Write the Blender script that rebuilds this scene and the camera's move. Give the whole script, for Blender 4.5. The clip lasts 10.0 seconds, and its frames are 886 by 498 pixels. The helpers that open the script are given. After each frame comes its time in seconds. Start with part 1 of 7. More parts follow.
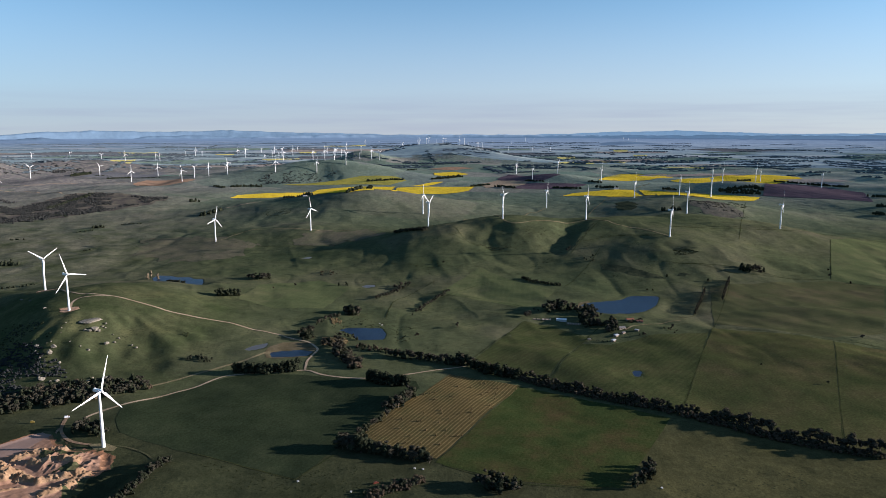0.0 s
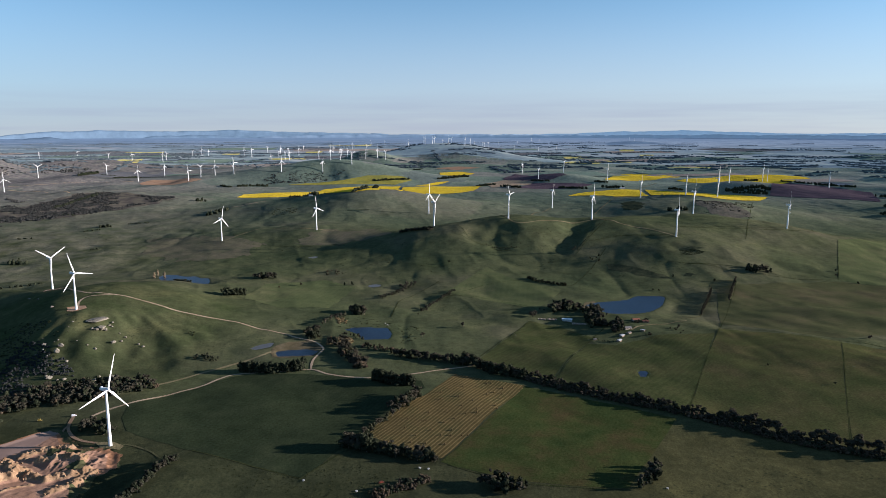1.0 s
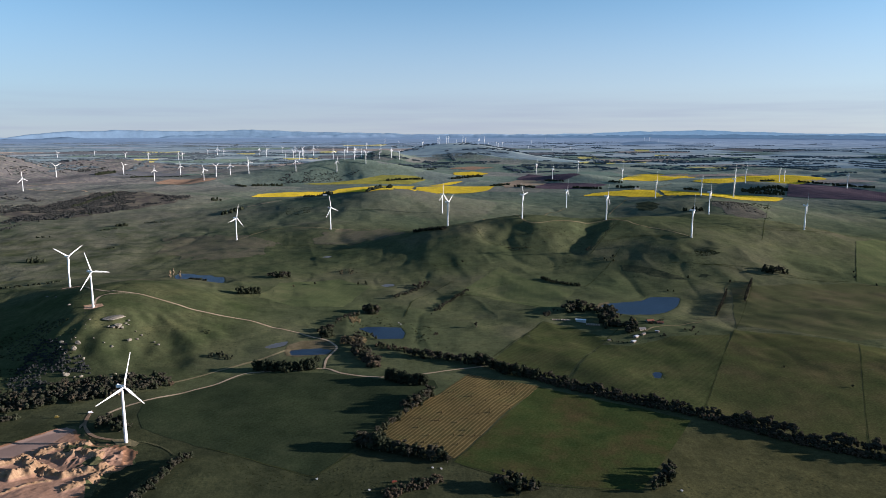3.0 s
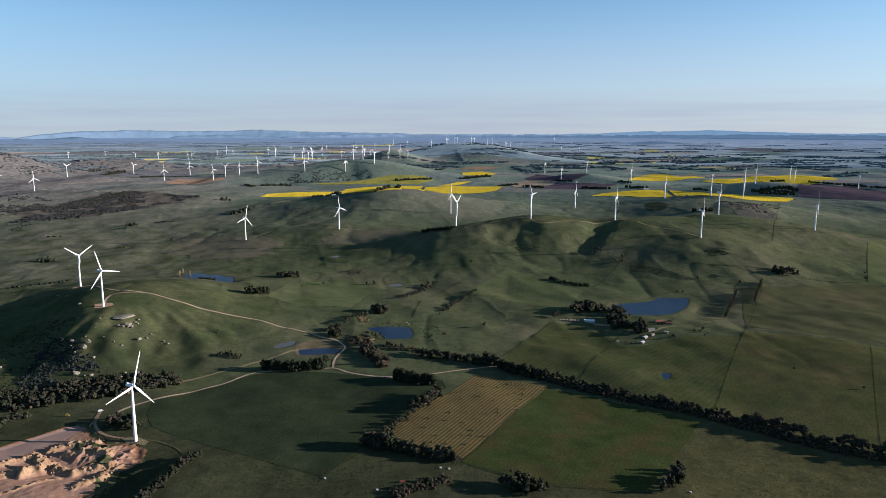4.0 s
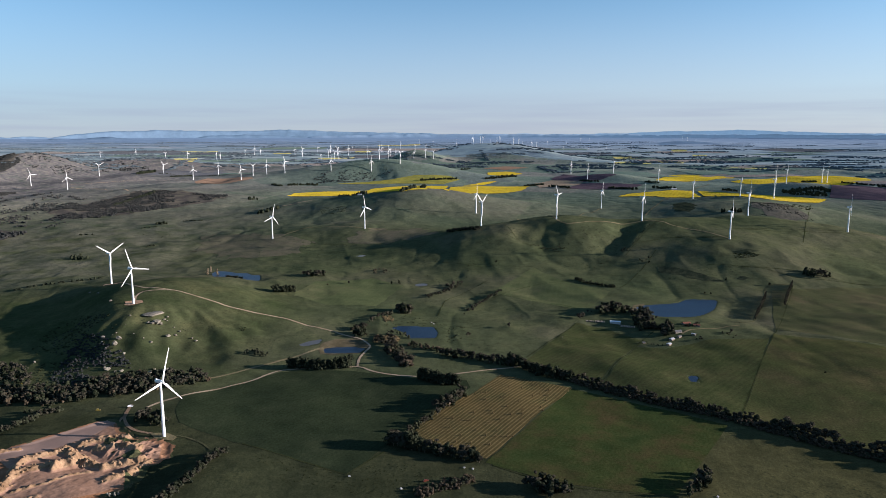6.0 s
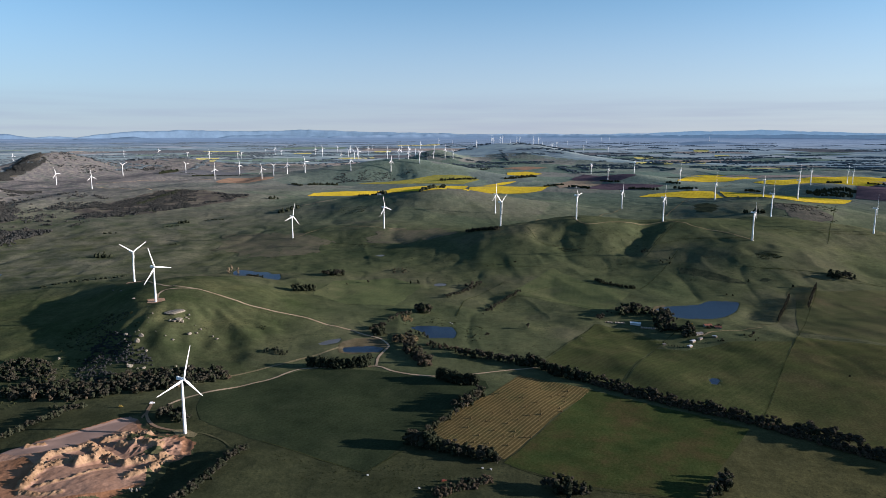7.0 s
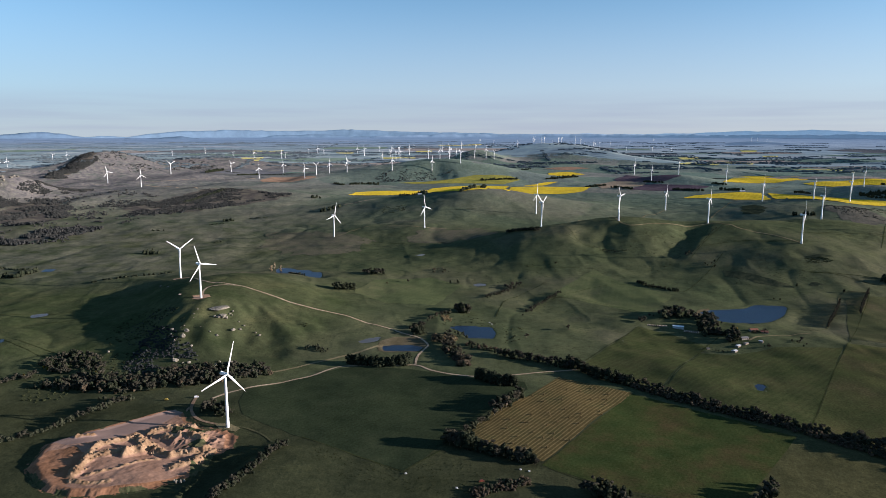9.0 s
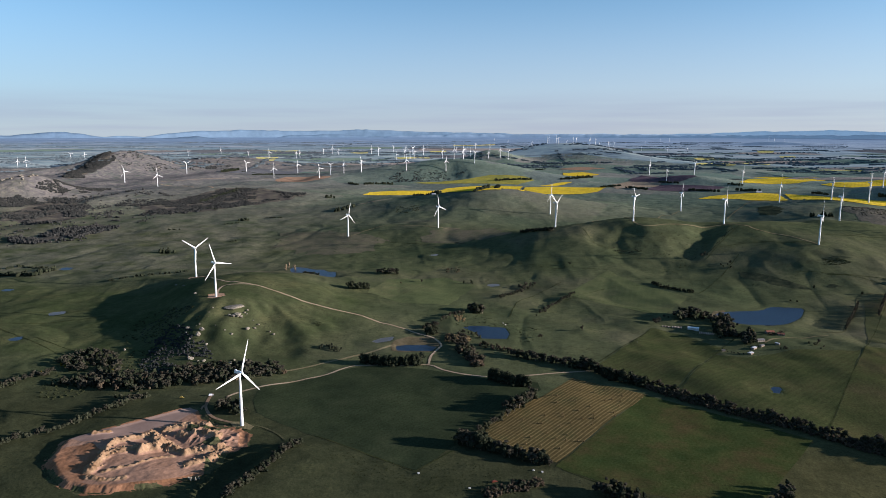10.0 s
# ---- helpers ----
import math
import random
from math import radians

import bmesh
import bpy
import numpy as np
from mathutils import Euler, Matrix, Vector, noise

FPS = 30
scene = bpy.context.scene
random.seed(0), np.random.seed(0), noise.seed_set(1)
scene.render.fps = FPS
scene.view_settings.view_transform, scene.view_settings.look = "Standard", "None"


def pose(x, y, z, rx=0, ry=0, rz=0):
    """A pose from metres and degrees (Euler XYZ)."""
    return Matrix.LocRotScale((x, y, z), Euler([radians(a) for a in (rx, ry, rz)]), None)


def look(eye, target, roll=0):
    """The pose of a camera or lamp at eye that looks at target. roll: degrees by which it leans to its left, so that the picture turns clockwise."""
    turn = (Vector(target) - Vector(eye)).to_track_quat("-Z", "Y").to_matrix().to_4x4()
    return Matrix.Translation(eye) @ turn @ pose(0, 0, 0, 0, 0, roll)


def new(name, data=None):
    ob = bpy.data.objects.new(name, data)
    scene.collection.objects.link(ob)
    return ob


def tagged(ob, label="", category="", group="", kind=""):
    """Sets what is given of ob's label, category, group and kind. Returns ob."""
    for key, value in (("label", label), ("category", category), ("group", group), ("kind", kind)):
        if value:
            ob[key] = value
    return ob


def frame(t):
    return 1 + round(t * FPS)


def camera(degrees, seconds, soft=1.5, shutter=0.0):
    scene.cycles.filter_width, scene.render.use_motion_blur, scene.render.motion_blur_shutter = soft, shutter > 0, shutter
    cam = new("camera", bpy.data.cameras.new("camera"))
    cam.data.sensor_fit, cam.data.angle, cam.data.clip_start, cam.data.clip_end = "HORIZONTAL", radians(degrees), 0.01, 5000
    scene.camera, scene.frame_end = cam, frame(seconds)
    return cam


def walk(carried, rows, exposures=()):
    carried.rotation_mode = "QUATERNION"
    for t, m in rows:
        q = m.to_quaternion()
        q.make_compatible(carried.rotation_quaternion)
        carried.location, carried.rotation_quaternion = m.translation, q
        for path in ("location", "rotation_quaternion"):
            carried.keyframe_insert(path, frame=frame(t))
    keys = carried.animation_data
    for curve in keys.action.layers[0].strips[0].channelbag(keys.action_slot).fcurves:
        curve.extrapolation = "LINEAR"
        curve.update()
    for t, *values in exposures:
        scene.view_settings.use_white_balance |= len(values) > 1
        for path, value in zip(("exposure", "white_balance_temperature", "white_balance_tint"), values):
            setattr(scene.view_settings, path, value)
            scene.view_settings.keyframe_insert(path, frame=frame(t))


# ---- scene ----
from mathutils import geometry

# ---- camera ----
cam = camera(64.58, 10.0, soft=0.75)
TURNS = [
    (0.0, 0.000, -9.542, 0.006),
    (0.5, 0.195, -9.553, 0.004),
    (1.0, 0.468, -9.567, 0.004),
    (1.5, 0.662, -9.570, -0.004),
    (2.0, 0.987, -9.573, 0.005),
    (2.5, 1.301, -9.577, -0.009),
    (4.0, 2.282, -9.576, -0.009),
    (4.5, 2.723, -9.583, -0.001),
    (5.0, 3.190, -9.592, -0.017),
    (5.5, 3.700, -9.589, -0.001),
    (7.0, 5.938, -9.587, 0.009),
    (7.5, 6.771, -9.584, 0.001),
    (8.0, 7.579, -9.589, 0.003),
    (8.5, 8.107, -9.588, 0.001),
    (9.0, 9.258, -9.596, -0.013),
    (9.5, 10.178, -9.595, -0.047),
    (10.0, 10.399, -9.593, -0.047),
]
walk(cam, [(t, pose(0, 0, 357.0, 90 + pitch, roll, yaw)) for t, yaw, pitch, roll in TURNS], exposures=[(0.0, 1.6, 5550.0, 14.0), (10.0, 1.6, 5550.0, 14.0)])

# ---- light: a low morning sun from the right, clear sky ----
SUN_UP, SUN_AZ = 12.0, 88.0          # degrees over the horizon; degrees to the right of straight ahead
world = bpy.data.worlds.new("world")
scene.world = world
world.use_nodes = True
wt = world.node_tree
sky = wt.nodes.new("ShaderNodeTexSky")
sky.sky_type, sky.sun_disc = "NISHITA", False
sky.sun_elevation, sky.sun_rotation = radians(SUN_UP), radians(SUN_AZ)
sky.altitude, sky.air_density, sky.dust_density, sky.ozone_density = 900, 0.8, 0.15, 1.6
# thin haze that whitens the sky towards the horizon, with a faint low bank of cloud in it
where = wt.nodes.new("ShaderNodeTexCoord").outputs["Generated"]
up = wt.nodes.new("ShaderNodeSeparateXYZ")
wt.links.new(where, up.inputs[0])
haze = wt.nodes.new("ShaderNodeMapRange")
haze.interpolation_type = "SMOOTHERSTEP"
wt.links.new(up.outputs[2], haze.inputs[0])
for slot, value in ((1, -0.02), (2, 0.24), (3, 0.70), (4, 0.04)):
    haze.inputs[slot].default_value = value
streak_map = wt.nodes.new("ShaderNodeMapping")
streak_map.inputs["Scale"].default_value = (3.0, 3.0, 60.0)
wt.links.new(where, streak_map.inputs[0])
streak = wt.nodes.new("ShaderNodeTexNoise")
streak.inputs["Scale"].default_value, streak.inputs["Detail"].default_value = 1.6, 4.0
wt.links.new(streak_map.outputs[0], streak.inputs["Vector"])
bank = wt.nodes.new("ShaderNodeMapRange")
wt.links.new(streak.outputs["Fac"], bank.inputs[0])
for slot, value in ((1, 0.40), (2, 0.66), (3, 0.22), (4, 0.42)):
    bank.inputs[slot].default_value = value
low = wt.nodes.new("ShaderNodeMapRange")
low.interpolation_type = "SMOOTHSTEP"
wt.links.new(up.outputs[2], low.inputs[0])
for slot, value in ((1, 0.062), (2, 0.022), (3, 0.0), (4, 1.0)):
    low.inputs[slot].default_value = value
banked = wt.nodes.new("ShaderNodeMath")
banked.operation = "MULTIPLY"
wt.links.new(bank.outputs[0], banked.inputs[0])
wt.links.new(low.outputs[0], banked.inputs[1])
whitened = wt.nodes.new("ShaderNodeMix")
whitened.data_type = "RGBA"
wt.links.new(haze.outputs[0], whitened.inputs[0])
tinted = wt.nodes.new("ShaderNodeMix")
tinted.data_type, tinted.blend_type = "RGBA", "MULTIPLY"
tinted.inputs[0].default_value = 1.0
tinted.inputs[7].default_value = (0.85, 0.985, 0.90, 1)
wt.links.new(sky.outputs[0], tinted.inputs[6])
wt.links.new(tinted.outputs[2], whitened.inputs[6])
sunward = wt.nodes.new("ShaderNodeMapRange")
wt.links.new(up.outputs[0], sunward.inputs[0])
for slot, value in ((1, -0.75), (2, 0.75)):
    sunward.inputs[slot].default_value = value
haze_tint = wt.nodes.new("ShaderNodeMix")
haze_tint.data_type = "RGBA"
wt.links.new(sunward.outputs[0], haze_tint.inputs[0])
haze_tint.inputs[6].default_value, haze_tint.inputs[7].default_value = (2.50, 2.66, 3.15, 1), (3.95, 3.66, 3.68, 1)
wt.links.new(haze_tint.outputs[2], whitened.inputs[7])
clouded = wt.nodes.new("ShaderNodeMix")
clouded.data_type = "RGBA"
wt.links.new(banked.outputs[0], clouded.inputs[0])
wt.links.new(whitened.outputs[2], clouded.inputs[6])
clouded.inputs[7].default_value = (2.22, 2.28, 2.80, 1)
wt.links.new(clouded.outputs[2], wt.nodes["Background"].inputs[0])
wt.nodes["Background"].inputs[1].default_value = 0.055
sun = new("sun", bpy.data.lights.new("sun", "SUN"))
sun.data.energy, sun.data.angle, sun.data.color = 3.95, radians(0.6), (1.0, 0.835, 0.675)
sun_way = Vector((math.sin(radians(SUN_AZ)) * math.cos(radians(SUN_UP)), math.cos(radians(SUN_AZ)) * math.cos(radians(SUN_UP)), math.sin(radians(SUN_UP))))
sun.matrix_world = look((900, 200, 600), Vector((900, 200, 600)) - sun_way)

# ---- materials ----


def material(name, rough=0.85, metal=0.0):
    m = bpy.data.materials.new(name)
    m.use_nodes = True
    b = m.node_tree.nodes["Principled BSDF"]
    b.inputs["Roughness"].default_value, b.inputs["Metallic"].default_value = rough, metal
    b.inputs["Specular IOR Level"].default_value = 0.25 if rough < 0.7 else 0.0
    return m, m.node_tree, b


def node(tree, kind, **values):
    n = tree.nodes.new(kind)
    for key, value in values.items():
        n.inputs[key.replace("_", " ")].default_value = value
    return n


def noise_of(tree, where, size, detail=3.0, rough=0.55):
    n = node(tree, "ShaderNodeTexNoise", Scale=1.0 / size, Detail=detail, Roughness=rough)
    tree.links.new(where, n.inputs["Vector"])
    return n.outputs["Fac"]


def ramp(tree, fac, stops):
    r = tree.nodes.new("ShaderNodeValToRGB")
    while len(r.color_ramp.elements) < len(stops):
        r.color_ramp.elements.new(0.5)
    for e, (at, col) in zip(r.color_ramp.elements, stops):
        e.position, e.color = at, (*col, 1)
    tree.links.new(fac, r.inputs[0])
    return r.outputs[0]


def blend(tree, fac, a, b, how="MIX"):
    m = tree.nodes.new("ShaderNodeMix")
    m.data_type, m.blend_type = "RGBA", how
    for value, slot in ((fac, 0), (a, 6), (b, 7)):
        if isinstance(value, (int, float)):
            m.inputs[slot].default_value = value
        elif isinstance(value, tuple):
            m.inputs[slot].default_value = (*value, 1)
        else:
            tree.links.new(value, m.inputs[slot])
    return m.outputs[2]


def number(tree, op, a, b=0.0):
    m = tree.nodes.new("ShaderNodeMath")
    m.operation = op
    for value, slot in ((a, 0), (b, 1)):
        if isinstance(value, (int, float)):
            m.inputs[slot].default_value = value
        else:
            tree.links.new(value, m.inputs[slot])
    return m.outputs[0]


def step(tree, fac, low, high):
    m = tree.nodes.new("ShaderNodeMapRange")
    tree.links.new(fac, m.inputs[0])
    m.inputs[1].default_value, m.inputs[2].default_value = low, high
    return m.outputs[0]


def relief(tree, bsdf, fac, strength, distance):
    b = node(tree, "ShaderNodeBump", Strength=strength, Distance=distance)
    tree.links.new(fac, b.inputs["Height"])
    tree.links.new(b.outputs[0], bsdf.inputs["Normal"])


def place_of(tree):
    return tree.nodes.new("ShaderNodeNewGeometry").outputs["Position"]


def plan_of(tree):
    return tree.nodes.new("ShaderNodeUVMap").outputs[0]


def soil(name, colours, big=60.0, small=4.0, rough=0.92, bump=0.6, plan=False, grain=1.0):
    """Two scales of noise between three colours, with a rough surface."""
    m, t, b = material(name, rough)
    where = plan_of(t) if plan else place_of(t)
    n1, n2, n3 = noise_of(t, where, big), noise_of(t, where, small, 4), noise_of(t, where, small / 5, 2)
    c = ramp(t, n1, [(0.34, colours[0]), (0.5, colours[1]), (0.66, colours[2])])
    c = blend(t, 0.5 * grain, c, ramp(t, n2, [(0.3, (0.30, 0.30, 0.30)), (0.7, (0.72, 0.72, 0.72))]), "OVERLAY")
    c = blend(t, 0.3 * grain, c, ramp(t, n3, [(0.3, (0.2, 0.2, 0.2)), (0.7, (0.8, 0.8, 0.8))]), "OVERLAY")
    t.links.new(c, b.inputs["Base Color"])
    relief(t, b, n2, bump, small * 0.3)
    return m


def pasture_material():
    m, t, b = material("pasture", 0.95)
    plan = plan_of(t)
    where = place_of(t)
    wide, mid = noise_of(t, plan, 420, 4), noise_of(t, plan, 90, 5, 0.6)
    clump, near_n, fine = noise_of(t, plan, 31, 5, 0.7), noise_of(t, where, 11, 5, 0.7), noise_of(t, where, 2.2, 4, 0.6)
    c = ramp(t, wide, [(0.34, (0.0500, 0.0625, 0.0315)), (0.51, (0.0690, 0.0760, 0.0395)), (0.61, (0.082, 0.0820, 0.0490)), (0.73, (0.098, 0.0875, 0.0580))])
    # paddocks, each with its own growth
    v = t.nodes.new("ShaderNodeTexVoronoi")
    v.distance = "CHEBYCHEV"
    v.inputs["Scale"].default_value = 1 / 430.0
    v.inputs["Randomness"].default_value = 0.8
    turn = t.nodes.new("ShaderNodeMapping")
    turn.inputs["Rotation"].default_value = (0, 0, radians(12))
    t.links.new(plan, turn.inputs[0])
    t.links.new(turn.outputs[0], v.inputs["Vector"])
    sep = t.nodes.new("ShaderNodeSeparateColor")
    t.links.new(v.outputs["Color"], sep.inputs[0])
    fields = ramp(t, sep.outputs[0], [(0.0, (0.122, 0.166, 0.142)), (0.35, (0.164, 0.208, 0.170)), (0.6, (0.187, 0.220, 0.184)), (0.8, (0.228, 0.224, 0.205)), (0.95, (0.134, 0.162, 0.156))])
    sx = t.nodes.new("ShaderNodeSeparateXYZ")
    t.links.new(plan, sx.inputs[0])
    # haze put into far paddock colours: greyer with distance, paler towards the sun
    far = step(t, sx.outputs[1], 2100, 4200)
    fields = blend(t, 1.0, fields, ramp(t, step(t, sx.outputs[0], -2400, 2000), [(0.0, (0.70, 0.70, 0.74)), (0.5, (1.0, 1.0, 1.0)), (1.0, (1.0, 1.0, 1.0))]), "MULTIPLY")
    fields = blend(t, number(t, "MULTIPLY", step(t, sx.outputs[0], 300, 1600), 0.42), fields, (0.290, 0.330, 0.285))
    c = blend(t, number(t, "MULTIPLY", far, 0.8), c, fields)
    # dry grass of the western hills, its brown blued with haze
    dry = step(t, number(t, "SUBTRACT", number(t, "MULTIPLY", sx.outputs[0], -1.0), 900.0), 0, 1500)
    dry = number(t, "MULTIPLY", dry, number(t, "MULTIPLY", step(t, mid, 0.12, 0.5), step(t, sx.outputs[1], 2400, 2900)))
    c = blend(t, number(t, "MULTIPLY", dry, 0.92), c, ramp(t, clump, [(0.36, (0.086, 0.081, 0.088)), (0.5, (0.124, 0.113, 0.114)), (0.66, (0.158, 0.147, 0.130))]))
    # worn western slopes, darkened near paddocks, fresh growth on the boulder hill
    west = number(t, "MULTIPLY", step(t, number(t, "MULTIPLY", sx.outputs[0], -1.0), 600, 1100), number(t, "MULTIPLY", step(t, sx.outputs[1], 1300, 1600), step(t, sx.outputs[1], 3000, 2400)))
    # haze blue is mixed into this pale grass colour too
    c = blend(t, number(t, "MULTIPLY", west, number(t, "MULTIPLY", step(t, mid, 0.34, 0.64), 0.7)), c, (0.136, 0.128, 0.098))
    # foreground shade put into the colour: darker nearby, lighter to the right
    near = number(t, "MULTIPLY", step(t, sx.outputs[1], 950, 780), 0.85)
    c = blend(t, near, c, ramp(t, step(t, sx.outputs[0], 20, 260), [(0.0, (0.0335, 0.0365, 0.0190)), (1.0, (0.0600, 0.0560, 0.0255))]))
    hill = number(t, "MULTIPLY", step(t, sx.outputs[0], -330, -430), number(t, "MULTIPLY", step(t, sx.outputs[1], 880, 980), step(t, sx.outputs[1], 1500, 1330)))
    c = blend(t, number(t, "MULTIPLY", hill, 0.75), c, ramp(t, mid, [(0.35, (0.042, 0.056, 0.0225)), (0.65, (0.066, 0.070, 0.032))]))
    # hill's foot darkened in colour, for its scrub and its shade
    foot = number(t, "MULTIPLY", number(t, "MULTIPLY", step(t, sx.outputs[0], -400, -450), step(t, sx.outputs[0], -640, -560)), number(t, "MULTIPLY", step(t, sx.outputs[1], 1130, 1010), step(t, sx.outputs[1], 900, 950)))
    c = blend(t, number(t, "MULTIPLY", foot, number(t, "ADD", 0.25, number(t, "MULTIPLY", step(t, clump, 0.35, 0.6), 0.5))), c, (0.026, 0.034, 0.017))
    c = blend(t, 0.42, c, ramp(t, mid, [(0.28, (0.25, 0.27, 0.22)), (0.5, (0.5, 0.5, 0.5)), (0.72, (0.74, 0.70, 0.62))]), "OVERLAY")
    c = blend(t, 0.34, c, ramp(t, clump, [(0.30, (0.20, 0.23, 0.22)), (0.5, (0.5, 0.5, 0.5)), (0.70, (0.78, 0.75, 0.66))]), "OVERLAY")
    c = blend(t, 0.34, c, ramp(t, near_n, [(0.3, (0.20, 0.22, 0.2)), (0.7, (0.78, 0.76, 0.72))]), "OVERLAY")
    c = blend(t, 0.40, c, ramp(t, fine, [(0.3, (0.22, 0.22, 0.22)), (0.7, (0.78, 0.78, 0.78))]), "OVERLAY")
    # tussocks and damp hollows
    spots = t.nodes.new("ShaderNodeTexVoronoi")
    spots.inputs["Scale"].default_value = 1 / 6.0
    t.links.new(where, spots.inputs["Vector"])
    dots = number(t, "MULTIPLY", step(t, spots.outputs["Distance"], 0.34, 0.12), step(t, mid, 0.48, 0.62))
    c = blend(t, number(t, "MULTIPLY", dots, 0.75), c, (0.020, 0.026, 0.015))
    t.links.new(c, b.inputs["Base Color"])
    lumps = number(t, "ADD", number(t, "MULTIPLY", near_n, 0.45), number(t, "MULTIPLY", clump, 0.55))
    relief(t, b, number(t, "ADD", lumps, number(t, "MULTIPLY", fine, 0.10)), 0.5, 2.4)
    return m


def crop_material(name, colours, turn, drill, bump=0.2, lines=0.35, big=55.0, rows=None):
    """A drilled crop: broad patches and the lines of the machine, drill metres apart."""
    m, t, b = material(name, 0.9)
    plan = plan_of(t)
    patch, fine = noise_of(t, plan, big, 5, 0.65), noise_of(t, plan, 3.0, 5, 0.65)
    c = ramp(t, patch, [(0.33, colours[0]), (0.5, colours[1]), (0.68, colours[2])])
    mp = t.nodes.new("ShaderNodeMapping")
    mp.inputs["Rotation"].default_value = (0, 0, radians(turn))
    t.links.new(plan, mp.inputs[0])
    w = node(t, "ShaderNodeTexWave", Scale=0.314 / drill, Distortion=0.6, Detail=2.0, Detail_Scale=0.05)
    t.links.new(mp.outputs[0], w.inputs[0])
    c = blend(t, lines, c, ramp(t, w.outputs[1], [(0.25, (0.25, 0.25, 0.25)), (0.75, (0.75, 0.75, 0.75))]), "OVERLAY")
    if rows:
        c = blend(t, number(t, "MULTIPLY", step(t, w.outputs[1], 0.80, 0.97), step(t, fine, 0.25, 0.5)), c, rows)
    c = blend(t, 0.3, c, ramp(t, noise_of(t, plan, big * 0.3, 4, 0.65), [(0.3, (0.25, 0.28, 0.28)), (0.7, (0.76, 0.73, 0.70))]), "OVERLAY")
    c = blend(t, 0.55, c, ramp(t, fine, [(0.3, (0.24, 0.24, 0.24)), (0.7, (0.78, 0.78, 0.78))]), "OVERLAY")
    t.links.new(c, b.inputs["Base Color"])
    relief(t, b, fine, bump * 1.6, 0.9)
    return m


def leaf_material(name, dark, light):
    m, t, b = material(name, 0.75)
    info = t.nodes.new("ShaderNodeObjectInfo")
    geo = t.nodes.new("ShaderNodeNewGeometry")
    c = ramp(t, geo.outputs["Random Per Island"], [(0.0, dark), (0.75, light), (1.0, tuple(min(1, 1.15 * v) for v in light))])
    c = blend(t, 0.5, c, ramp(t, info.outputs["Random"], [(0, (0.34, 0.36, 0.36)), (1, (0.66, 0.62, 0.52))]), "OVERLAY")
    t.links.new(c, b.inputs["Base Color"])
    return m


def paint_material(name, colour, rough=0.4, metal=0.0, grime=0.12, size=3.0):
    m, t, b = material(name, rough, metal)
    n = noise_of(t, place_of(t), size, 4)
    c = ramp(t, n, [(0.35, tuple(v * (1 - grime) for v in colour)), (0.65, colour)])
    t.links.new(c, b.inputs["Base Color"])
    return m


def water_material():
    m, t, b = material("pond_water", 0.28)
    where = place_of(t)
    n = noise_of(t, where, 40, 3)
    t.links.new(ramp(t, n, [(0.3, (0.006, 0.011, 0.026)), (0.7, (0.010, 0.017, 0.036))]), b.inputs["Base Color"])
    b.inputs["IOR"].default_value = 1.33
    b.inputs["Specular IOR Level"].default_value = 0.2
    relief(t, b, noise_of(t, where, 2.5, 3), 0.5, 0.3)
    return m


def muddy_material():
    m, t, b = material("muddy_water", 0.35)
    t.links.new(ramp(t, noise_of(t, place_of(t), 20, 3), [(0.3, (0.070, 0.066, 0.060)), (0.7, (0.10, 0.094, 0.085))]), b.inputs["Base Color"])
    b.inputs["Specular IOR Level"].default_value = 0.12
    return m


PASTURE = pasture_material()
ROAD = soil("dirt_road", [(0.254, 0.1905, 0.1245), (0.3175, 0.2413, 0.1588), (0.3683, 0.2858, 0.1968)], 30, 2)
TRACK = soil("worn_track", [(0.127, 0.108, 0.05715), (0.1588, 0.1333, 0.07366), (0.1968, 0.1651, 0.09525)], 40, 3)
VERGE = soil("rank_grass", [(0.0279, 0.0349, 0.0126), (0.0377, 0.0433, 0.0168), (0.0503, 0.0517, 0.0224)], 20, 2)
CANOLA = crop_material("canola_in_flower", [(0.410, 0.318, 0.046), (0.570, 0.398, 0.024), (0.490, 0.366, 0.040)], 20, 18, lines=0.10, big=110)
CANOLA_FADED = crop_material("canola_past_flower", [(0.16, 0.17, 0.05), (0.26, 0.23, 0.045), (0.18, 0.18, 0.05)], 20, 18, lines=0.12, big=120)
# far crops muted, paler and bluer: haze put into their colours
CANOLA_HAZED = crop_material("hazed_canola", [(0.40, 0.36, 0.13), (0.50, 0.43, 0.14), (0.44, 0.39, 0.13)], 20, 18, lines=0.1, big=160)
FAR_STUBBLE = crop_material("far_stubble", [(0.225, 0.195, 0.170), (0.265, 0.225, 0.190), (0.240, 0.212, 0.184)], 20, 30, lines=0.05, big=200)
FAR_GREEN = crop_material("far_green_crop", [(0.110, 0.158, 0.128), (0.140, 0.186, 0.146), (0.162, 0.190, 0.154)], 20, 30, lines=0.05, big=200)
FAR_DARK = crop_material("far_fallow", [(0.098, 0.104, 0.112), (0.120, 0.120, 0.124), (0.136, 0.134, 0.134)], 20, 30, lines=0.05, big=200)
HAY = crop_material("mown_hay", [(0.062, 0.059, 0.023), (0.090, 0.068, 0.027), (0.086, 0.065, 0.026)], 27.4, 4.9, lines=0.25, rows=(0.160, 0.121, 0.057))
DARKCROP = crop_material("dark_green_crop", [(0.0225, 0.0300, 0.0155), (0.0272, 0.0355, 0.0180), (0.0330, 0.0405, 0.0208)], 27.4, 7, lines=0.07)
GREENCROP = crop_material("bright_green_crop", [(0.0310, 0.0450, 0.0150), (0.0410, 0.0490, 0.0165), (0.0600, 0.0480, 0.0210)], 27.4, 5, lines=0.05, big=60)
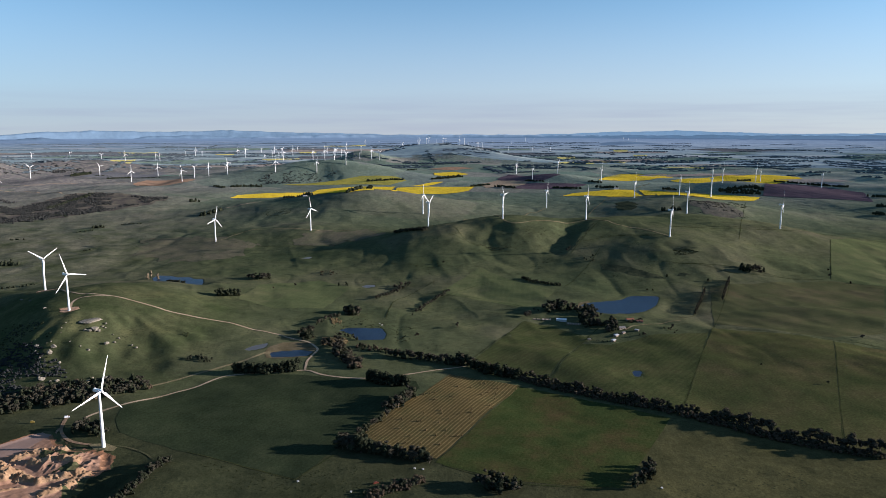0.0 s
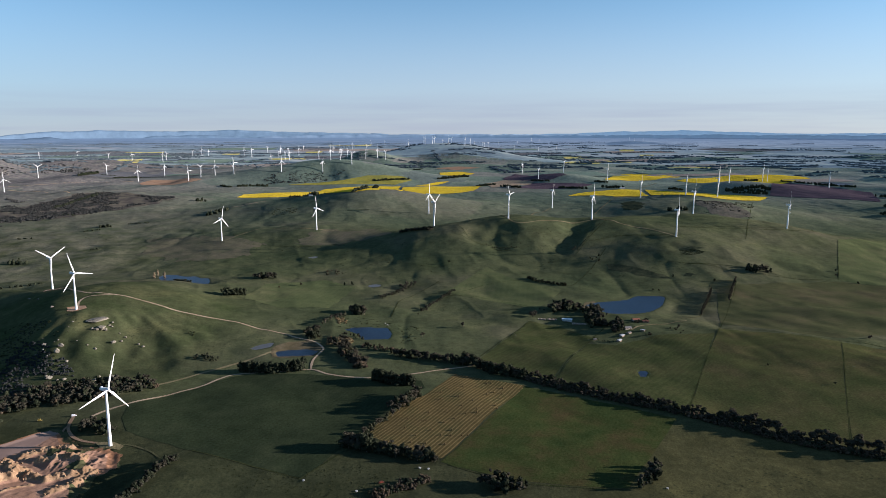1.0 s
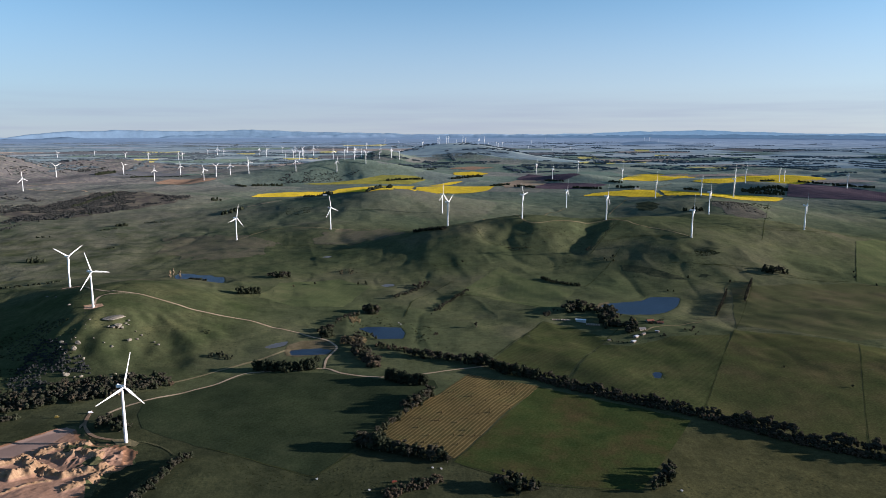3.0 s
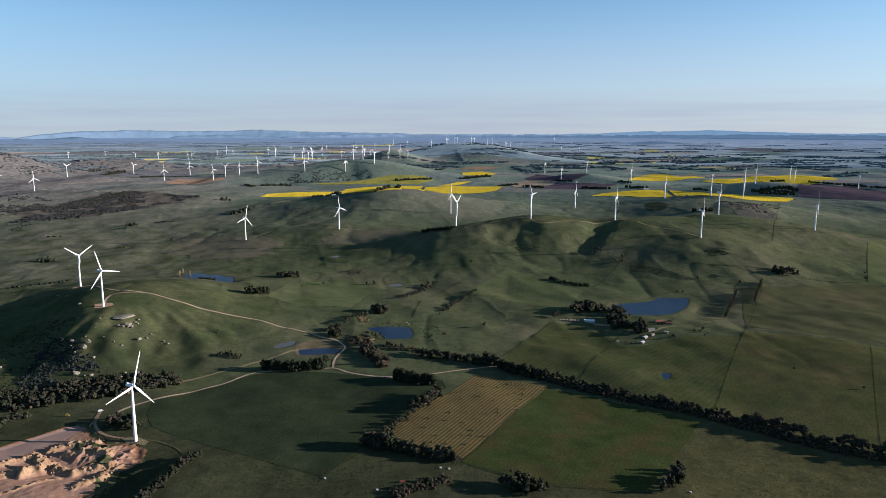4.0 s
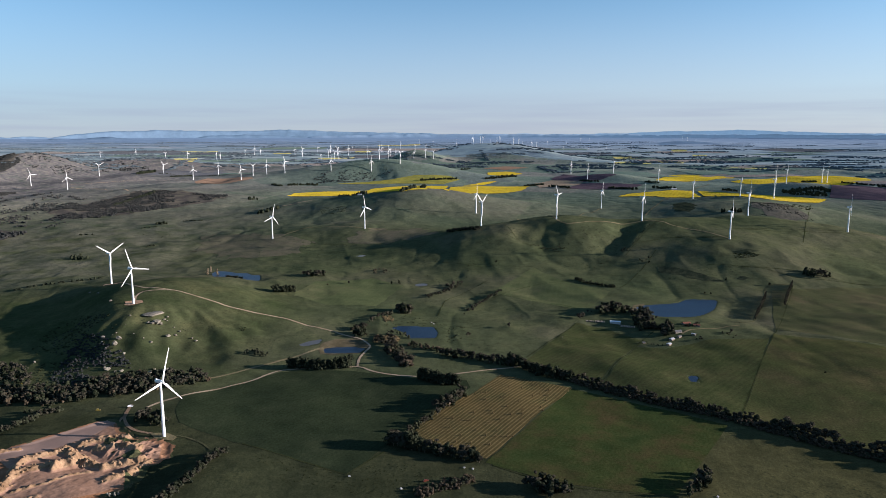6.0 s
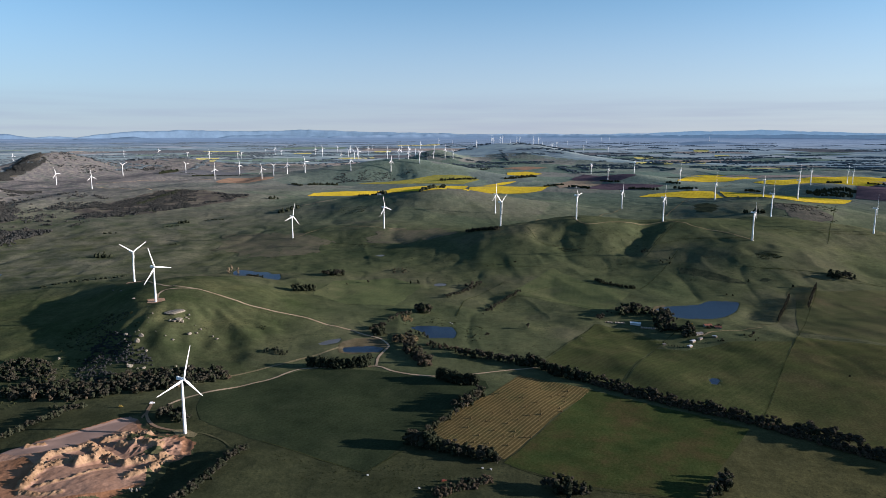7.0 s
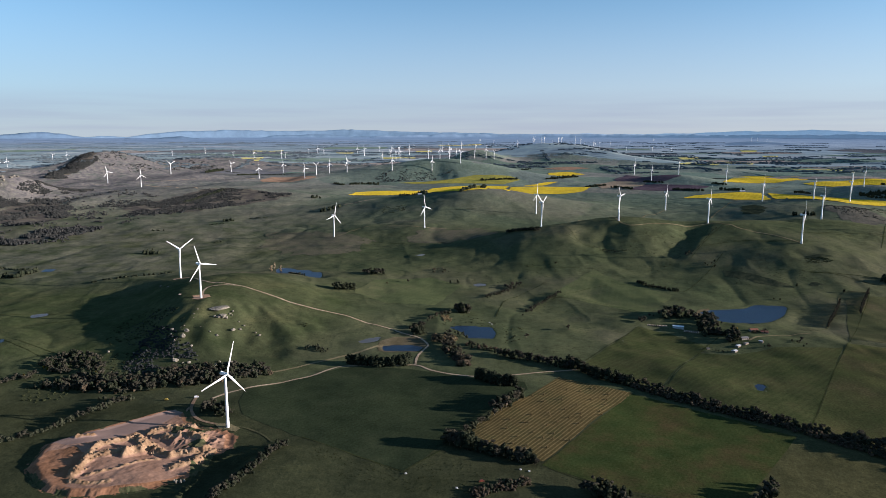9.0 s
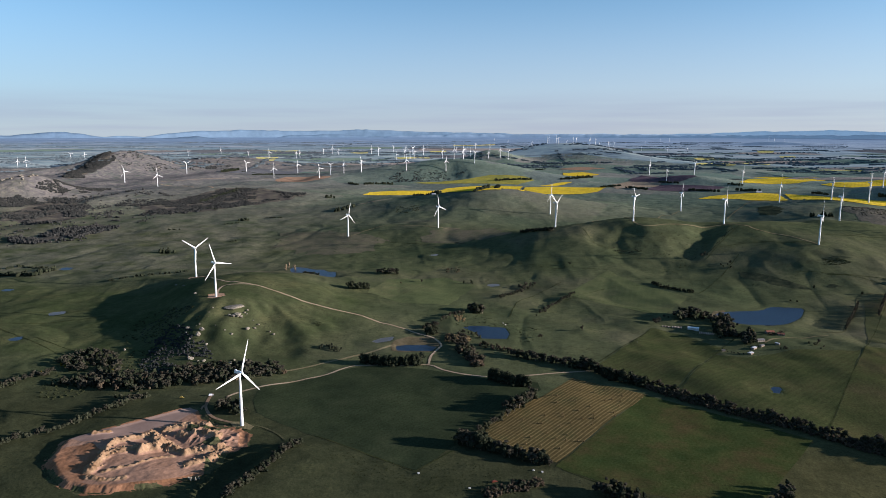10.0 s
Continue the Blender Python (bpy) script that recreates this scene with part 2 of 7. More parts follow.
PALECROP = crop_material("young_crop", [(0.0392, 0.0482, 0.0183), (0.0485, 0.0549, 0.0219), (0.0595, 0.0588, 0.0256)], 40, 9, lines=0.1)
PLOUGH = crop_material("ploughed_soil", [(0.062, 0.048, 0.060), (0.076, 0.058, 0.070), (0.096, 0.074, 0.084)], 30, 8, lines=0.14)
REDSOIL = crop_material("bare_red_soil", [(0.2159, 0.1333, 0.0889), (0.254, 0.1651, 0.108), (0.2286, 0.1588, 0.108)], 10, 8, lines=0.1)
STUBBLE = crop_material("dry_stubble", [(0.2413, 0.1841, 0.127), (0.2921, 0.2222, 0.1524), (0.254, 0.2096, 0.1333)], 10, 8, lines=0.1)
WATER = water_material()
MUDWATER = muddy_material()
TURBINE_WHITE = paint_material("white_turbine_paint", (0.80, 0.80, 0.78), 0.35, grime=0.05)
CONCRETE = soil("concrete", [(0.336, 0.3248, 0.3024), (0.3808, 0.3696, 0.3472), (0.4256, 0.4144, 0.3808)], 4, 0.6)
PAD = soil("graded_clay", [(0.336, 0.2072, 0.1232), (0.4032, 0.252, 0.1568), (0.448, 0.2912, 0.1904)], 12, 1.5)
BARK = soil("bark", [(0.0889, 0.06985, 0.0508), (0.127, 0.1016, 0.0762), (0.1778, 0.1461, 0.1143)], 3, 0.4)
GUM = leaf_material("gum_leaves", (0.024, 0.0235, 0.0175), (0.046, 0.042, 0.031))
CYPRESS = leaf_material("cypress_leaves", (0.0135, 0.0175, 0.0115), (0.0285, 0.0325, 0.0205))
WATTLE = leaf_material("flowering_wattle_leaves", (0.054, 0.0453, 0.013), (0.184, 0.13, 0.0194))
WILLOW = leaf_material("bare_willow_twigs", (0.034, 0.0275, 0.0205), (0.072, 0.0565, 0.040))
PALETWIG = leaf_material("pale_bare_twigs", (0.127, 0.09906, 0.06604), (0.254, 0.2032, 0.1397))
SCRUB = leaf_material("hill_scrub_leaves", (0.0165, 0.0195, 0.0205), (0.0380, 0.0380, 0.0370))
GORSE = leaf_material("gorse_leaves", (0.0195, 0.0225, 0.0145), (0.0400, 0.0420, 0.0265))

# -- land: heights in metres over the valley floor, camera over the origin --
EYE = 357.0


def ease(a, b, v):
    t = np.clip((np.asarray(v, float) - a) / (b - a), 0, 1)
    return t * t * (3 - 2 * t)


def lattice(ix, iy, seed):
    n = (ix.astype(np.int64) * 374761393 + iy.astype(np.int64) * 668265263 + seed * 974711) & 0x7FFFFFFF
    n = ((n ^ (n >> 13)) * 1274126177) & 0x7FFFFFFF
    return ((n ^ (n >> 16)) & 0xFFFF) / 32767.5 - 1.0


def swell(x, y, size, seed):
    """Smooth noise between -1 and 1 with bumps of that size."""
    u, v = np.asarray(x, float) / size, np.asarray(y, float) / size
    iu, iv = np.floor(u), np.floor(v)
    fu, fv = u - iu, v - iv
    fu, fv = fu * fu * fu * (fu * (6 * fu - 15) + 10), fv * fv * fv * (fv * (6 * fv - 15) + 10)
    a, b = lattice(iu, iv, seed), lattice(iu + 1, iv, seed)
    c, d = lattice(iu, iv + 1, seed), lattice(iu + 1, iv + 1, seed)
    return (a + (b - a) * fu) * (1 - fv) + (c + (d - c) * fu) * fv


BANK_LINE = ([586, 625, 665, 705], [-316, -311, -306, -302])
# centre x, y, height, half-width along, half-width across, turn
HILLS = [
    (-640, 1280, 40, 180, 230, 12), (-540, 1400, 13, 420, 300, 0), (-590, 1090, 10, 70, 130, 29), (-900, 1480, 12, 260, 160, -20),
    (-5, 1990, 48, 300, 190, 0), (560, 2090, 62, 620, 210, -2),
    (-30, 1850, 13, 160, 150, 0), (190, 2040, 30, 150, 170, 0), (430, 2080, 20, 180, 190, 0), (615, 1820, 62, 250, 170, 0), (790, 2190, 38, 230, 200, 0),
    (1010, 2020, 28, 300, 210, 0), (970, 2620, 58, 330, 240, 0), (1000, 3000, 36, 300, 200, 0),
    (-325, 2830, 80, 370, 280, 0), (-640, 4380, 112, 480, 230, 0), (-1190, 4480, 40, 420, 250, 0),
    (-60, 6950, 182, 720, 400, 0), (-720, 6350, 118, 260, 250, 0), (-3250, 4700, 140, 380, 380, 25),
    (-2800, 5450, 75, 560, 300, 0), (-1640, 3180, 36, 420, 260, 10), (-2640, 3010, 85, 190, 170, 0),
    (650, 1000, 12, 240, 150, -20), (4290, 16450, 75, 800, 500, 0),
    (-440, 2260, 30, 260, 170, 0), (70, 1640, 12, 150, 140, 10), (1500, 3680, 42, 360, 260, 0), (690, 4260, 48, 260, 220, 0),
]


# gullies with a steep eastern side: the edge from one end to the other, depth, width of the steep side, width of the whole
CUTS = [
    (334, 1824, 432, 2018, 16, 34, 120), (178, 1830, 240, 1935, 12, 110, 260), (24, 1640, -20, 1830, 2.2, 26, 80), (-398, 1032, -486, 1176, 8, 62, 170),
    (-446, 985, -500, 1056, 2.6, 24, 60), (-474, 1000, -536, 1078, 2.4, 22, 54), (585, 1735, 650, 1772, 3, 30, 80),
    (-3150, 4250, -3260, 4560, 26, 190, 520), (-560, 4130, -640, 4330, 24, 130, 380), (21, 1626, -36, 1990, 3, 150, 430),
]


def cut_depth(x, y):
    """How far the gullies lie below the slopes round them."""
    z = np.zeros(np.shape(x))
    for ax, ay, bx, by, deep, steep, wide in CUTS:
        long = math.hypot(bx - ax, by - ay)
        ux, uy = (bx - ax) / long, (by - ay) / long
        along = ((x - ax) * ux + (y - ay) * uy) / long
        west = -(x - ax) * uy + (y - ay) * ux if uy > 0 else (x - ax) * uy - (y - ay) * ux
        west = west + 0.18 * steep * swell(x, y, 34, 91)
        z = z + deep * ease(0, steep, west) * ease(wide, steep, west) * ease(-0.25, 0.2, along) * ease(1.25, 0.8, along)
    return z


def base_height(x, y):
    x, y = np.asarray(x, float), np.asarray(y, float)
    r = np.hypot(x, y)
    z = 48 * ease(1750, 3100, y) + 12 * ease(3100, 5000, r)
    for cx, cy, h, a, b, turn in HILLS:
        c, s = math.cos(radians(turn)), math.sin(radians(turn))
        u, v = ((x - cx) * c + (y - cy) * s) / a, ((y - cy) * c - (x - cx) * s) / b
        z = z + h * np.exp(-(u * u + v * v))
    rough = 0.45 + 0.55 * ease(1000, 1600, r) + 0.15 * ease(-450, -700, x)
    z = z + rough * (6.5 * swell(x, y, 410, 3) + 3.6 * swell(x, y, 170, 5) + 1.3 * swell(x + 40, y, 70, 7) * ease(0.9, 1.3, rough)) + 0.45 * swell(x, y, 24, 9) + 0.4 * rough * swell(x, y, 43, 15)
    # the rugged brown hills of the west
    wild = ease(3000, 3600, r) * ease(-700, -1300, x) * ease(9000, 7000, r)
    z = z + wild * (10 * swell(x, y, 290, 41) + 6 * swell(x, y, 130, 43))
    # spurs and gullies down the ridges, long folds in the near paddocks
    ridge_belt = ease(1450, 1750, y) * ease(3000, 2500, y)
    z = z + ridge_belt * (2.6 * swell(x + 0.25 * y, 0.38 * y, 125, 21) + 1.1 * swell(x - 0.2 * y, 0.45 * y, 52, 23))
    z = z + 3.4 * swell(x + 0.6 * y, 0.55 * y, 92, 25) * ease(1750, 1500, r) * ease(760, 950, r)
    z = z - 4.0 * (1 - np.abs(swell(x, 0.8 * y, 250, 51))) ** 6 * ease(1150, 1400, r) * ease(3200, 2600, r)
    z = z - cut_depth(x, y)
    # broad folds across the eastern paddocks
    z = z + (3.6 * swell(x + 0.75 * y, 0.25 * y, 120, 27) + 1.2 * swell(x + 0.6 * y, 0.3 * y, 55, 28)) * ease(260, 420, x) * ease(780, 900, y) * ease(1480, 1300, y)
    # hummocks, sheep-worn terraces and small creases
    rumple = ease(950, 1250, r) * ease(4200, 3300, r)
    z = z + rumple * (1.0 * (1 - np.abs(swell(x + 0.3 * y, 0.7 * y, 63, 85))) ** 4 + 0.7 * swell(x, y, 31, 87) - 1.3 * (1 - np.abs(swell(0.8 * x, y, 118, 89))) ** 8)
    # the boulder hill's scarp: steep to the west below a winding crest
    crest = np.interp(y, [900, 1031, 1181, 1300, 1388, 1480], [-575, -608, -680, -768, -842, -930])
    west = 0.85 * (crest - x) + 9 * swell(x, y, 60, 29)
    z = z + ease(900, 1010, y) * ease(1500, 1380, y) * (2.5 * np.exp(-((west + 22) / 48) ** 2) - 11 * ease(0, 85, west) * ease(360, 120, west))
    # rills on its front
    off = np.hypot(x + 640, y - 1260)
    round_it = np.arctan2(y - 1260, x + 640)
    rill = np.sin(30 * round_it + 4.5 * swell(x, y, 95, 13)) + 0.6 * swell(x, y, 18, 14)
    z = z + 1.6 * rill * ease(80, 170, off) * ease(340, 230, off) * ease(1260, 1150, y) * ease(-0.55, 0.2, swell(x, y, 75, 17) + 0.15)
    # the bank that shades the quarry's east side
    bank_x = np.interp(y, BANK_LINE[0], BANK_LINE[1])
    off_bank = x - bank_x
    z = z + 7.5 * np.exp(-(off_bank / np.where(off_bank < 0, 20, 75)) ** 2) * ease(BANK_LINE[0][0] - 60, BANK_LINE[0][0], y) * ease(BANK_LINE[0][-1] + 40, BANK_LINE[0][-1] - 20, y)
    return z * (1 - 0.6 * np.exp(-(r / 420) ** 2))


# -- end land --


# ponds and dams: outline on the plan; the ground is dished to hold them
POND_PLANS = {
    "lake": [(284.6, 1411.9), (308.5, 1434.1), (378.1, 1458.5), (410.4, 1492.4), (465.1, 1492.2), (466.4, 1476.5), (440.1, 1410.9), (404.4, 1364.0), (372.2, 1346.3), (318.0, 1347.1), (296.5, 1375.2)],
    "mill_pond": [(-185.9, 1213.9), (-170.5, 1228.3), (-111.3, 1224.9), (-100.1, 1189.1), (-102.4, 1157.9), (-145.9, 1154.3), (-159.8, 1186.4)],
    "road_dam": [(-281.8, 1092.9), (-233.5, 1103.5), (-211.2, 1095.0), (-216.2, 1072.7), (-271.4, 1065.5)],
    "mud_dam": [(-323.9, 1098.9), (-313.0, 1118.5), (-293.4, 1131.9), (-293.3, 1108.6), (-313.5, 1091.9)],
    "hill_dam": [(-690.3, 1630.4), (-670.8, 1595.4), (-640.0, 1578.0), (-612.6, 1560.1), (-582.2, 1556.2), (-549.2, 1545.0), (-552.0, 1580.0), (-566.7, 1617.8), (-588.0, 1622.0), (-605.8, 1641.5), (-632.0, 1640.0), (-655.6, 1655.1), (-688.3, 1658.9)],
    "small_dam": [(-188.0, 1583.6), (-176.7, 1599.5), (-160.7, 1597.3), (-157.7, 1580.7), (-176.0, 1569.2)],
    "gully_dam": [(282.4, 1004.0), (294.3, 1016.3), (297.5, 1003.5), (289.3, 986.0), (281.3, 987.1)],
    "foot_dam": [(-386.7, 1887.6), (-368.9, 1908.6), (-360.9, 1899.0), (-368.0, 1878.5)],
    "west_dam_a": [(-990.1, 1156.3), (-999.8, 1177.4), (-977.0, 1192.6), (-969.5, 1173.6), (-980.3, 1160.9)],
    "west_dam_b": [(-945.1, 1005.4), (-946.3, 1016.9), (-937.1, 1029.5), (-926.8, 1020.0), (-927.5, 1005.6)],
    "west_dam_c": [(-1306.4, 1579.6), (-1319.4, 1612.6), (-1290.5, 1614.5), (-1285.0, 1586.1)],
    "west_dam_d": [(-1257.5, 1333.6), (-1258.1, 1350.4), (-1235.1, 1350.9), (-1236.8, 1333.1)],
}
QUARRY = [(-565.4, 641.4), (-552.0, 615.7), (-523.9, 590.9), (-498.3, 576.0), (-468.3, 571.7), (-440.5, 576.7), (-421.9, 586.0), (-397.6, 597.1), (-383.7, 614.0), (-368.5, 636.2), (-370.1, 680.6), (-356.3, 701.7), (-370.3, 737.6), (-390.4, 749.9), (-416.5, 753.6), (-444.3, 771.0), (-461.1, 794.5), (-478.1, 796.4), (-500.0, 775.0), (-536.0, 729.0), (-577.2, 679.4)]
PAN = [(-552.4, 634.7), (-549.9, 653.6), (-532.9, 668.8), (-515.1, 654.4), (-491.7, 618.3), (-484.6, 595.4), (-499.7, 585.8), (-527.9, 600.4)]
HOLLOW = [(-385.0, 665.0), (-374.0, 680.0), (-350.3, 690.2), (-326.2, 681.5), (-323.2, 651.5), (-328.8, 612.3), (-338.3, 585.4), (-351.7, 580.0), (-366.2, 600.2), (-367.9, 629.7)]


def inside_depth(poly, x, y):
    """Metres to the outline, positive inside it."""
    x, y = np.asarray(x, float), np.asarray(y, float)
    best = np.full(x.shape, 1e9)
    odd = np.zeros(x.shape, bool)
    for (ax, ay), (bx, by) in zip(poly, poly[1:] + poly[:1]):
        dx, dy = bx - ax, by - ay
        t = np.clip(((x - ax) * dx + (y - ay) * dy) / (dx * dx + dy * dy + 1e-9), 0, 1)
        best = np.minimum(best, np.hypot(x - ax - t * dx, y - ay - t * dy))
        cross = ((ay > y) != (by > y)) & (x < (bx - ax) * (y - ay) / (by - ay + 1e-12) + ax)
        odd ^= cross
    return np.where(odd, best, -best)


LEVELS = {}
for key, poly in POND_PLANS.items():
    zs = base_height(np.array([p[0] for p in poly]), np.array([p[1] for p in poly]))
    LEVELS[key] = float(np.percentile(zs, 35))
POND_BOX = {k: (min(p[0] for p in v) - 60, max(p[0] for p in v) + 60, min(p[1] for p in v) - 60, max(p[1] for p in v) + 60) for k, v in POND_PLANS.items()}
PIT_BOX = (min(p[0] for p in QUARRY) - 50, max(p[0] for p in QUARRY) + 60, min(p[1] for p in QUARRY) - 50, max(p[1] for p in QUARRY) + 50)


def pit_level(x, y, ground, dep):
    """The worked floor: a bank of spoil to the south and west, a shaded hollow to the east."""
    south = ease(700, 640, y + 0.55 * (x + 470)) * ease(-372, -420, x)
    bank = 3.6 * ease(0, 12, dep + 1.6 * swell(x, y, 7, 93)) * south
    rim = 0.7 * ease(2, 9, dep) * ease(26, 12, dep) * south
    low = -7.0 * ease(-4, 16, inside_depth(HOLLOW, x, y)) - 1.5 * ease(0, 8, dep) * (1 - south)
    return ground + bank + rim + low


def height(x, y):
    """The finished ground: hills, dished ponds, the quarry's pit."""
    x, y = np.atleast_1d(np.asarray(x, float)), np.atleast_1d(np.asarray(y, float))
    z = base_height(x, y)
    for key, poly in POND_PLANS.items():
        a, b, c, d = POND_BOX[key]
        k = (x > a) & (x < b) & (y > c) & (y < d)
        if k.any():
            dep = inside_depth(poly, x[k], y[k])
            bank = ease(-34, -2, dep)
            z[k] = z[k] * (1 - bank) + (LEVELS[key] + 0.25 - 2.2 * ease(-1.5, 4, dep)) * bank
    a, b, c, d = PIT_BOX
    k = (x > a) & (x < b) & (y > c) & (y < d)
    if k.any():
        dep = inside_depth(QUARRY, x[k], y[k])
        z[k] = pit_level(x[k], y[k], z[k], dep) - 1.6 * ease(2, 7, dep)
    return z


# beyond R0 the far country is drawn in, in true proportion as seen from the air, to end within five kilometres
R0, RIM = 3000.0, 4950.0


def drawn_in(x, y, z):
    x, y, z = (np.asarray(v, float) for v in (x, y, z))
    r = np.hypot(x, y)
    s = np.where(r > R0, RIM / (RIM - R0 + np.maximum(r, R0)), 1.0)
    return x * s, y * s, EYE + (z - EYE) * s, s


def spot(x, y, lift=0.0):
    """Where a plan point lies on the ground, and the scale there."""
    a, b, c, s = drawn_in(x, y, height(x, y)[0] + lift)
    return Vector((float(a), float(b), float(c))), float(s)


# ---- building helpers ----


def mesh_object(name, verts, faces, mat, parent=None, smooth=False, plan=None):
    me = bpy.data.meshes.new(name)
    me.from_pydata([tuple(v) for v in verts] if not isinstance(verts, np.ndarray) else verts.tolist(), [], faces if isinstance(faces, list) else faces.tolist())
    if mat:
        me.materials.append(mat)
    if smooth:
        me.polygons.foreach_set("use_smooth", np.ones(len(me.polygons), bool))
    if plan is not None:
        uv = me.uv_layers.new(name="plan")
        loops = np.empty(len(me.loops), np.int32)
        me.loops.foreach_get("vertex_index", loops)
        uv.data.foreach_set("uv", np.asarray(plan, np.float32)[loops].ravel())
    me.update()
    ob = new(name, me)
    ob.parent = parent
    return ob


def part(name, bm, mat, parent, label=""):
    me = bpy.data.meshes.new(name)
    bm.to_mesh(me)
    bm.free()
    me.materials.append(mat)
    ob = new(name, me)
    ob.parent = parent
    return tagged(ob, label)


def thing(name, m, label, category, group=""):
    ob = new(name)
    ob.empty_display_size = 0.5
    ob.matrix_basis = m
    return tagged(ob, label, category, group)


def box(bm, cx, cy, cz, sx, sy, sz, bevel=0.0):
    r = bmesh.ops.create_cube(bm, size=1.0, matrix=Matrix.Translation((cx, cy, cz)) @ Matrix.Diagonal((sx, sy, sz, 1)))
    if bevel:
        edges = list({e for v in r["verts"] for e in v.link_edges})
        bmesh.ops.bevel(bm, geom=edges, offset=bevel, segments=2, affect="EDGES")
    return bm


def cone(bm, r1, r2, z1, z2, segments=24, x=0.0, y=0.0):
    bmesh.ops.create_cone(bm, cap_ends=True, segments=segments, radius1=r1, radius2=r2, depth=z2 - z1, matrix=Matrix.Translation((x, y, (z1 + z2) / 2)))
    return bm


def dense(points, gap, closed=False):
    out = []
    ends = points + points[:1] if closed else points
    for (ax, ay), (bx, by) in zip(ends, ends[1:]):
        n = max(1, int(math.hypot(bx - ax, by - ay) / gap))
        out += [(ax + (bx - ax) * i / n, ay + (by - ay) * i / n) for i in range(n)]
    return out if closed else out + [points[-1]]


def curve_through(points, n=8):
    """A smooth line through plan points."""
    p = [np.array(q, float) for q in points]
    p = [2 * p[0] - p[1]] + p + [2 * p[-1] - p[-2]]
    out = []
    for a, b, c, d in zip(p, p[1:], p[2:], p[3:]):
        for i in range(n):
            t = i / n
            out.append(tuple(0.5 * (2 * b + (c - a) * t + (2 * a - 5 * b + 4 * c - d) * t * t + (3 * b - a - 3 * c + d) * t ** 3)))
    return out + [tuple(p[-2])]


def sheet(name, outline, mat, label, category, lift=0.35, gap=12.0, flat=None, wobble=0.0, kind="structure"):
    """A field, pond or yard laid over the ground inside a plan outline."""
    rim = dense(outline, gap, True)
    if wobble:
        rim = [(x + wobble * float(swell(x, y, 25, 31)), y + wobble * float(swell(x, y, 25, 37))) for x, y in rim]
    xs, ys = np.array([p[0] for p in rim]), np.array([p[1] for p in rim])
    gx, gy = np.meshgrid(np.arange(xs.min() + gap / 2, xs.max(), gap), np.arange(ys.min() + gap / 2, ys.max(), gap))
    gx, gy = gx.ravel(), gy.ravel()
    keep = inside_depth(rim, gx, gy) > gap * 0.45
    pts = [Vector(p) for p in rim] + [Vector((a, b)) for a, b in zip(gx[keep], gy[keep])]
    n = len(rim)
    flatten = geometry.delaunay_2d_cdt(pts, [(i, (i + 1) % n) for i in range(n)], [list(range(n))], 2, 1e-4)
    x, y = np.array([v.x for v in flatten[0]]), np.array([v.y for v in flatten[0]])
    z = height(x, y) + lift + 0.00012 * np.hypot(x, y) if flat is None else np.full(len(x), flat)
    a, b, c, _ = drawn_in(x, y, z)
    ob = mesh_object(name, np.stack([a, b, c], 1), [list(f) for f in flatten[2]], mat, smooth=flat is None, plan=np.stack([x, y], 1))
    return tagged(ob, label, category, kind=kind)


def ribbon(name, points, width, mat, label, category, lift=0.3, gap=8.0, ragged=0.12, group=""):
    """A road, track or verge along plan points."""
    line = np.array(dense(curve_through(points), gap))
    way = np.gradient(line, axis=0)
    way /= np.linalg.norm(way, axis=1)[:, None] + 1e-9
    side = np.stack([-way[:, 1], way[:, 0]], 1)
    rows = []
    for k, f in enumerate((-0.5, -0.17, 0.17, 0.5)):
        wide = width * f * (1 + ragged * 2 * swell(line[:, 0], line[:, 1], 22, 40 + k))
        rows.append(line + side * wide[:, None])
    p = np.stack(rows, 1).reshape(-1, 2)
    z = height(p[:, 0], p[:, 1]) + lift + 0.00012 * np.hypot(p[:, 0], p[:, 1])
    a, b, c, _ = drawn_in(p[:, 0], p[:, 1], z)
    faces = [(4 * i + k, 4 * i + 4 + k, 4 * i + 5 + k, 4 * i + 1 + k) for i in range(len(line) - 1) for k in range(3)]
    ob = mesh_object(name, np.stack([a, b, c], 1), faces, mat, smooth=True, plan=p)
    return tagged(ob, label, category, group, "structure")


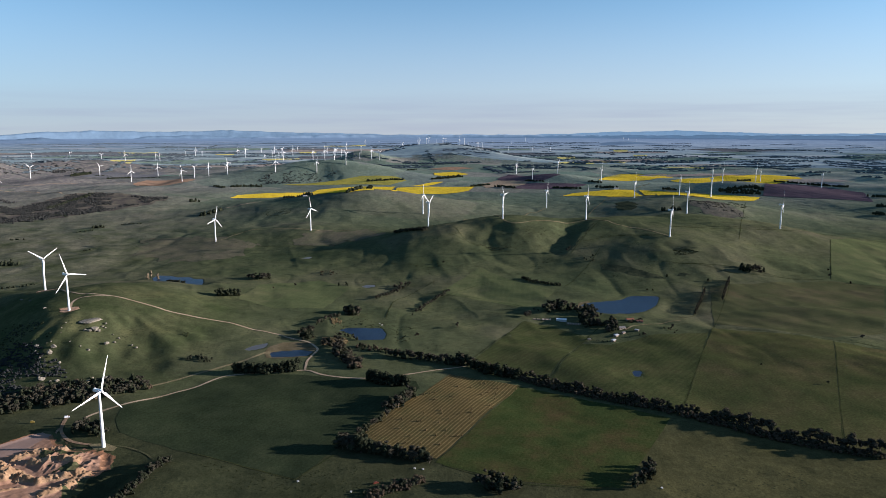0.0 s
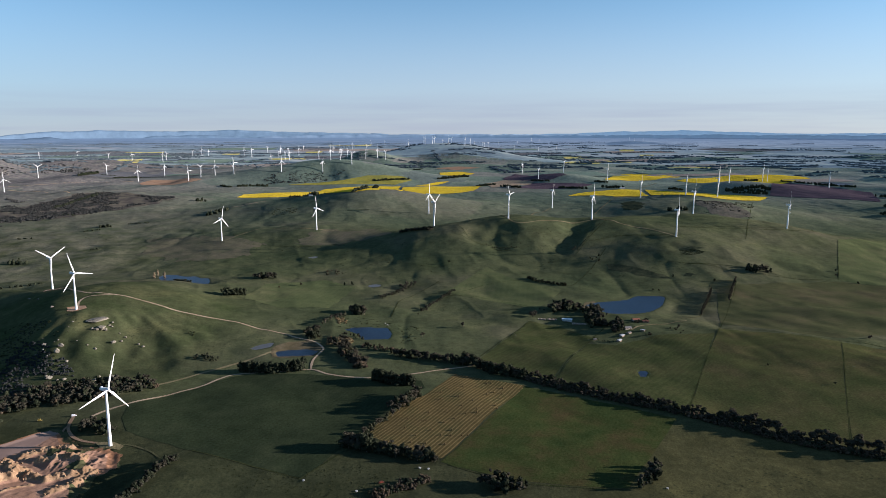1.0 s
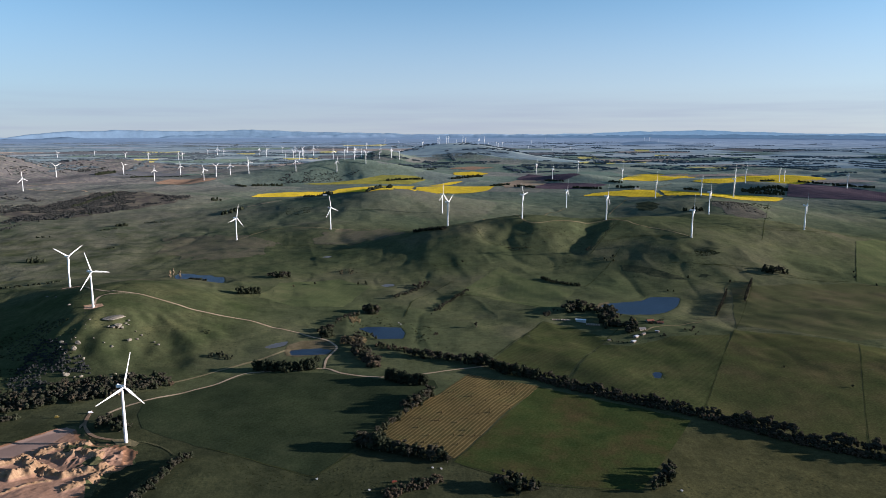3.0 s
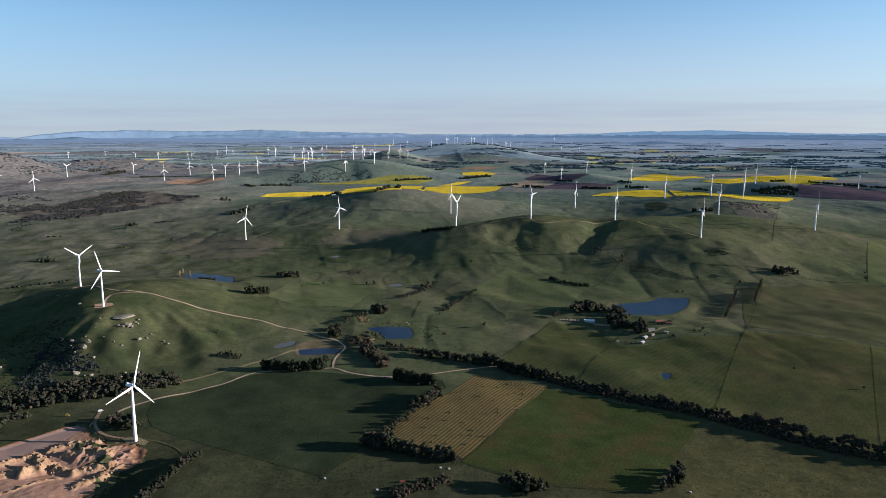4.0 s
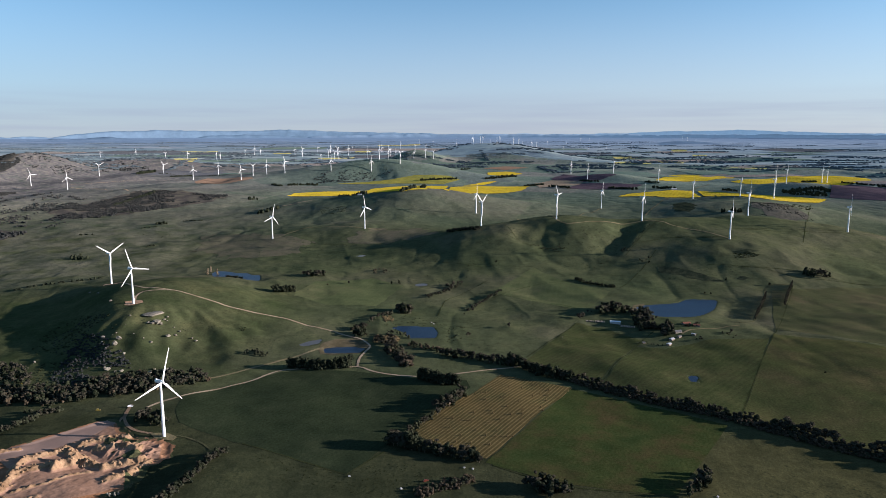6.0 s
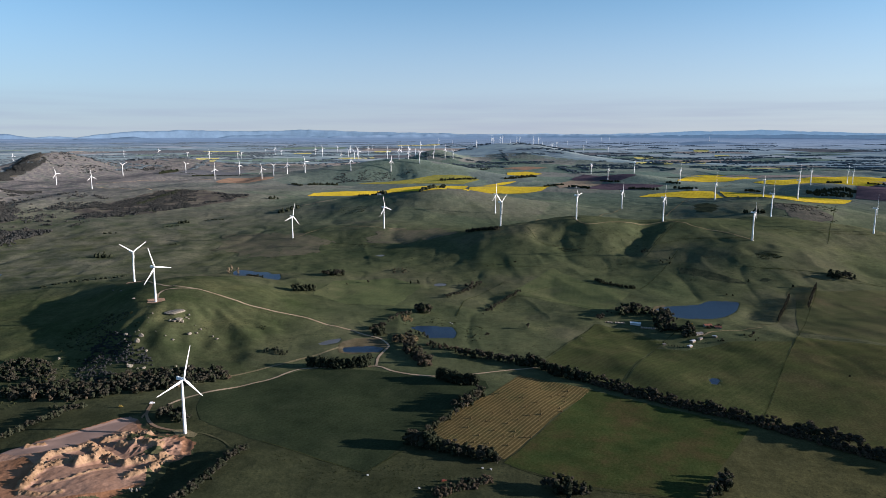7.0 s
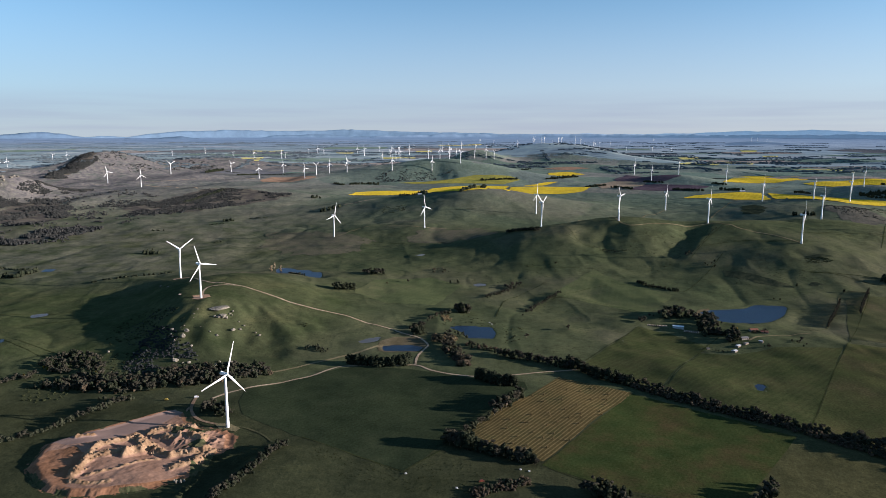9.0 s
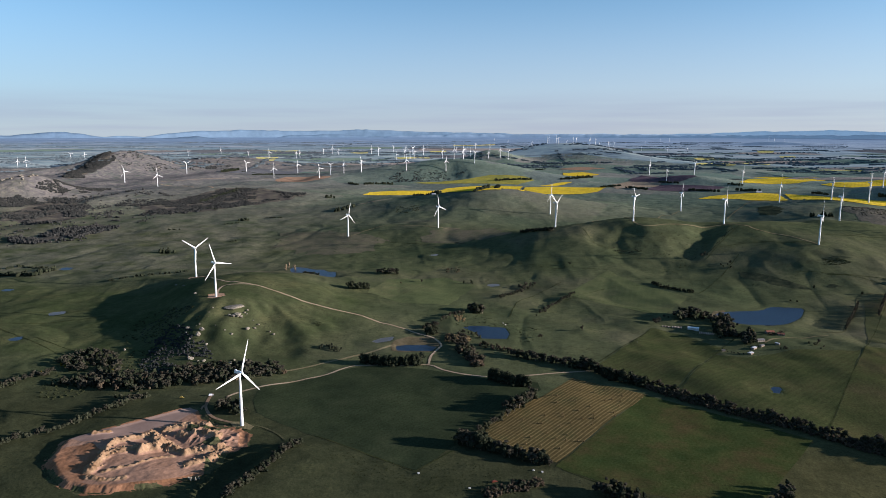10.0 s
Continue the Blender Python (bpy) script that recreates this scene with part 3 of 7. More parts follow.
# ---- the ground: one sheet, finer where the camera looks ----
def build_ground():
    turn = np.radians(np.concatenate([np.arange(-180, -47, 4.0), np.arange(-47, 37.01, 0.15), np.arange(40, 180, 4.0)]))
    dips = np.concatenate([np.arange(0.60, 0.20, -0.0013), np.arange(0.20, 0.06, -0.0007), np.arange(0.06, 0.0535, -0.0005), []])
    far = np.concatenate([[0.02, 60, 150, 280, 400, 500, 560], EYE / dips])
    tt, rr = np.meshgrid(turn, far)
    x, y = (rr * np.sin(tt)).ravel(), (rr * np.cos(tt)).ravel()
    z = height(x, y)
    a, b, c, _ = drawn_in(x, y, z)
    n, m = len(far), len(turn)
    i, j = np.meshgrid(np.arange(n - 1), np.arange(m), indexing="ij")
    jn = (j + 1) % m
    quads = np.stack([i * m + j, (i + 1) * m + j, (i + 1) * m + jn, i * m + jn], -1).reshape(-1, 4)[:, ::-1]
    me = bpy.data.meshes.new("ground")
    me.vertices.add(n * m)
    me.vertices.foreach_set("co", np.stack([a, b, c], 1).astype(np.float32).ravel())
    me.loops.add(quads.size)
    me.loops.foreach_set("vertex_index", quads.astype(np.int32).ravel())
    me.polygons.add(len(quads))
    me.polygons.foreach_set("loop_start", np.arange(0, quads.size, 4, dtype=np.int32))
    me.polygons.foreach_set("use_smooth", np.ones(len(quads), bool))
    me.update(calc_edges=True)
    uv = me.uv_layers.new(name="plan")
    uv.data.foreach_set("uv", np.stack([x, y], 1).astype(np.float32)[quads.ravel()].ravel())
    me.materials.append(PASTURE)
    me.validate()
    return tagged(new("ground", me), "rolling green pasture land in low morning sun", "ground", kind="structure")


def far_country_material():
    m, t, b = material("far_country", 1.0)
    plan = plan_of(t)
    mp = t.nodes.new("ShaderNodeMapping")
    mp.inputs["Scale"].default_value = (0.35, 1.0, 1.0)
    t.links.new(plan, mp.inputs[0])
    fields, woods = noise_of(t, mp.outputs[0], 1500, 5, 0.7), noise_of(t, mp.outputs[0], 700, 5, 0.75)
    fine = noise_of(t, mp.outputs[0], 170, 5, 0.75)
    # distance haze put into the colours: farmland turns bluer farther out
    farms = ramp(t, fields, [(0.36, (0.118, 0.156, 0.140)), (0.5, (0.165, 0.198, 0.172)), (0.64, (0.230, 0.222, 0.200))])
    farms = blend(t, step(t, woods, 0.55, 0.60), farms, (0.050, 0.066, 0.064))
    hazed_plains = ramp(t, fields, [(0.36, (0.096, 0.138, 0.195)), (0.5, (0.132, 0.172, 0.228)), (0.64, (0.190, 0.212, 0.245))])
    hazed_plains = blend(t, step(t, woods, 0.50, 0.57), hazed_plains, (0.062, 0.090, 0.120))
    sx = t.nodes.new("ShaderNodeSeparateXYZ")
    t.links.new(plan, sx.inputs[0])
    c = blend(t, step(t, sx.outputs[1], 9000, 17000), farms, hazed_plains)
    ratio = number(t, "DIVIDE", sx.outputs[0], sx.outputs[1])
    # darker and bluer westward, paler towards the sun: haze again, in colour
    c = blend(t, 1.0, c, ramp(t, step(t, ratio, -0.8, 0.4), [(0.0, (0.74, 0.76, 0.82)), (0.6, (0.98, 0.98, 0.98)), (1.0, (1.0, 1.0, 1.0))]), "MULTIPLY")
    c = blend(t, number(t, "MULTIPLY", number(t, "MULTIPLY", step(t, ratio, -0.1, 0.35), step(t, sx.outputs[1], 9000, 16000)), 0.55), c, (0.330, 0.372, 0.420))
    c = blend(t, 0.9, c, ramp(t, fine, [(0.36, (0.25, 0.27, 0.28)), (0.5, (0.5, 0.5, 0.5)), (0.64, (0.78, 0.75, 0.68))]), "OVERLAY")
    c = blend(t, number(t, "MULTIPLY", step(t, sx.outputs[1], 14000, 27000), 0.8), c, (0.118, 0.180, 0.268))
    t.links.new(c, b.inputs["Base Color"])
    # faint blue glow stands in for lit haze over the plain
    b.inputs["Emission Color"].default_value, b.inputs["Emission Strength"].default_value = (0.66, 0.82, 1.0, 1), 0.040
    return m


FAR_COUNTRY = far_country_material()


def polar_sheet(turn, far, name, mat, label, extra=None):
    tt, rr = np.meshgrid(turn, far)
    x, y = (rr * np.sin(tt)).ravel(), (rr * np.cos(tt)).ravel()
    z = height(x, y) + (extra(x, y) if extra else 0.0)
    a, b, c, _ = drawn_in(x, y, z)
    m = len(turn)
    i, j = np.meshgrid(np.arange(len(far) - 1), np.arange(m), indexing="ij")
    jn = (j + 1) % m
    quads = np.stack([i * m + j, i * m + jn, (i + 1) * m + jn, (i + 1) * m + j], -1).reshape(-1, 4)
    return tagged(mesh_object(name, np.stack([a, b, c], 1), quads, mat, smooth=True, plan=np.stack([x, y], 1)), label, "backdrop", kind="structure")


def ridge(name, label, far, crest, seed, colour, glow, foot=0.16):
    """A far range of hills: front foot, crest and back, through crest heights at bearings."""
    turn = np.arange(crest[0][0], crest[-1][0], 0.08)
    n = len(turn)
    s = turn - turn[0]
    edge = ease(0, 1.2, s) * ease(0, 1.2, s[::-1])
    top = np.interp(turn, [c[0] for c in crest], [c[1] for c in crest]) + 22 * swell(s, s * 0, 0.9, seed) + 12 * swell(s, s * 0, 0.35, seed + 1)
    turn = np.radians(turn)
    rows = []
    for k, f in ((-1.0, 0.0), (-0.7, 0.22), (-0.42, 0.5), (-0.2, 0.78), (0.0, 1.0), (0.4, 0.6), (0.9, 0.0)):
        r = far * (1 + k * foot)
        spur = (0.30 * swell(s + 2.2 * k, s * 0 + 3 * k, 1.6, seed + 5) + 0.16 * swell(s - 1.5 * k, s * 0 + 2 * k, 0.7, seed + 6)) if 0 < f < 1 else 0
        rows.append(np.stack(drawn_in(r * np.sin(turn), r * np.cos(turn), -300 + (top + 300) * np.clip(f + spur * (1 - f), 0, 1) * edge)[:3], 1))
    faces = [(q * n + i, q * n + i + 1, q * n + n + i + 1, q * n + n + i) for q in range(6) for i in range(n - 1)]
    # blue of distance put into the colour, plus a glow for haze
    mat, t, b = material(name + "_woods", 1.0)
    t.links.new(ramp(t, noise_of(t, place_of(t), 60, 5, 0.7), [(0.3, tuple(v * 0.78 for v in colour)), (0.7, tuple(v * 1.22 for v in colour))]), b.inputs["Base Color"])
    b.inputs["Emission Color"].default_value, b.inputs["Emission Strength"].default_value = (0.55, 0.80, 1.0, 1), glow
    return tagged(mesh_object(name, np.concatenate(rows), faces, mat, smooth=True), label, "backdrop", kind="structure")


build_ground()
all_round = np.radians(np.concatenate([np.arange(-180, -47, 4.0), np.arange(-47, 37.01, 0.2), np.arange(40, 180, 4.0)]))
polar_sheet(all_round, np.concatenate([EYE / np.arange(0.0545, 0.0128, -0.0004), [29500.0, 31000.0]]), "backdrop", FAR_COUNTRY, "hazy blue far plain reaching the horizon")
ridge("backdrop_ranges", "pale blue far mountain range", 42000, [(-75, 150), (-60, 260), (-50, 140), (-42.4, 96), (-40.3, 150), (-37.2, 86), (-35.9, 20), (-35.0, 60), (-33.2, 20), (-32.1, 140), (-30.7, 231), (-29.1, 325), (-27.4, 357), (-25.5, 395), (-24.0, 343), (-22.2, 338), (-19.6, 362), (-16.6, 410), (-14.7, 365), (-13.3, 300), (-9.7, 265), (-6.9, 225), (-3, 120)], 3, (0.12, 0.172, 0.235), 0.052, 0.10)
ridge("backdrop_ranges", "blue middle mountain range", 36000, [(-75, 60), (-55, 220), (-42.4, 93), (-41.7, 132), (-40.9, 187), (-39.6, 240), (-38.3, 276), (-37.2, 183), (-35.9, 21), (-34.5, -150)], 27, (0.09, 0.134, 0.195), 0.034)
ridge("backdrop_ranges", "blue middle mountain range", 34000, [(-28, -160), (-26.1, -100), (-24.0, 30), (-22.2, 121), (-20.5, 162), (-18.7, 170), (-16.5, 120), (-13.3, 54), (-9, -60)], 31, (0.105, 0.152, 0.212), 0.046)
ridge("backdrop_hills", "haze-blue wooded hills below the far range", 27000, [(-70, 60), (-50, 90), (-43, 20), (-40, -10), (-37.2, 10), (-35.5, 24), (-33.8, 48), (-32.4, 55), (-30.9, 97), (-29.5, 166), (-28.1, 85), (-26.1, 20), (-24.0, -54), (-21, -120)], 8, (0.080, 0.118, 0.172), 0.026)
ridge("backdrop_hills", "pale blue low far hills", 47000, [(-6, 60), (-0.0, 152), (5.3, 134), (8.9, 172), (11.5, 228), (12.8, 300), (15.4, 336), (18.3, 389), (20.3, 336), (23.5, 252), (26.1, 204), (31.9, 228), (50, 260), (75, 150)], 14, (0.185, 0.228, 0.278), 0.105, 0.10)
ridge("backdrop_hills", "dark haze-blue far wooded rise", 33000, [(-16, 60), (-12, 150), (-6, 185), (0, 190), (10, 175), (20, 185), (32, 175), (60, 170), (178, 170)], 19, (0.15, 0.198, 0.268), 0.058)
ridge("backdrop_hills", "dark haze-blue far wooded rise", 33000, [(-180, 120), (-120, 170), (-72, 120)], 23, (0.10, 0.148, 0.215), 0.030)


# ---- water ----
for key, label in (
    ("lake", "large blue farm lake with low grassy banks"), ("mill_pond", "dark blue pond beside scrubby willows"),
    ("road_dam", "narrow dark blue dam beside the dirt road"), ("mud_dam", "shallow grey muddy dam under the hill"),
    ("hill_dam", "blue farm dam behind the boulder hill"), ("small_dam", "small pale round dam in the pasture"),
    ("gully_dam", "small dark dam in a grassy gully"), ("foot_dam", "small pale dam at the foot of the hill"),
    ("west_dam_a", "pale narrow dam in the western pasture"), ("west_dam_b", "small curved blue dam with a clay bank"),
    ("west_dam_c", "small blue dam near the western scrub"), ("west_dam_d", "small blue dam in the western pasture")):
    rim = [(x, y) for x, y in curve_through(POND_PLANS[key] + POND_PLANS[key][:1], 5)[:-1]]
    sheet("water", rim, MUDWATER if key in ("mud_dam", "small_dam", "foot_dam", "west_dam_a") else WATER, label, "pond", gap=8, flat=LEVELS[key])

# ---- fields ----
sheet("crop_field", [(-418.6, 867.2), (-375.3, 915.6), (-320.1, 983.3), (-288.0, 993.2), (-207.6, 989.3), (-151.0, 972.5), (-108.8, 962.0), (-39.9, 964.2), (-33.2, 933.4), (-63.5, 890.0), (-91.2, 829.1), (-118.7, 751.6), (-136.8, 708.6), (-153.2, 675.8), (-214.6, 703.0), (-290.3, 744.2), (-336.2, 762.9), (-386.7, 790.4), (-408.7, 828.0)], DARKCROP, "dark green crop field beside the dirt road", "field", lift=0.12, gap=7, wobble=1.5)
sheet("hay_field", [(10.0, 994.6), (61.2, 972.5), (109.9, 950.1), (66.7, 873.1), (-6.6, 723.1), (-30.9, 737.2), (-96.5, 780.3), (-89.1, 818.8), (-65.3, 876.8), (-33.4, 904.0)], HAY, "mown brown hay field with raked windrows", "field", lift=0.12, gap=7, wobble=0.8)
sheet("crop_field", [(106.7, 949.3), (167.6, 916.0), (235.7, 878.4), (287.2, 838.8), (235.5, 749.5), (181.6, 658.7), (124.0, 662.9), (67.6, 674.0), (-8.0, 714.8), (38.7, 808.9)], GREENCROP, "bright green crop field with brownish patches", "field", lift=0.12, gap=7, wobble=1)
sheet("crop_field", [(152.9, 1285.6), (209.8, 1253.1), (257.8, 1182.5), (227.9, 1144.1), (148.0, 974.0), (100.0, 1006.0), (48.6, 1064.8)], PALECROP, "smooth green crop field below the farm", "field", lift=0.12, gap=7)
sheet("crop_field", [(237.9, 1156.2), (282.6, 1141.2), (361.7, 1184.2), (470.3, 1199.7), (406.7, 1065.0), (313.0, 872.0), (262.0, 896.0), (205.0, 934.0), (152.0, 968.0)], PALECROP, "green crop field between farm and tree belt", "field", lift=0.12, gap=7)
OLIVE = crop_material("grazed_olive_paddock", [(0.0450, 0.0530, 0.0200), (0.0580, 0.0595, 0.0240), (0.0750, 0.0650, 0.0300)], 5, 12, lines=0.03, big=80)
sheet("paddock", [(489.2, 1228.0), (566.8, 1200.5), (658.0, 1140.9), (577.3, 985.3), (470.0, 775.9), (438.0, 790.0), (383.0, 822.0), (315.0, 870.0), (412.9, 1074.7)], OLIVE, "grazed olive green paddock with a wire fence", "field", lift=0.12, gap=7)
sheet("paddock", [(656.9, 1133.8), (719.3, 1095.0), (502.0, 746.0), (471.0, 772.0), (563.7, 956.0)], OLIVE, "worn olive green paddock beyond a fence", "field", lift=0.12, gap=7)

DRY = crop_material("dry_brown_paddock", [(0.074, 0.076, 0.046), (0.094, 0.088, 0.056), (0.112, 0.098, 0.066)], 12, 14, lines=0.06, big=60)
STOCKED = crop_material("stocked_paddock", [(0.0500, 0.0570, 0.0262), (0.0640, 0.0660, 0.0315), (0.0800, 0.0710, 0.0385)], 65, 10, lines=0.05, big=120)
LUSH = crop_material("lush_green_paddock", [(0.0630, 0.0770, 0.0340), (0.0760, 0.0880, 0.0390), (0.0920, 0.0950, 0.0460)], 8, 12, lines=0.05, big=110)
sheet("paddock", [(-970.8, 2228.8), (-820.3, 2217.0), (-636.6, 2144.8), (-530.7, 2069.1), (-571.0, 1970.4), (-639.0, 1883.0), (-746.5, 1880.6), (-862.0, 1979.5)], DRY, "dry brown paddock with worn grass", "field", lift=0.15, gap=12, wobble=34)
sheet("paddock", [(-399.8, 2192.1), (-226.3, 2242.7), (-157.7, 2059.5), (-275.6, 2058.6), (-372.2, 2033.2), (-479.0, 2064.8)], DRY, "dry brown sloping paddock below a turbine", "field", lift=0.15, gap=12, wobble=30)
sheet("paddock", [(1113.9, 1991.1), (1390.3, 2174.6), (1014.6, 1568.9), (951.5, 1612.8), (926.7, 1638.3)], LUSH, "brighter green paddock beyond a fence", "field", lift=0.2, gap=9)
sheet("paddock", [(-7.6, 1521.5), (94.2, 1738.2), (161.0, 1616.7), (253.6, 1529.9), (178.9, 1366.1)], LUSH, "fresh green paddock below the central hill", "field", lift=0.12, gap=9, wobble=1.5)
sheet("paddock", [(-420.0, 1560.0), (-363.8, 1602.7), (-295.0, 1637.7), (-204.6, 1559.3), (-223.6, 1469.3), (-236.6, 1346.0), (-330.2, 1330.7), (-420.0, 1400.0)], LUSH, "fresh green paddock behind the pond", "field", lift=0.12, gap=9, wobble=3)
sheet("paddock", [(604.9, 1553.9), (654.6, 1565.8), (813.5, 1599.9), (916.3, 1617.8), (1015.6, 1575.0), (790.6, 1213.8), (672.5, 1163.8), (507.8, 1272.4)], STOCKED, "wide olive paddock beyond the poplars", "field", lift=0.12, gap=9, wobble=1.5)
for outline in (
    [(-970, 3196), (-979, 3334), (-914, 3444), (-679, 3599), (-500.6, 2846.0), (-657, 3335), (-822, 3242)],
    [(-673, 3598), (-657, 3673), (-452, 3897), (-264, 3896), (-280.7, 2808.6), (-376.0, 2759.0), (-497.1, 2838.9)],
    [(-910, 3980), (-793, 4039), (-603, 4076), (-481, 4160), (-283, 4199), (-213, 4142), (-301, 3983), (-462, 3987), (-652, 3971), (-811, 3964)],
    [(-214.8, 2865.9), (-251, 3806), (-76, 3910), (181, 3876), (134, 3624), (45, 3506), (-123, 3463), (-192.3, 2839.8)],
    [(-65, 5062), (67, 5245), (185, 5008), (61, 4737), (-50, 4426)],
    [(-186, 3923), (-80, 4130), (3, 4184), (-102, 3951)],
    [(578, 3394), (642, 3489), (732, 3545), (897, 3636), (979, 3615), (966, 3501), (901, 2968), (757, 3399)],
    [(1007, 3610), (1117, 3499), (1252, 3403), (1461, 3226), (1331, 2989), (1092, 2840), (909, 2957)],
    [(922, 4154), (1169, 4918), (1269, 5003), (1600, 4790), (1500, 4597), (1278, 4342), (1118, 4265)],
    [(1386, 4296), (1506, 4398), (1761, 4604), (2134, 4866), (2192, 4823), (2325, 4623), (2271, 4442), (2082, 4238), (1527, 3678), (1415, 4229)],
):
    sheet("canola_field", outline, CANOLA_FADED if len(outline) == 10 and outline[0][0] < 0 else CANOLA, "bright yellow canola field in flower", "field", lift=1.0, gap=24, wobble=3)
for outline in (
    [(1031, 6405), (1162, 6718), (1481, 6700), (1358, 6371)], [(1781, 5830), (2027, 6077), (2183, 5844), (2107, 5699)],
    [(1283, 7983), (1675, 8346), (1452, 7624), (1250, 7583)], [(1569, 7232), (1795, 6878), (1651, 6420), (1508, 6702)],
    [(-3355, 7118), (-3264, 7499), (-2889, 6573), (-2555, 5466)], [(-1901, 7334), (-1580, 7777), (-1466, 7211), (-1756, 7100)],
    [(-4466, 9705), (-4043, 10043), (-3787, 9257), (-4312, 9485)], [(-2377, 13928), (-1643, 15380), (-1537, 13864), (-2296, 13769)],
    [(2682, 11158), (2880, 10997), (2708, 10398), (2521, 10384)], [(2405, 8953), (2553, 8848), (2437, 8441), (2291, 8476)],
    [(-2888, 8945), (-2741, 9296), (-2634, 8857), (-2837, 8872)], [(-2058, 10145), (-1833, 10245), (-1766, 9866), (-1957, 9642)],
):
    sheet("canola_field", outline, CANOLA_HAZED, "distant strip of yellow flowering canola", "field", lift=2.0, gap=90, wobble=5)
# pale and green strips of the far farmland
STRIPS = random.Random(17)
for k in range(46):
    bearing, far = radians(STRIPS.uniform(-44, 34)), STRIPS.uniform(4700, 12500)
    cx, cy, wide, deep = far * math.sin(bearing), far * math.cos(bearing), STRIPS.uniform(160, 520) * far / 7000, STRIPS.uniform(130, 420) * far / 7000
    lean = radians(STRIPS.choice((8, 12, 16)))
    corner = [(cx + u * wide * math.cos(lean) - v * deep * math.sin(lean), cy + u * wide * math.sin(lean) + v * deep * math.cos(lean)) for u, v in ((-1, -1), (1, -1), (1.1, 1), (-0.9, 1))]
    if any(h[2] > 100 and math.hypot(cx - h[0], cy - h[1]) < 900 for h in HILLS):
        continue
    sheet("far_field", corner, (FAR_STUBBLE, FAR_GREEN, FAR_GREEN, FAR_DARK)[k % 4], "distant strip of farmland on the plain", "field", lift=1.6, gap=120, wobble=8)
for outline in ([(338, 4375), (462, 4956), (693, 4292), (704, 4216), (585, 4089), (480, 4086), (345, 4249)],
                [(361, 3705), (476, 4048), (694, 3992), (812, 3970), (676, 3710), (522, 3680)],
                [(1505, 3294), (1930, 4194), (2003, 4214), (2033, 3970), (2110, 3507), (1900, 3090), (1781, 3167), (1611, 3238)]):
    sheet("ploughed_field", outline, PLOUGH, "dark brown freshly ploughed field", "field", lift=0.8, gap=22, wobble=3)
for outline in ([(-1844, 4173), (-1815, 4307), (-1612, 4321), (-1450, 4117), (-1519, 3981), (-1653, 3845)], [(-106, 5519), (74, 5759), (253, 5643), (69, 5392)]):
    sheet("bare_field", outline, REDSOIL, "bare reddish soil field", "field", lift=0.9, gap=30, wobble=4)
sheet("stubble_field", [(217, 4081), (331, 4286), (497, 4095), (450, 3966), (230, 3751)], STUBBLE, "pinkish dry stubble field", "field", lift=0.9, gap=30, wobble=3)

HEATH = soil("brown_heath", [(0.050, 0.046, 0.042), (0.074, 0.066, 0.055), (0.100, 0.092, 0.068)], 45, 7, plan=True)
# wooded west face: its dense dark scrub also stands in for shade
WEST_WOOD = [(-3090.7, 3868.0), (-3300.0, 4180.0), (-3400.0, 4440.0), (-3360.0, 4620.0), (-3272.4, 4603.3), (-3194.6, 4464.2), (-3160.1, 4300.9), (-3109.1, 4069.4), (-3029.0, 3853.6)]
for outline in ([(-1790.8, 2678.9), (-1734.1, 2758.0), (-1698.7, 2880.7), (-1668.7, 3028.3), (-1582.1, 3199.5), (-1425.0, 3176.4), (-1202.4, 3047.3), (-1247.9, 2894.7), (-1339.8, 2753.6), (-1421.3, 2616.4), (-1479.7, 2587.4), (-1610.4, 2498.2), (-1713.5, 2560.9)],
                [(-1734.1, 1950.1), (-1775.4, 2183.1), (-1654.7, 2264.0), (-1577.9, 2171.6), (-1609.9, 2000.6), (-1654.4, 1904.5)], [(-2360, 2740), (-2302.2, 2824.0), (-2061.1, 2662.1), (-1861.7, 2390.3), (-1866.0, 2234.8), (-1983.4, 2247.6), (-2130.9, 2295.5)], WEST_WOOD):
    sheet("heath", outline, HEATH, "brown heath ground under hill scrub", "heath", lift=0.15, gap=16, wobble=22)

ROUGH = soil("rough_tussock_ground", [(0.024, 0.030, 0.0185), (0.036, 0.042, 0.024), (0.052, 0.056, 0.031)], 14, 2.5, bump=0.9, plan=True)
for outline in ([(394.8, 1728.9), (454.0, 1694.3), (498.5, 1655.2), (529.3, 1606.1), (484.8, 1612.4), (430.5, 1662.7), (388.5, 1688.5)],
                [(583.0, 1769.0), (617.4, 1773.0), (652.8, 1765.9), (628.3, 1746.1), (586.7, 1749.8)],
                [(560.0, 1625.0), (575.0, 1640.0), (590.0, 1628.0), (574.0, 1614.0)],
                [(706.1, 2880.7), (759.5, 2905.4), (765.6, 2715.1), (701.6, 2600.6), (663.6, 2649.2)]):
    sheet("rough_ground", outline, ROUGH, "dark tussocky patch of rough grazing", "rough ground", lift=0.1, gap=5, wobble=7)

RUSTY = soil("rusty_slope", [(0.070, 0.068, 0.054), (0.092, 0.085, 0.066), (0.116, 0.106, 0.080)], 40, 8, plan=True)
sheet("rough_ground", [(908.8, 2608.3), (1047.2, 2750.8), (1050.4, 2566.1), (1080.2, 2455.5), (960.3, 2395.1), (928.0, 2468.0)], RUSTY, "rusty brown scrubby hillside", "rough ground", lift=0.15, gap=12, wobble=16)
sheet("water", [(2144.7, 4138.5), (2254.7, 4156.9), (2323.4, 4038.2), (2208.3, 3900.3), (2086.7, 3953.1)], MUDWATER, "pale far dam behind the ploughed field", "pond", lift=1.2, gap=30, wobble=6)
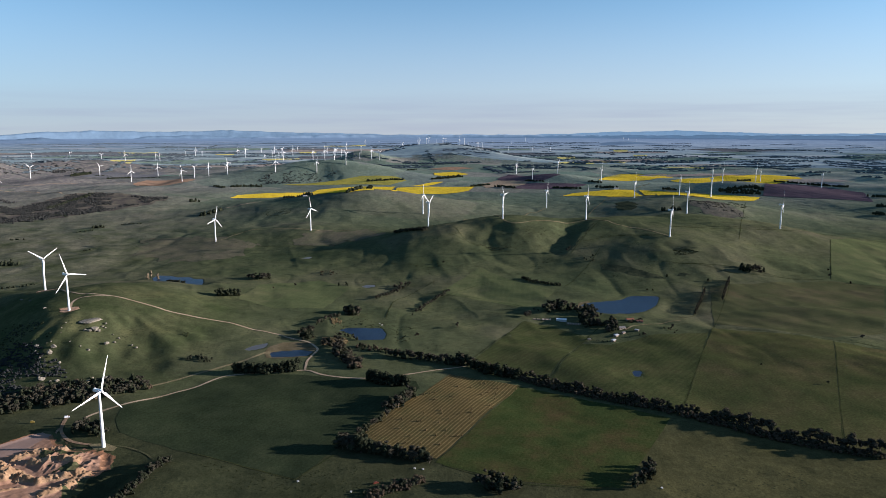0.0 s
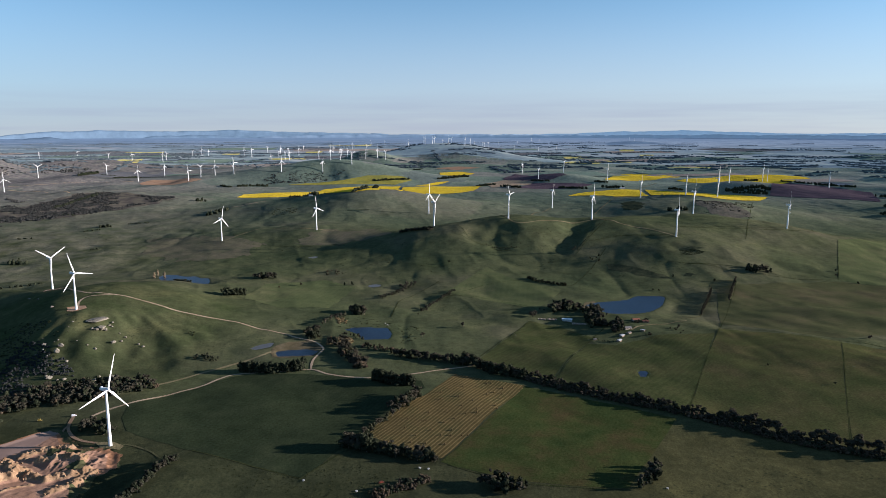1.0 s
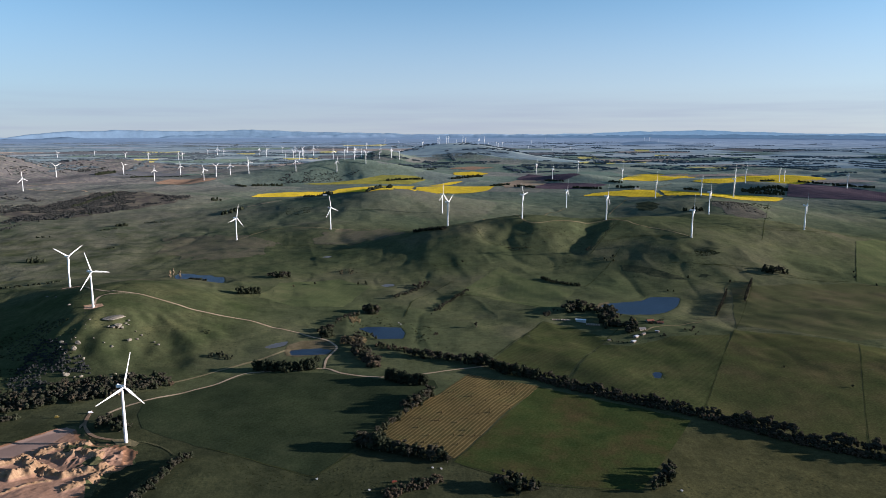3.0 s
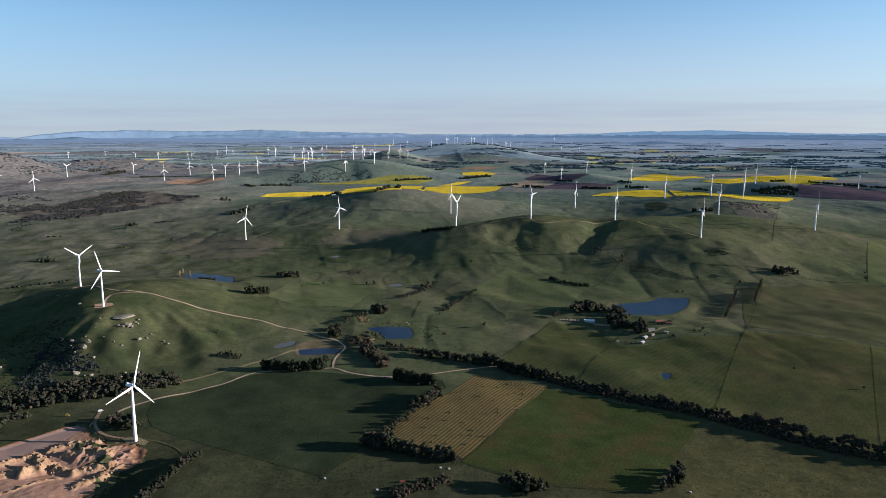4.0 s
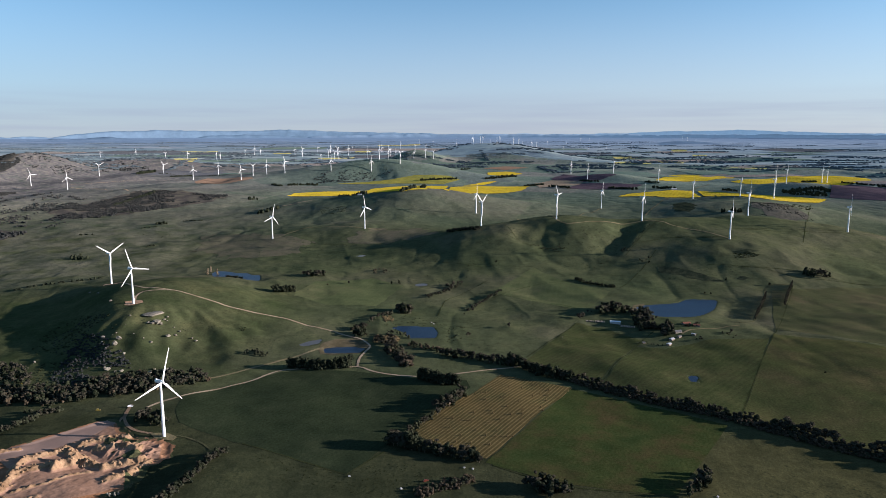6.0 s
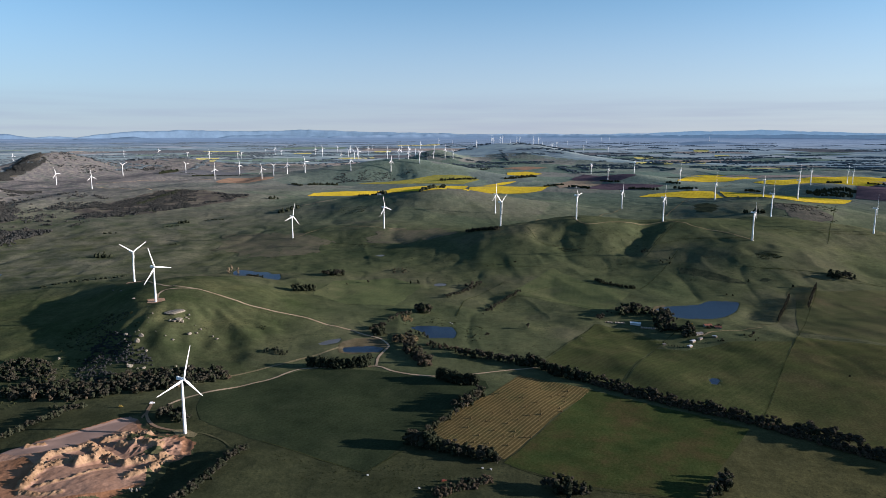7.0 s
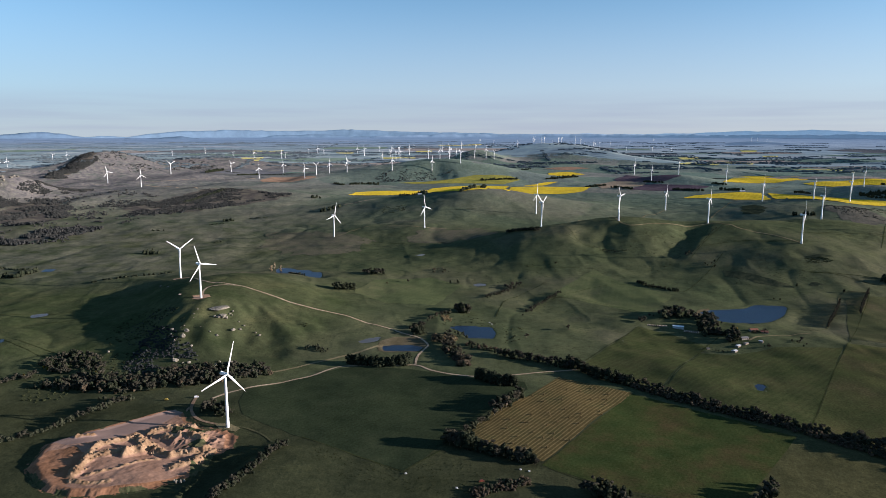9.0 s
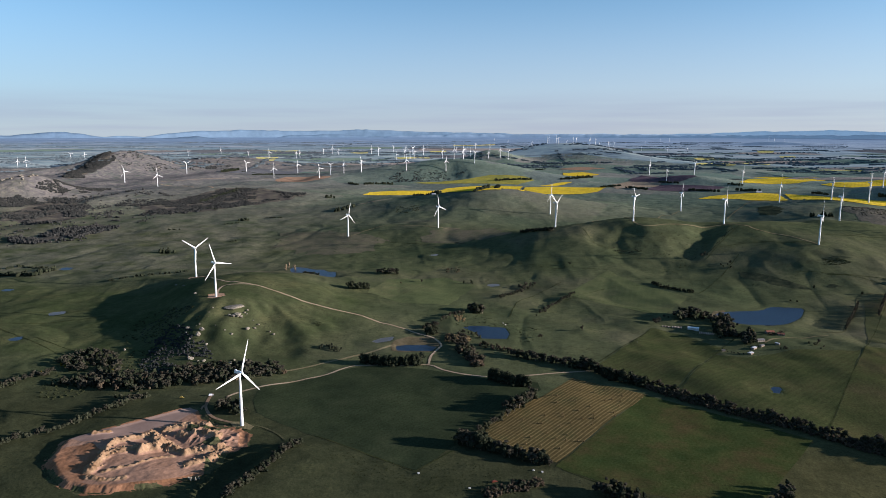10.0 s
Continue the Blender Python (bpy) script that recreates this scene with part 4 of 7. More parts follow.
BANK = soil("bare_dam_bank", [(0.0762, 0.0635, 0.03556), (0.09525, 0.07874, 0.04572), (0.1143, 0.09398, 0.05715)], 14, 2)
sheet("dam_bank", [(-286.2, 1080.7), (-285.5, 1115.7), (-270.3, 1141.0), (-238.0, 1149.8), (-214.8, 1135.1), (-206.8, 1101.7), (-216.9, 1066.8), (-260.4, 1057.9), (-277.0, 1062.3)], BANK, "bare brown earth bank round a dam", "bank", lift=0.12, gap=5, wobble=2)
sheet("dam_bank", [(268.2, 1385.0), (284.6, 1430.1), (307.3, 1445.2), (310.7, 1416.9), (288.4, 1373.9)], BANK, "pale earth bank at the lake's end", "bank", lift=0.12, gap=5, wobble=1)
# ---- roads and tracks ----
LANE = soil("grassy_lane", [(0.058, 0.060, 0.030), (0.070, 0.068, 0.034), (0.086, 0.080, 0.042)], 30, 3)
ribbon("dirt_road", [(-448.9, 830.6), (-438.8, 851.0), (-420.9, 870.9), (-376.1, 917.7), (-347.8, 948.2), (-324.0, 987.8), (-289.1, 997.5), (-239.4, 1001.0), (-206.9, 1007.1), (-178.2, 987.8), (-143.0, 974.4), (-101.7, 972.4), (-53.4, 990.1), (-11.9, 1011.7), (49.0, 1041.4)], 3.8, ROAD, "pale unsealed dirt road through the fields", "road")
ribbon("dirt_road", [(-206.9, 1007.1), (-210.7, 1040.3), (-208.8, 1072.7), (-206.3, 1109.4), (-229.1, 1146.7), (-267.5, 1168.9), (-289.8, 1181.3), (-339.6, 1202.3), (-391.2, 1224.4), (-443.0, 1228.1), (-495.6, 1234.0), (-551.2, 1246.3), (-608.0, 1259.4), (-652.1, 1264.9), (-695.5, 1283.9), (-774.5, 1361.6)], 3.8, ROAD, "pale access track climbing the boulder hill", "road")
ribbon("dirt_road", [(-608.0, 1259.4), (-639.4, 1249.6), (-659.7, 1238.7), (-658.0, 1211.5), (-643.4, 1175.5)], 4.0, ROAD, "short gravel spur to a turbine", "road")
ribbon("worn_track", [(-419.2, 937.3), (-376.4, 983.2), (-332.5, 1029.5), (-302.1, 1061.8), (-285.9, 1086.4)], 5.0, TRACK, "worn pale track under the hill", "road")
CLAYROAD = soil("clay_road", [(0.160, 0.106, 0.066), (0.195, 0.133, 0.084), (0.228, 0.160, 0.104)], 20, 2)
ribbon("dirt_road", [(-473.3, 838.1), (-466.1, 811.6), (-458.2, 793.3), (-442.7, 774.8), (-424.7, 763.7), (-403.9, 759.0), (-386.3, 757.6)], 4.2, CLAYROAD, "clay access road curving to the turbine", "road")
ribbon("worn_track", [(-386.3, 757.6), (-365.1, 755.5), (-346.6, 746.9), (-330.8, 735.3), (-318.0, 722.0)], 2.8, LANE, "faint worn track beyond the turbine", "road")
ribbon("dirt_road", [(-463.1, 800.5), (-463.2, 776.5), (-472.0, 760.0)], 4.0, CLAYROAD, "clay ramp down into the quarry", "road", lift=0.7)
ribbon("worn_track", [(-697.7, 2127.1), (-646.0, 2241.4), (-600.0, 2276.3), (-520.1, 2251.7), (-403.7, 2214.6), (-296.0, 2217.6)], 4.5, TRACK, "pale worn track to the turbines", "road")
ribbon("worn_track", [(-43.1, 2041.6), (94.7, 2535.9), (172.0, 2017.4), (289.8, 2026.6), (421.9, 2054.2), (460.7, 2041.4)], 4.5, TRACK, "pale track along the ridge", "road")
ribbon("worn_track", [(425.1, 2885.5), (369.0, 2742.9), (313.6, 2648.8), (175.8, 2043.5)], 4.5, TRACK, "pale spur to a turbine", "road")
ribbon("worn_track", [(552.9, 2643.7), (652.6, 2902.7), (772, 3209), (928, 3528), (1212, 4114)], 6.0, TRACK, "pale track between yellow fields", "road")
ribbon("worn_track", [(459.3, 2034.8), (477.8, 2021.8), (495.4, 1992.1), (560.8, 1936.3), (601.2, 1839.6)], 4.5, TRACK, "pale track over the hill", "road")
ribbon("worn_track", [(-878.8, 2789.9), (-813.0, 2838.6), (-760, 2919)], 9.0, STUBBLE, "pale straight farm road", "road")
ribbon("worn_track", [(-2354, 3729), (-2261, 3880), (-2175, 4132), (-1889, 4202)], 8.0, STUBBLE, "pale access road below the brown hill", "road")
ribbon("worn_track", [(-2302, 3643), (-2102, 3552), (-1682, 3093)], 9.0, STUBBLE, "pale track across dry pasture", "road")
ribbon("worn_track", [(664.2, 1593.8), (606.2, 1578.9), (562.2, 1475.2), (521.4, 1394.5), (486.3, 1336.1), (449.7, 1315.9)], 3.0, LANE, "grassy lane beside a row of poplars", "road")
ribbon("worn_track", [(329.3, 1220.6), (349.8, 1242.4), (385.1, 1260.5), (451.4, 1292.1)], 4.0, TRACK, "farm driveway", "road")

for line in (
    [(50.6, 1078.3), (150.3, 1281.8)], [(150.0, 970.0), (235.4, 1153.2), (286.1, 1244.5)], [(313.5, 870.0), (411.1, 1072.4), (491.5, 1233.9), (610.4, 1473.8), (667.1, 1594.4)],
    [(436.2, 1275.1), (494.0, 1240.2), (570.4, 1208.4), (663.2, 1148.6), (729.3, 1111.1)], [(660.1, 1141.3), (578.8, 985.2), (470.0, 774.0)],
    [(25.9, 1990.8), (71.2, 1896.8), (131.5, 1871.0), (183.8, 1857.0)], [(574.1, 1682.4), (694.7, 1672.6), (814.9, 1633.9), (896.9, 1610.2), (1001.2, 1547.4)],
    [(926.0, 1636.0), (1020.0, 1814.5), (1113.5, 1990.0)], [(367.4, 1875.2), (466.0, 1899.5), (555.8, 1864.1)], [(333.8, 1804.8), (404.9, 1941.9), (459.3, 2034.8)],
    [(181.3, 1619.9), (72.8, 1575.6), (-4.9, 1476.7)], [(278.1, 1562.4), (362.0, 1724.4), (414.9, 1826.0)],
    [(-290.3, 744.2), (-214.6, 703.0), (-152.9, 674.6)], [(-152.9, 674.6), (-121.9, 730.9)], [(-0.0, 709.7), (67.4, 671.5), (123.7, 660.7), (179.9, 656.4)],
    [(-1031.6, 1086.1), (-918.5, 1136.5), (-868.7, 1166.9)], [(-912.4, 1029.3), (-792.8, 987.7)], [(1258, 2904), (1050.3, 2438.3), (809.6, 1894.3)], [(641.9, 1968.9), (771.6, 1993.8), (988.8, 2040.2), (1325.0, 2272.4), (1414.8, 2214.1)],
    [(-381.4, 2558.9), (-300.5, 2576.5), (-174.0, 2555.7)], [(-619.9, 2086.0), (-475.5, 2049.2), (-395.9, 2026.7)], [(-18.1, 1619.3), (-97.7, 1450.2), (-110.1, 1309.4)], [(-1655, 2602), (-1511.9, 2536.5), (-1417.5, 2632.0)],
    [(172.5, 1378.1), (80.4, 1473.5), (-17.4, 1497.2)], [(-138.2, 1792.3), (-34.3, 1741.1), (94.3, 1741.6)], [(432.2, 1907.6), (474.5, 1903.0), (558.2, 1872.7), (596.1, 1847.8)],
    [(511.5, 1705.3), (638.5, 1669.8), (707.9, 1636.8), (905.1, 1631.0)], [(632.5, 1964.6), (815.7, 1981.9), (1010.2, 2015.4), (1122.7, 2069.9), (1339.8, 2094.0)],
    [(-1006.6, 1058.8), (-892.5, 1006.0), (-741.2, 934.1)], [(-1088.0, 1148.2), (-1029.3, 1167.8), (-938.4, 1195.2), (-885.2, 1234.5)], [(25.1, 1930.6), (100.6, 1867.1), (174.7, 1841.7)],
):
    ribbon("field_margin", line, 1.5, VERGE, "dark strip of rank grass along a fence", "field margin", lift=0.2, gap=5.0, ragged=0.3, group="field margins")

# ---- wind turbines ----
R_DIR = 22.0                       # rotors face right and a little back, into the wind


def blade_mesh():
    me = bpy.data.meshes.new("blade")
    bm = bmesh.new()
    rings = []
    for r, chord, thick, twist in ((1.0, 1.9, 1.9, 0), (3.0, 2.0, 1.8, 4), (8.0, 3.3, 0.9, 12), (16.0, 2.5, 0.6, 8), (26.0, 1.75, 0.38, 4), (35.0, 1.15, 0.22, 2), (39.6, 0.65, 0.12, 0), (41.0, 0.18, 0.05, 0)):
        ring = []
        for k in range(10):
            a = 2 * math.pi * k / 10
            u, v = math.cos(a) * chord / 2 - chord * 0.15 * (r > 4), math.sin(a) * thick / 2
            c, s = math.cos(radians(twist)), math.sin(radians(twist))
            ring.append(bm.verts.new((v * c - u * s * 0.6, u * c + v * s, r)))
        rings.append(ring)
    for a, b in zip(rings, rings[1:]):
        for k in range(10):
            bm.faces.new((a[k], a[(k + 1) % 10], b[(k + 1) % 10], b[k]))
    bm.faces.new(rings[-1])
    bm.to_mesh(me)
    bm.free()
    me.polygons.foreach_set("use_smooth", np.ones(len(me.polygons), bool))
    me.materials.append(TURBINE_WHITE)
    return me


def make(name, build, mat, smooth=False):
    bm = bmesh.new()
    build(bm)
    me = bpy.data.meshes.new(name)
    bm.to_mesh(me)
    bm.free()
    me.materials.append(mat)
    if smooth:
        me.polygons.foreach_set("use_smooth", np.ones(len(me.polygons), bool))
    return me


def tower_shape(bm):
    rings = []
    for r, z in ((2.1, 0.0), (1.97, 11.0), (1.83, 22.0), (1.70, 33.0), (1.55, 45.0), (1.40, 56.0), (1.25, 67.4)):
        rings.append([bm.verts.new((r * math.cos(k * math.pi / 14), r * math.sin(k * math.pi / 14), z)) for k in range(28)])
    for low_ring, high_ring in zip(rings, rings[1:]):
        for k in range(28):
            bm.faces.new((low_ring[k], low_ring[(k + 1) % 28], high_ring[(k + 1) % 28], high_ring[k]))


def hub_shape(bm):
    bmesh.ops.create_uvsphere(bm, u_segments=20, v_segments=12, radius=1.0, matrix=Matrix.Translation((0.4, 0, 0)) @ Matrix.Diagonal((2.2, 1.65, 1.65, 1)))


def nacelle_shape(bm):
    box(bm, -3.2, 0, 0.4, 10.0, 3.5, 3.7, 0.7)
    box(bm, -6.4, 0, 2.5, 2.2, 2.4, 0.7, 0.2)


TOWER = make("tower", tower_shape, TURBINE_WHITE, True)
NACELLE = make("nacelle", nacelle_shape, TURBINE_WHITE)
HUB = make("hub", hub_shape, TURBINE_WHITE, True)
BLADE = blade_mesh()
DOOR = make("door", lambda bm: box(bm, 0, -2.12, 2.4, 1.1, 0.12, 2.4, 0.03), paint_material("grey_door_paint", (0.35, 0.36, 0.36)))
FOOT = make("foundation", lambda bm: cone(bm, 3.6, 3.2, -1.5, 0.35, 24), CONCRETE)


def turbine(x, y, size, turn, label="white three-bladed wind turbine on a tubular tower"):
    at, s = spot(x, y)
    root = thing("wind_turbine", Matrix.Translation(at) @ pose(0, 0, 0, 0, 0, -R_DIR) @ Matrix.Scale(s * size, 4), label, "wind turbine", "wind farm turbines")
    for name, me in (("tower", TOWER), ("foundation", FOOT)) + ((("door", DOOR),) if at.length < 2600 else ()):
        new(name, me).parent = root
    head = new("nacelle", NACELLE)
    head.parent, head.location = root, (0, 0, 68.6)
    hub = new("hub", HUB)
    hub.parent, hub.location = root, (3.6, 0, 69.0)
    for k in range(3):
        b = new("blade", BLADE)
        b.parent, b.matrix_basis = hub, pose(0, 0, 0, turn + 120 * k, 0, 0)
    return root


turbine(-388, 753, 0.99, -18, "tall white wind turbine beside the quarry road")
turbine(-642, 1170, 0.93, 18, "white wind turbine on a clay pad, on the boulder hill")
turbine(-842, 1449, 1.00, 57, "white wind turbine on the hill's back slope")
for x, y, size, turn in (
    (-698, 2127, 1.01, -15), (-421, 2211, 1.00, 12), (-74, 2572, 1.02, 0), (-43, 2041, 1.02, 60),
    (173, 2019, 1.00, 35), (427, 2885, 1.04, -10), (423, 2061, 1.00, -12), (815, 2981, 1.02, 5),
    (602, 1840, 1.03, 0), (754, 2157, 0.99, -4), (983, 2914, 0.98, 58), (1123, 2935, 1.12, 55),
    (983, 2026, 1.01, 3), (1632, 4258, 1.02, 20), (1454, 3655, 1.03, 8), (1882, 4231, 1.12, -20),
    (1911, 4231, 1.00, 2), (2023, 3750, 1.00, 60), (521, 5004, 1.02, -10), (528, 4146, 0.88, 0),
    (809, 4967, 1.12, 57), (927, 4116, 1.01, 4),
):
    turbine(x, y, size, turn)
for x, y, size, turn in (
    (-2618, 4464, 1.02, 55), (-2275, 4666, 0.88, 40), (-1875, 4229, 0.93, 0), (-1898, 4687, 0.89, 8),
    (-1517, 4085, 0.92, 20), (-1518, 4297, 0.92, 62), (-1447, 4348, 0.88, 5), (-1319, 4311, 1.02, 25),
    (-1009, 4240, 0.92, 3), (-760, 4243, 0.92, -5), (-591, 4298, 0.93, 50), (-2582, 3720, 0.95, 20), (-2143, 3362, 0.88, 5),
):
    turbine(x, y, size, turn, "distant white wind turbine on the plain")


# ---- trees ----


def leaf_cloud(rng, blobs, count, size):
    """Small tilted leaf clumps spread over the shells of several blobs: an uneven crown with gaps."""
    verts, faces = [], []
    weights = np.array([b[3] * b[4] for b in blobs])
    weights = weights / weights.sum()
    for _ in range(count):
        cx, cy, cz, rx, rz = blobs[rng.choice(len(blobs), p=weights)]
        d = rng.normal(size=3)
        d /= np.linalg.norm(d)
        shell = 0.52 + 0.62 * rng.random()
        c = np.array([cx + d[0] * rx * shell, cy + d[1] * rx * shell, max(0.4, cz + d[2] * rz * shell)])
        u = rng.normal(size=3)
        u /= np.linalg.norm(u)
        v = np.cross(u, d + 0.4 * rng.normal(size=3))
        v /= np.linalg.norm(v) + 1e-9
        s = size * (0.6 + 0.8 * rng.random())
        k = len(verts)
        verts += [c + s * u, c + s * v * 0.8, c - s * u, c - s * v * 0.8 + 0.3 * s * d]
        faces.append((k, k + 1, k + 2, k + 3))
    # a rough dark core inside each blob
    for cx, cy, cz, rx, rz in blobs:
        k = len(verts)
        for e in (-0.55, 0.1, 0.65):
            ring = math.sqrt(1 - e * e)
            for a in range(6):
                j = 0.86 * (0.7 + 0.5 * rng.random())
                t = a * math.pi / 3 + rng.random() * 0.5
                verts.append(np.array([cx + math.cos(t) * rx * ring * j, cy + math.sin(t) * rx * ring * j, max(0.25, cz + e * rz * j)]))
        verts += [np.array([cx, cy, max(0.2, cz - rz * 0.75)]), np.array([cx, cy, cz + rz * 0.8])]
        for r in range(2):
            for a in range(6):
                b = (a + 1) % 6
                faces.append((k + 6 * r + a, k + 6 * r + b, k + 6 * r + 6 + b, k + 6 * r + 6 + a))
        for a in range(6):
            b = (a + 1) % 6
            faces += [(k + 18, k + b, k + a), (k + 19, k + 12 + a, k + 12 + b)]
    return verts, faces


def trunk_cloud(rng, top, thick, limbs):
    """A tapered trunk with limbs that reach into the crown."""
    verts, faces = [], []

    def limb(a, b, r1, r2):
        a, b = np.array(a, float), np.array(b, float)
        w = (b - a) / np.linalg.norm(b - a)
        u = np.cross(w, (0.3, 1, 0.1))
        u /= np.linalg.norm(u)
        v = np.cross(w, u)
        k = len(verts)
        for p, r in ((a, r1), (b, r2)):
            verts.extend(p + r * (u * math.cos(q) + v * math.sin(q)) for q in (0, 1.257, 2.513, 3.77, 5.027))
        faces.extend((k + i, k + (i + 1) % 5, k + 5 + (i + 1) % 5, k + 5 + i) for i in range(5))

    mid = np.array((rng.normal() * 0.3, rng.normal() * 0.3, top * 0.5))
    limb((0, 0, -0.6), mid, thick, thick * 0.7)
    limb(mid, mid + (rng.normal() * 0.4, rng.normal() * 0.4, top * 0.4), thick * 0.7, thick * 0.3)
    for b in limbs:
        limb(mid + (0, 0, rng.random() * top * 0.2), b[:3], thick * 0.45, thick * 0.12)
    return verts, faces


def data_of(name, cloud, mat):
    me = bpy.data.meshes.new(name)
    me.from_pydata([tuple(v) for v in cloud[0]], [], cloud[1])
    me.materials.append(mat)
    return me


def tree_kind(kind, seed):
    """Crown and trunk of one tree, twelve metres high."""
    rng = np.random.default_rng(seed)
    if kind == "gum":
        blobs = [(rng.normal() * 1.9, rng.normal() * 1.9, 4.6 + 4.8 * rng.random(), 1.7 + 1.1 * rng.random(), 1.3 + 0.9 * rng.random()) for _ in range(7)] + [(0, 0, 9.3, 2.3, 2.0)]
        return data_of("crown", leaf_cloud(rng, blobs, 440, 0.42), GUM), data_of("trunk", trunk_cloud(rng, 10, 0.38, blobs[:5]), BARK)
    if kind == "cypress":
        blobs = [(rng.normal() * 1.0, rng.normal() * 1.0, z, 2.7 - 0.09 * z + rng.random() * 0.7, 2.3) for z in (2.2, 4.0, 5.8, 7.4, 8.8, 9.9)]
        return data_of("crown", leaf_cloud(rng, blobs, 440, 0.44), CYPRESS), data_of("trunk", trunk_cloud(rng, 9, 0.4, blobs[3:5]), BARK)
    if kind == "poplar":
        blobs = [(rng.normal() * 0.3, rng.normal() * 0.3, z, 1.35 - abs(z - 5) * 0.09, 1.7) for z in (2.5, 4.5, 6.5, 8.5, 10.3)]
        return data_of("crown", leaf_cloud(rng, blobs, 420, 0.42), GUM), data_of("trunk", trunk_cloud(rng, 10.5, 0.3, blobs[2:4]), BARK)
    if kind == "bare":
        blobs = [(rng.normal() * 0.5, rng.normal() * 0.5, z, 1.9 - abs(z - 6) * 0.14, 1.8) for z in (3.0, 5.0, 7.0, 9.0, 10.6)]
        return data_of("crown", leaf_cloud(rng, blobs, 420, 0.40), PALETWIG), data_of("trunk", trunk_cloud(rng, 10.5, 0.3, blobs[2:4]), BARK)
    if kind in ("shrub", "wattle", "willow"):
        blobs = [(rng.normal() * 1.5, rng.normal() * 1.5, 2.0 + 5.0 * rng.random(), 1.8 + 1.3 * rng.random(), 1.7 + 1.5 * rng.random()) for _ in range(6)]
        mat = {"shrub": GORSE, "wattle": WATTLE, "willow": WILLOW}[kind]
        return data_of("crown", leaf_cloud(rng, blobs, 380, 0.42), mat), data_of("trunk", trunk_cloud(rng, 6, 0.3, blobs[:4]), BARK)


KINDS = {k: [tree_kind(k, 10 * i + 3 + s) for s in range(4)] for i, k in enumerate(("gum", "cypress", "poplar", "shrub", "wattle", "willow", "bare"))}
TREE_WORDS = {
    "gum": ("gum_tree", "dark olive gum tree with an open crown", "tree"), "cypress": ("cypress_tree", "dense dark green cypress windbreak tree", "tree"),
    "poplar": ("poplar_tree", "slim dark poplar in a farm row", "tree"), "shrub": ("shrub", "low dark green scrub bush in pasture", "bush"),
    "wattle": ("wattle_tree", "golden yellow flowering wattle bush", "tree"), "bare": ("poplar_tree", "pale bare poplar beside a farm dam", "tree"), "willow": ("willow_tree", "bare brown willow along the creek", "tree"),
}
GROWTH = random.Random(21)


COUNT = {}
JOINED = []                        # trees of the far groves, joined further down


def tree(kind, x, y, tall, group="", label=""):
    at, s = spot(x, y)
    COUNT[kind] = COUNT.get(kind, 0) + 1
    if (math.hypot(x, y) > 1330 or COUNT[kind] > {"gum": 380, "shrub": 290}.get(kind, 10 ** 6)) and not label or group in ("wood at the hill's foot", "creek grove"):
        JOINED.append((kind, at, s * tall / 12))
        return None
    name, words, category = TREE_WORDS[kind]
    k = s * tall / 12
    wide = k * GROWTH.uniform(0.9, 1.25)
    root = thing(name, Matrix.LocRotScale(at, Euler((0, 0, GROWTH.uniform(0, 6.28))), (wide, wide, k)), label or words, category, group)
    crown, trunk = GROWTH.choice(KINDS[kind])
    new("crown", crown).parent = root
    new("trunk", trunk).parent = root
    return root


def row(kinds, points, gap, tall, group, spread=1.5, lines=1, apart=5.0):
    """Trees along plan points, kinds picked at random, in one or more lines."""
    line = dense(points, 1.0)
    for n in range(lines):
        at = GROWTH.uniform(0, gap)
        while at < len(line) - 1:
            x, y = line[int(at)]
            a, b = line[max(0, int(at) - 3)], line[min(len(line) - 1, int(at) + 3)]
            dx, dy = b[0] - a[0], b[1] - a[1]
            q = math.hypot(dx, dy) + 1e-6
            off = (n - (lines - 1) / 2) * apart + GROWTH.gauss(0, spread)
            tree(GROWTH.choice(kinds), x - dy / q * off, y + dx / q * off, tall * GROWTH.uniform(0.72, 1.22), group)
            at += gap * GROWTH.uniform(0.7, 1.35)


def grove(kinds, outline, count, tall, group):
    xs, ys = [p[0] for p in outline], [p[1] for p in outline]
    made = 0
    while made < count:
        x, y = GROWTH.uniform(min(xs), max(xs)), GROWTH.uniform(min(ys), max(ys))
        if inside_depth(outline, np.array([x]), np.array([y]))[0] > 0:
            tree(GROWTH.choice(kinds), x, y, tall * GROWTH.uniform(0.7, 1.25), group)
            made += 1


C, G, S, W, P, Y = "cypress", "gum", "shrub", "willow", "poplar", "wattle"
row([C], [(-309.6, 1004.6), (-259.5, 999.0), (-216.1, 1009.5)], 4.5, 15, "roadside windbreak", 1.2, 2, 5)
row([C], [(-107.7, 963.9), (-80.2, 948.6), (-49.3, 943.4)], 4.5, 15, "second windbreak", 1.2, 2, 5)
row([G, G, C], [(-41.8, 903.1), (-59.3, 876.9), (-70.7, 851.7)], 5, 14, "trees beside the hay field", 2, 2, 6)
row([S, G, S], [(-68.6, 850.1), (-80.6, 825.6), (-92.3, 802.7), (-99.9, 780.1)], 5, 8.5, "trees beside the hay field", 2)
row([C, G], [(-120.4, 754.8), (-102.4, 748.0), (-85.5, 741.7)], 5, 18, "trees below the hay field", 2, 2, 6)
row([C, G, C, S], [(-85.3, 740.2), (-55.9, 732.0), (-30.3, 723.4), (-12.7, 719.5)], 5, 13, "trees below the hay field", 2, 2, 6)
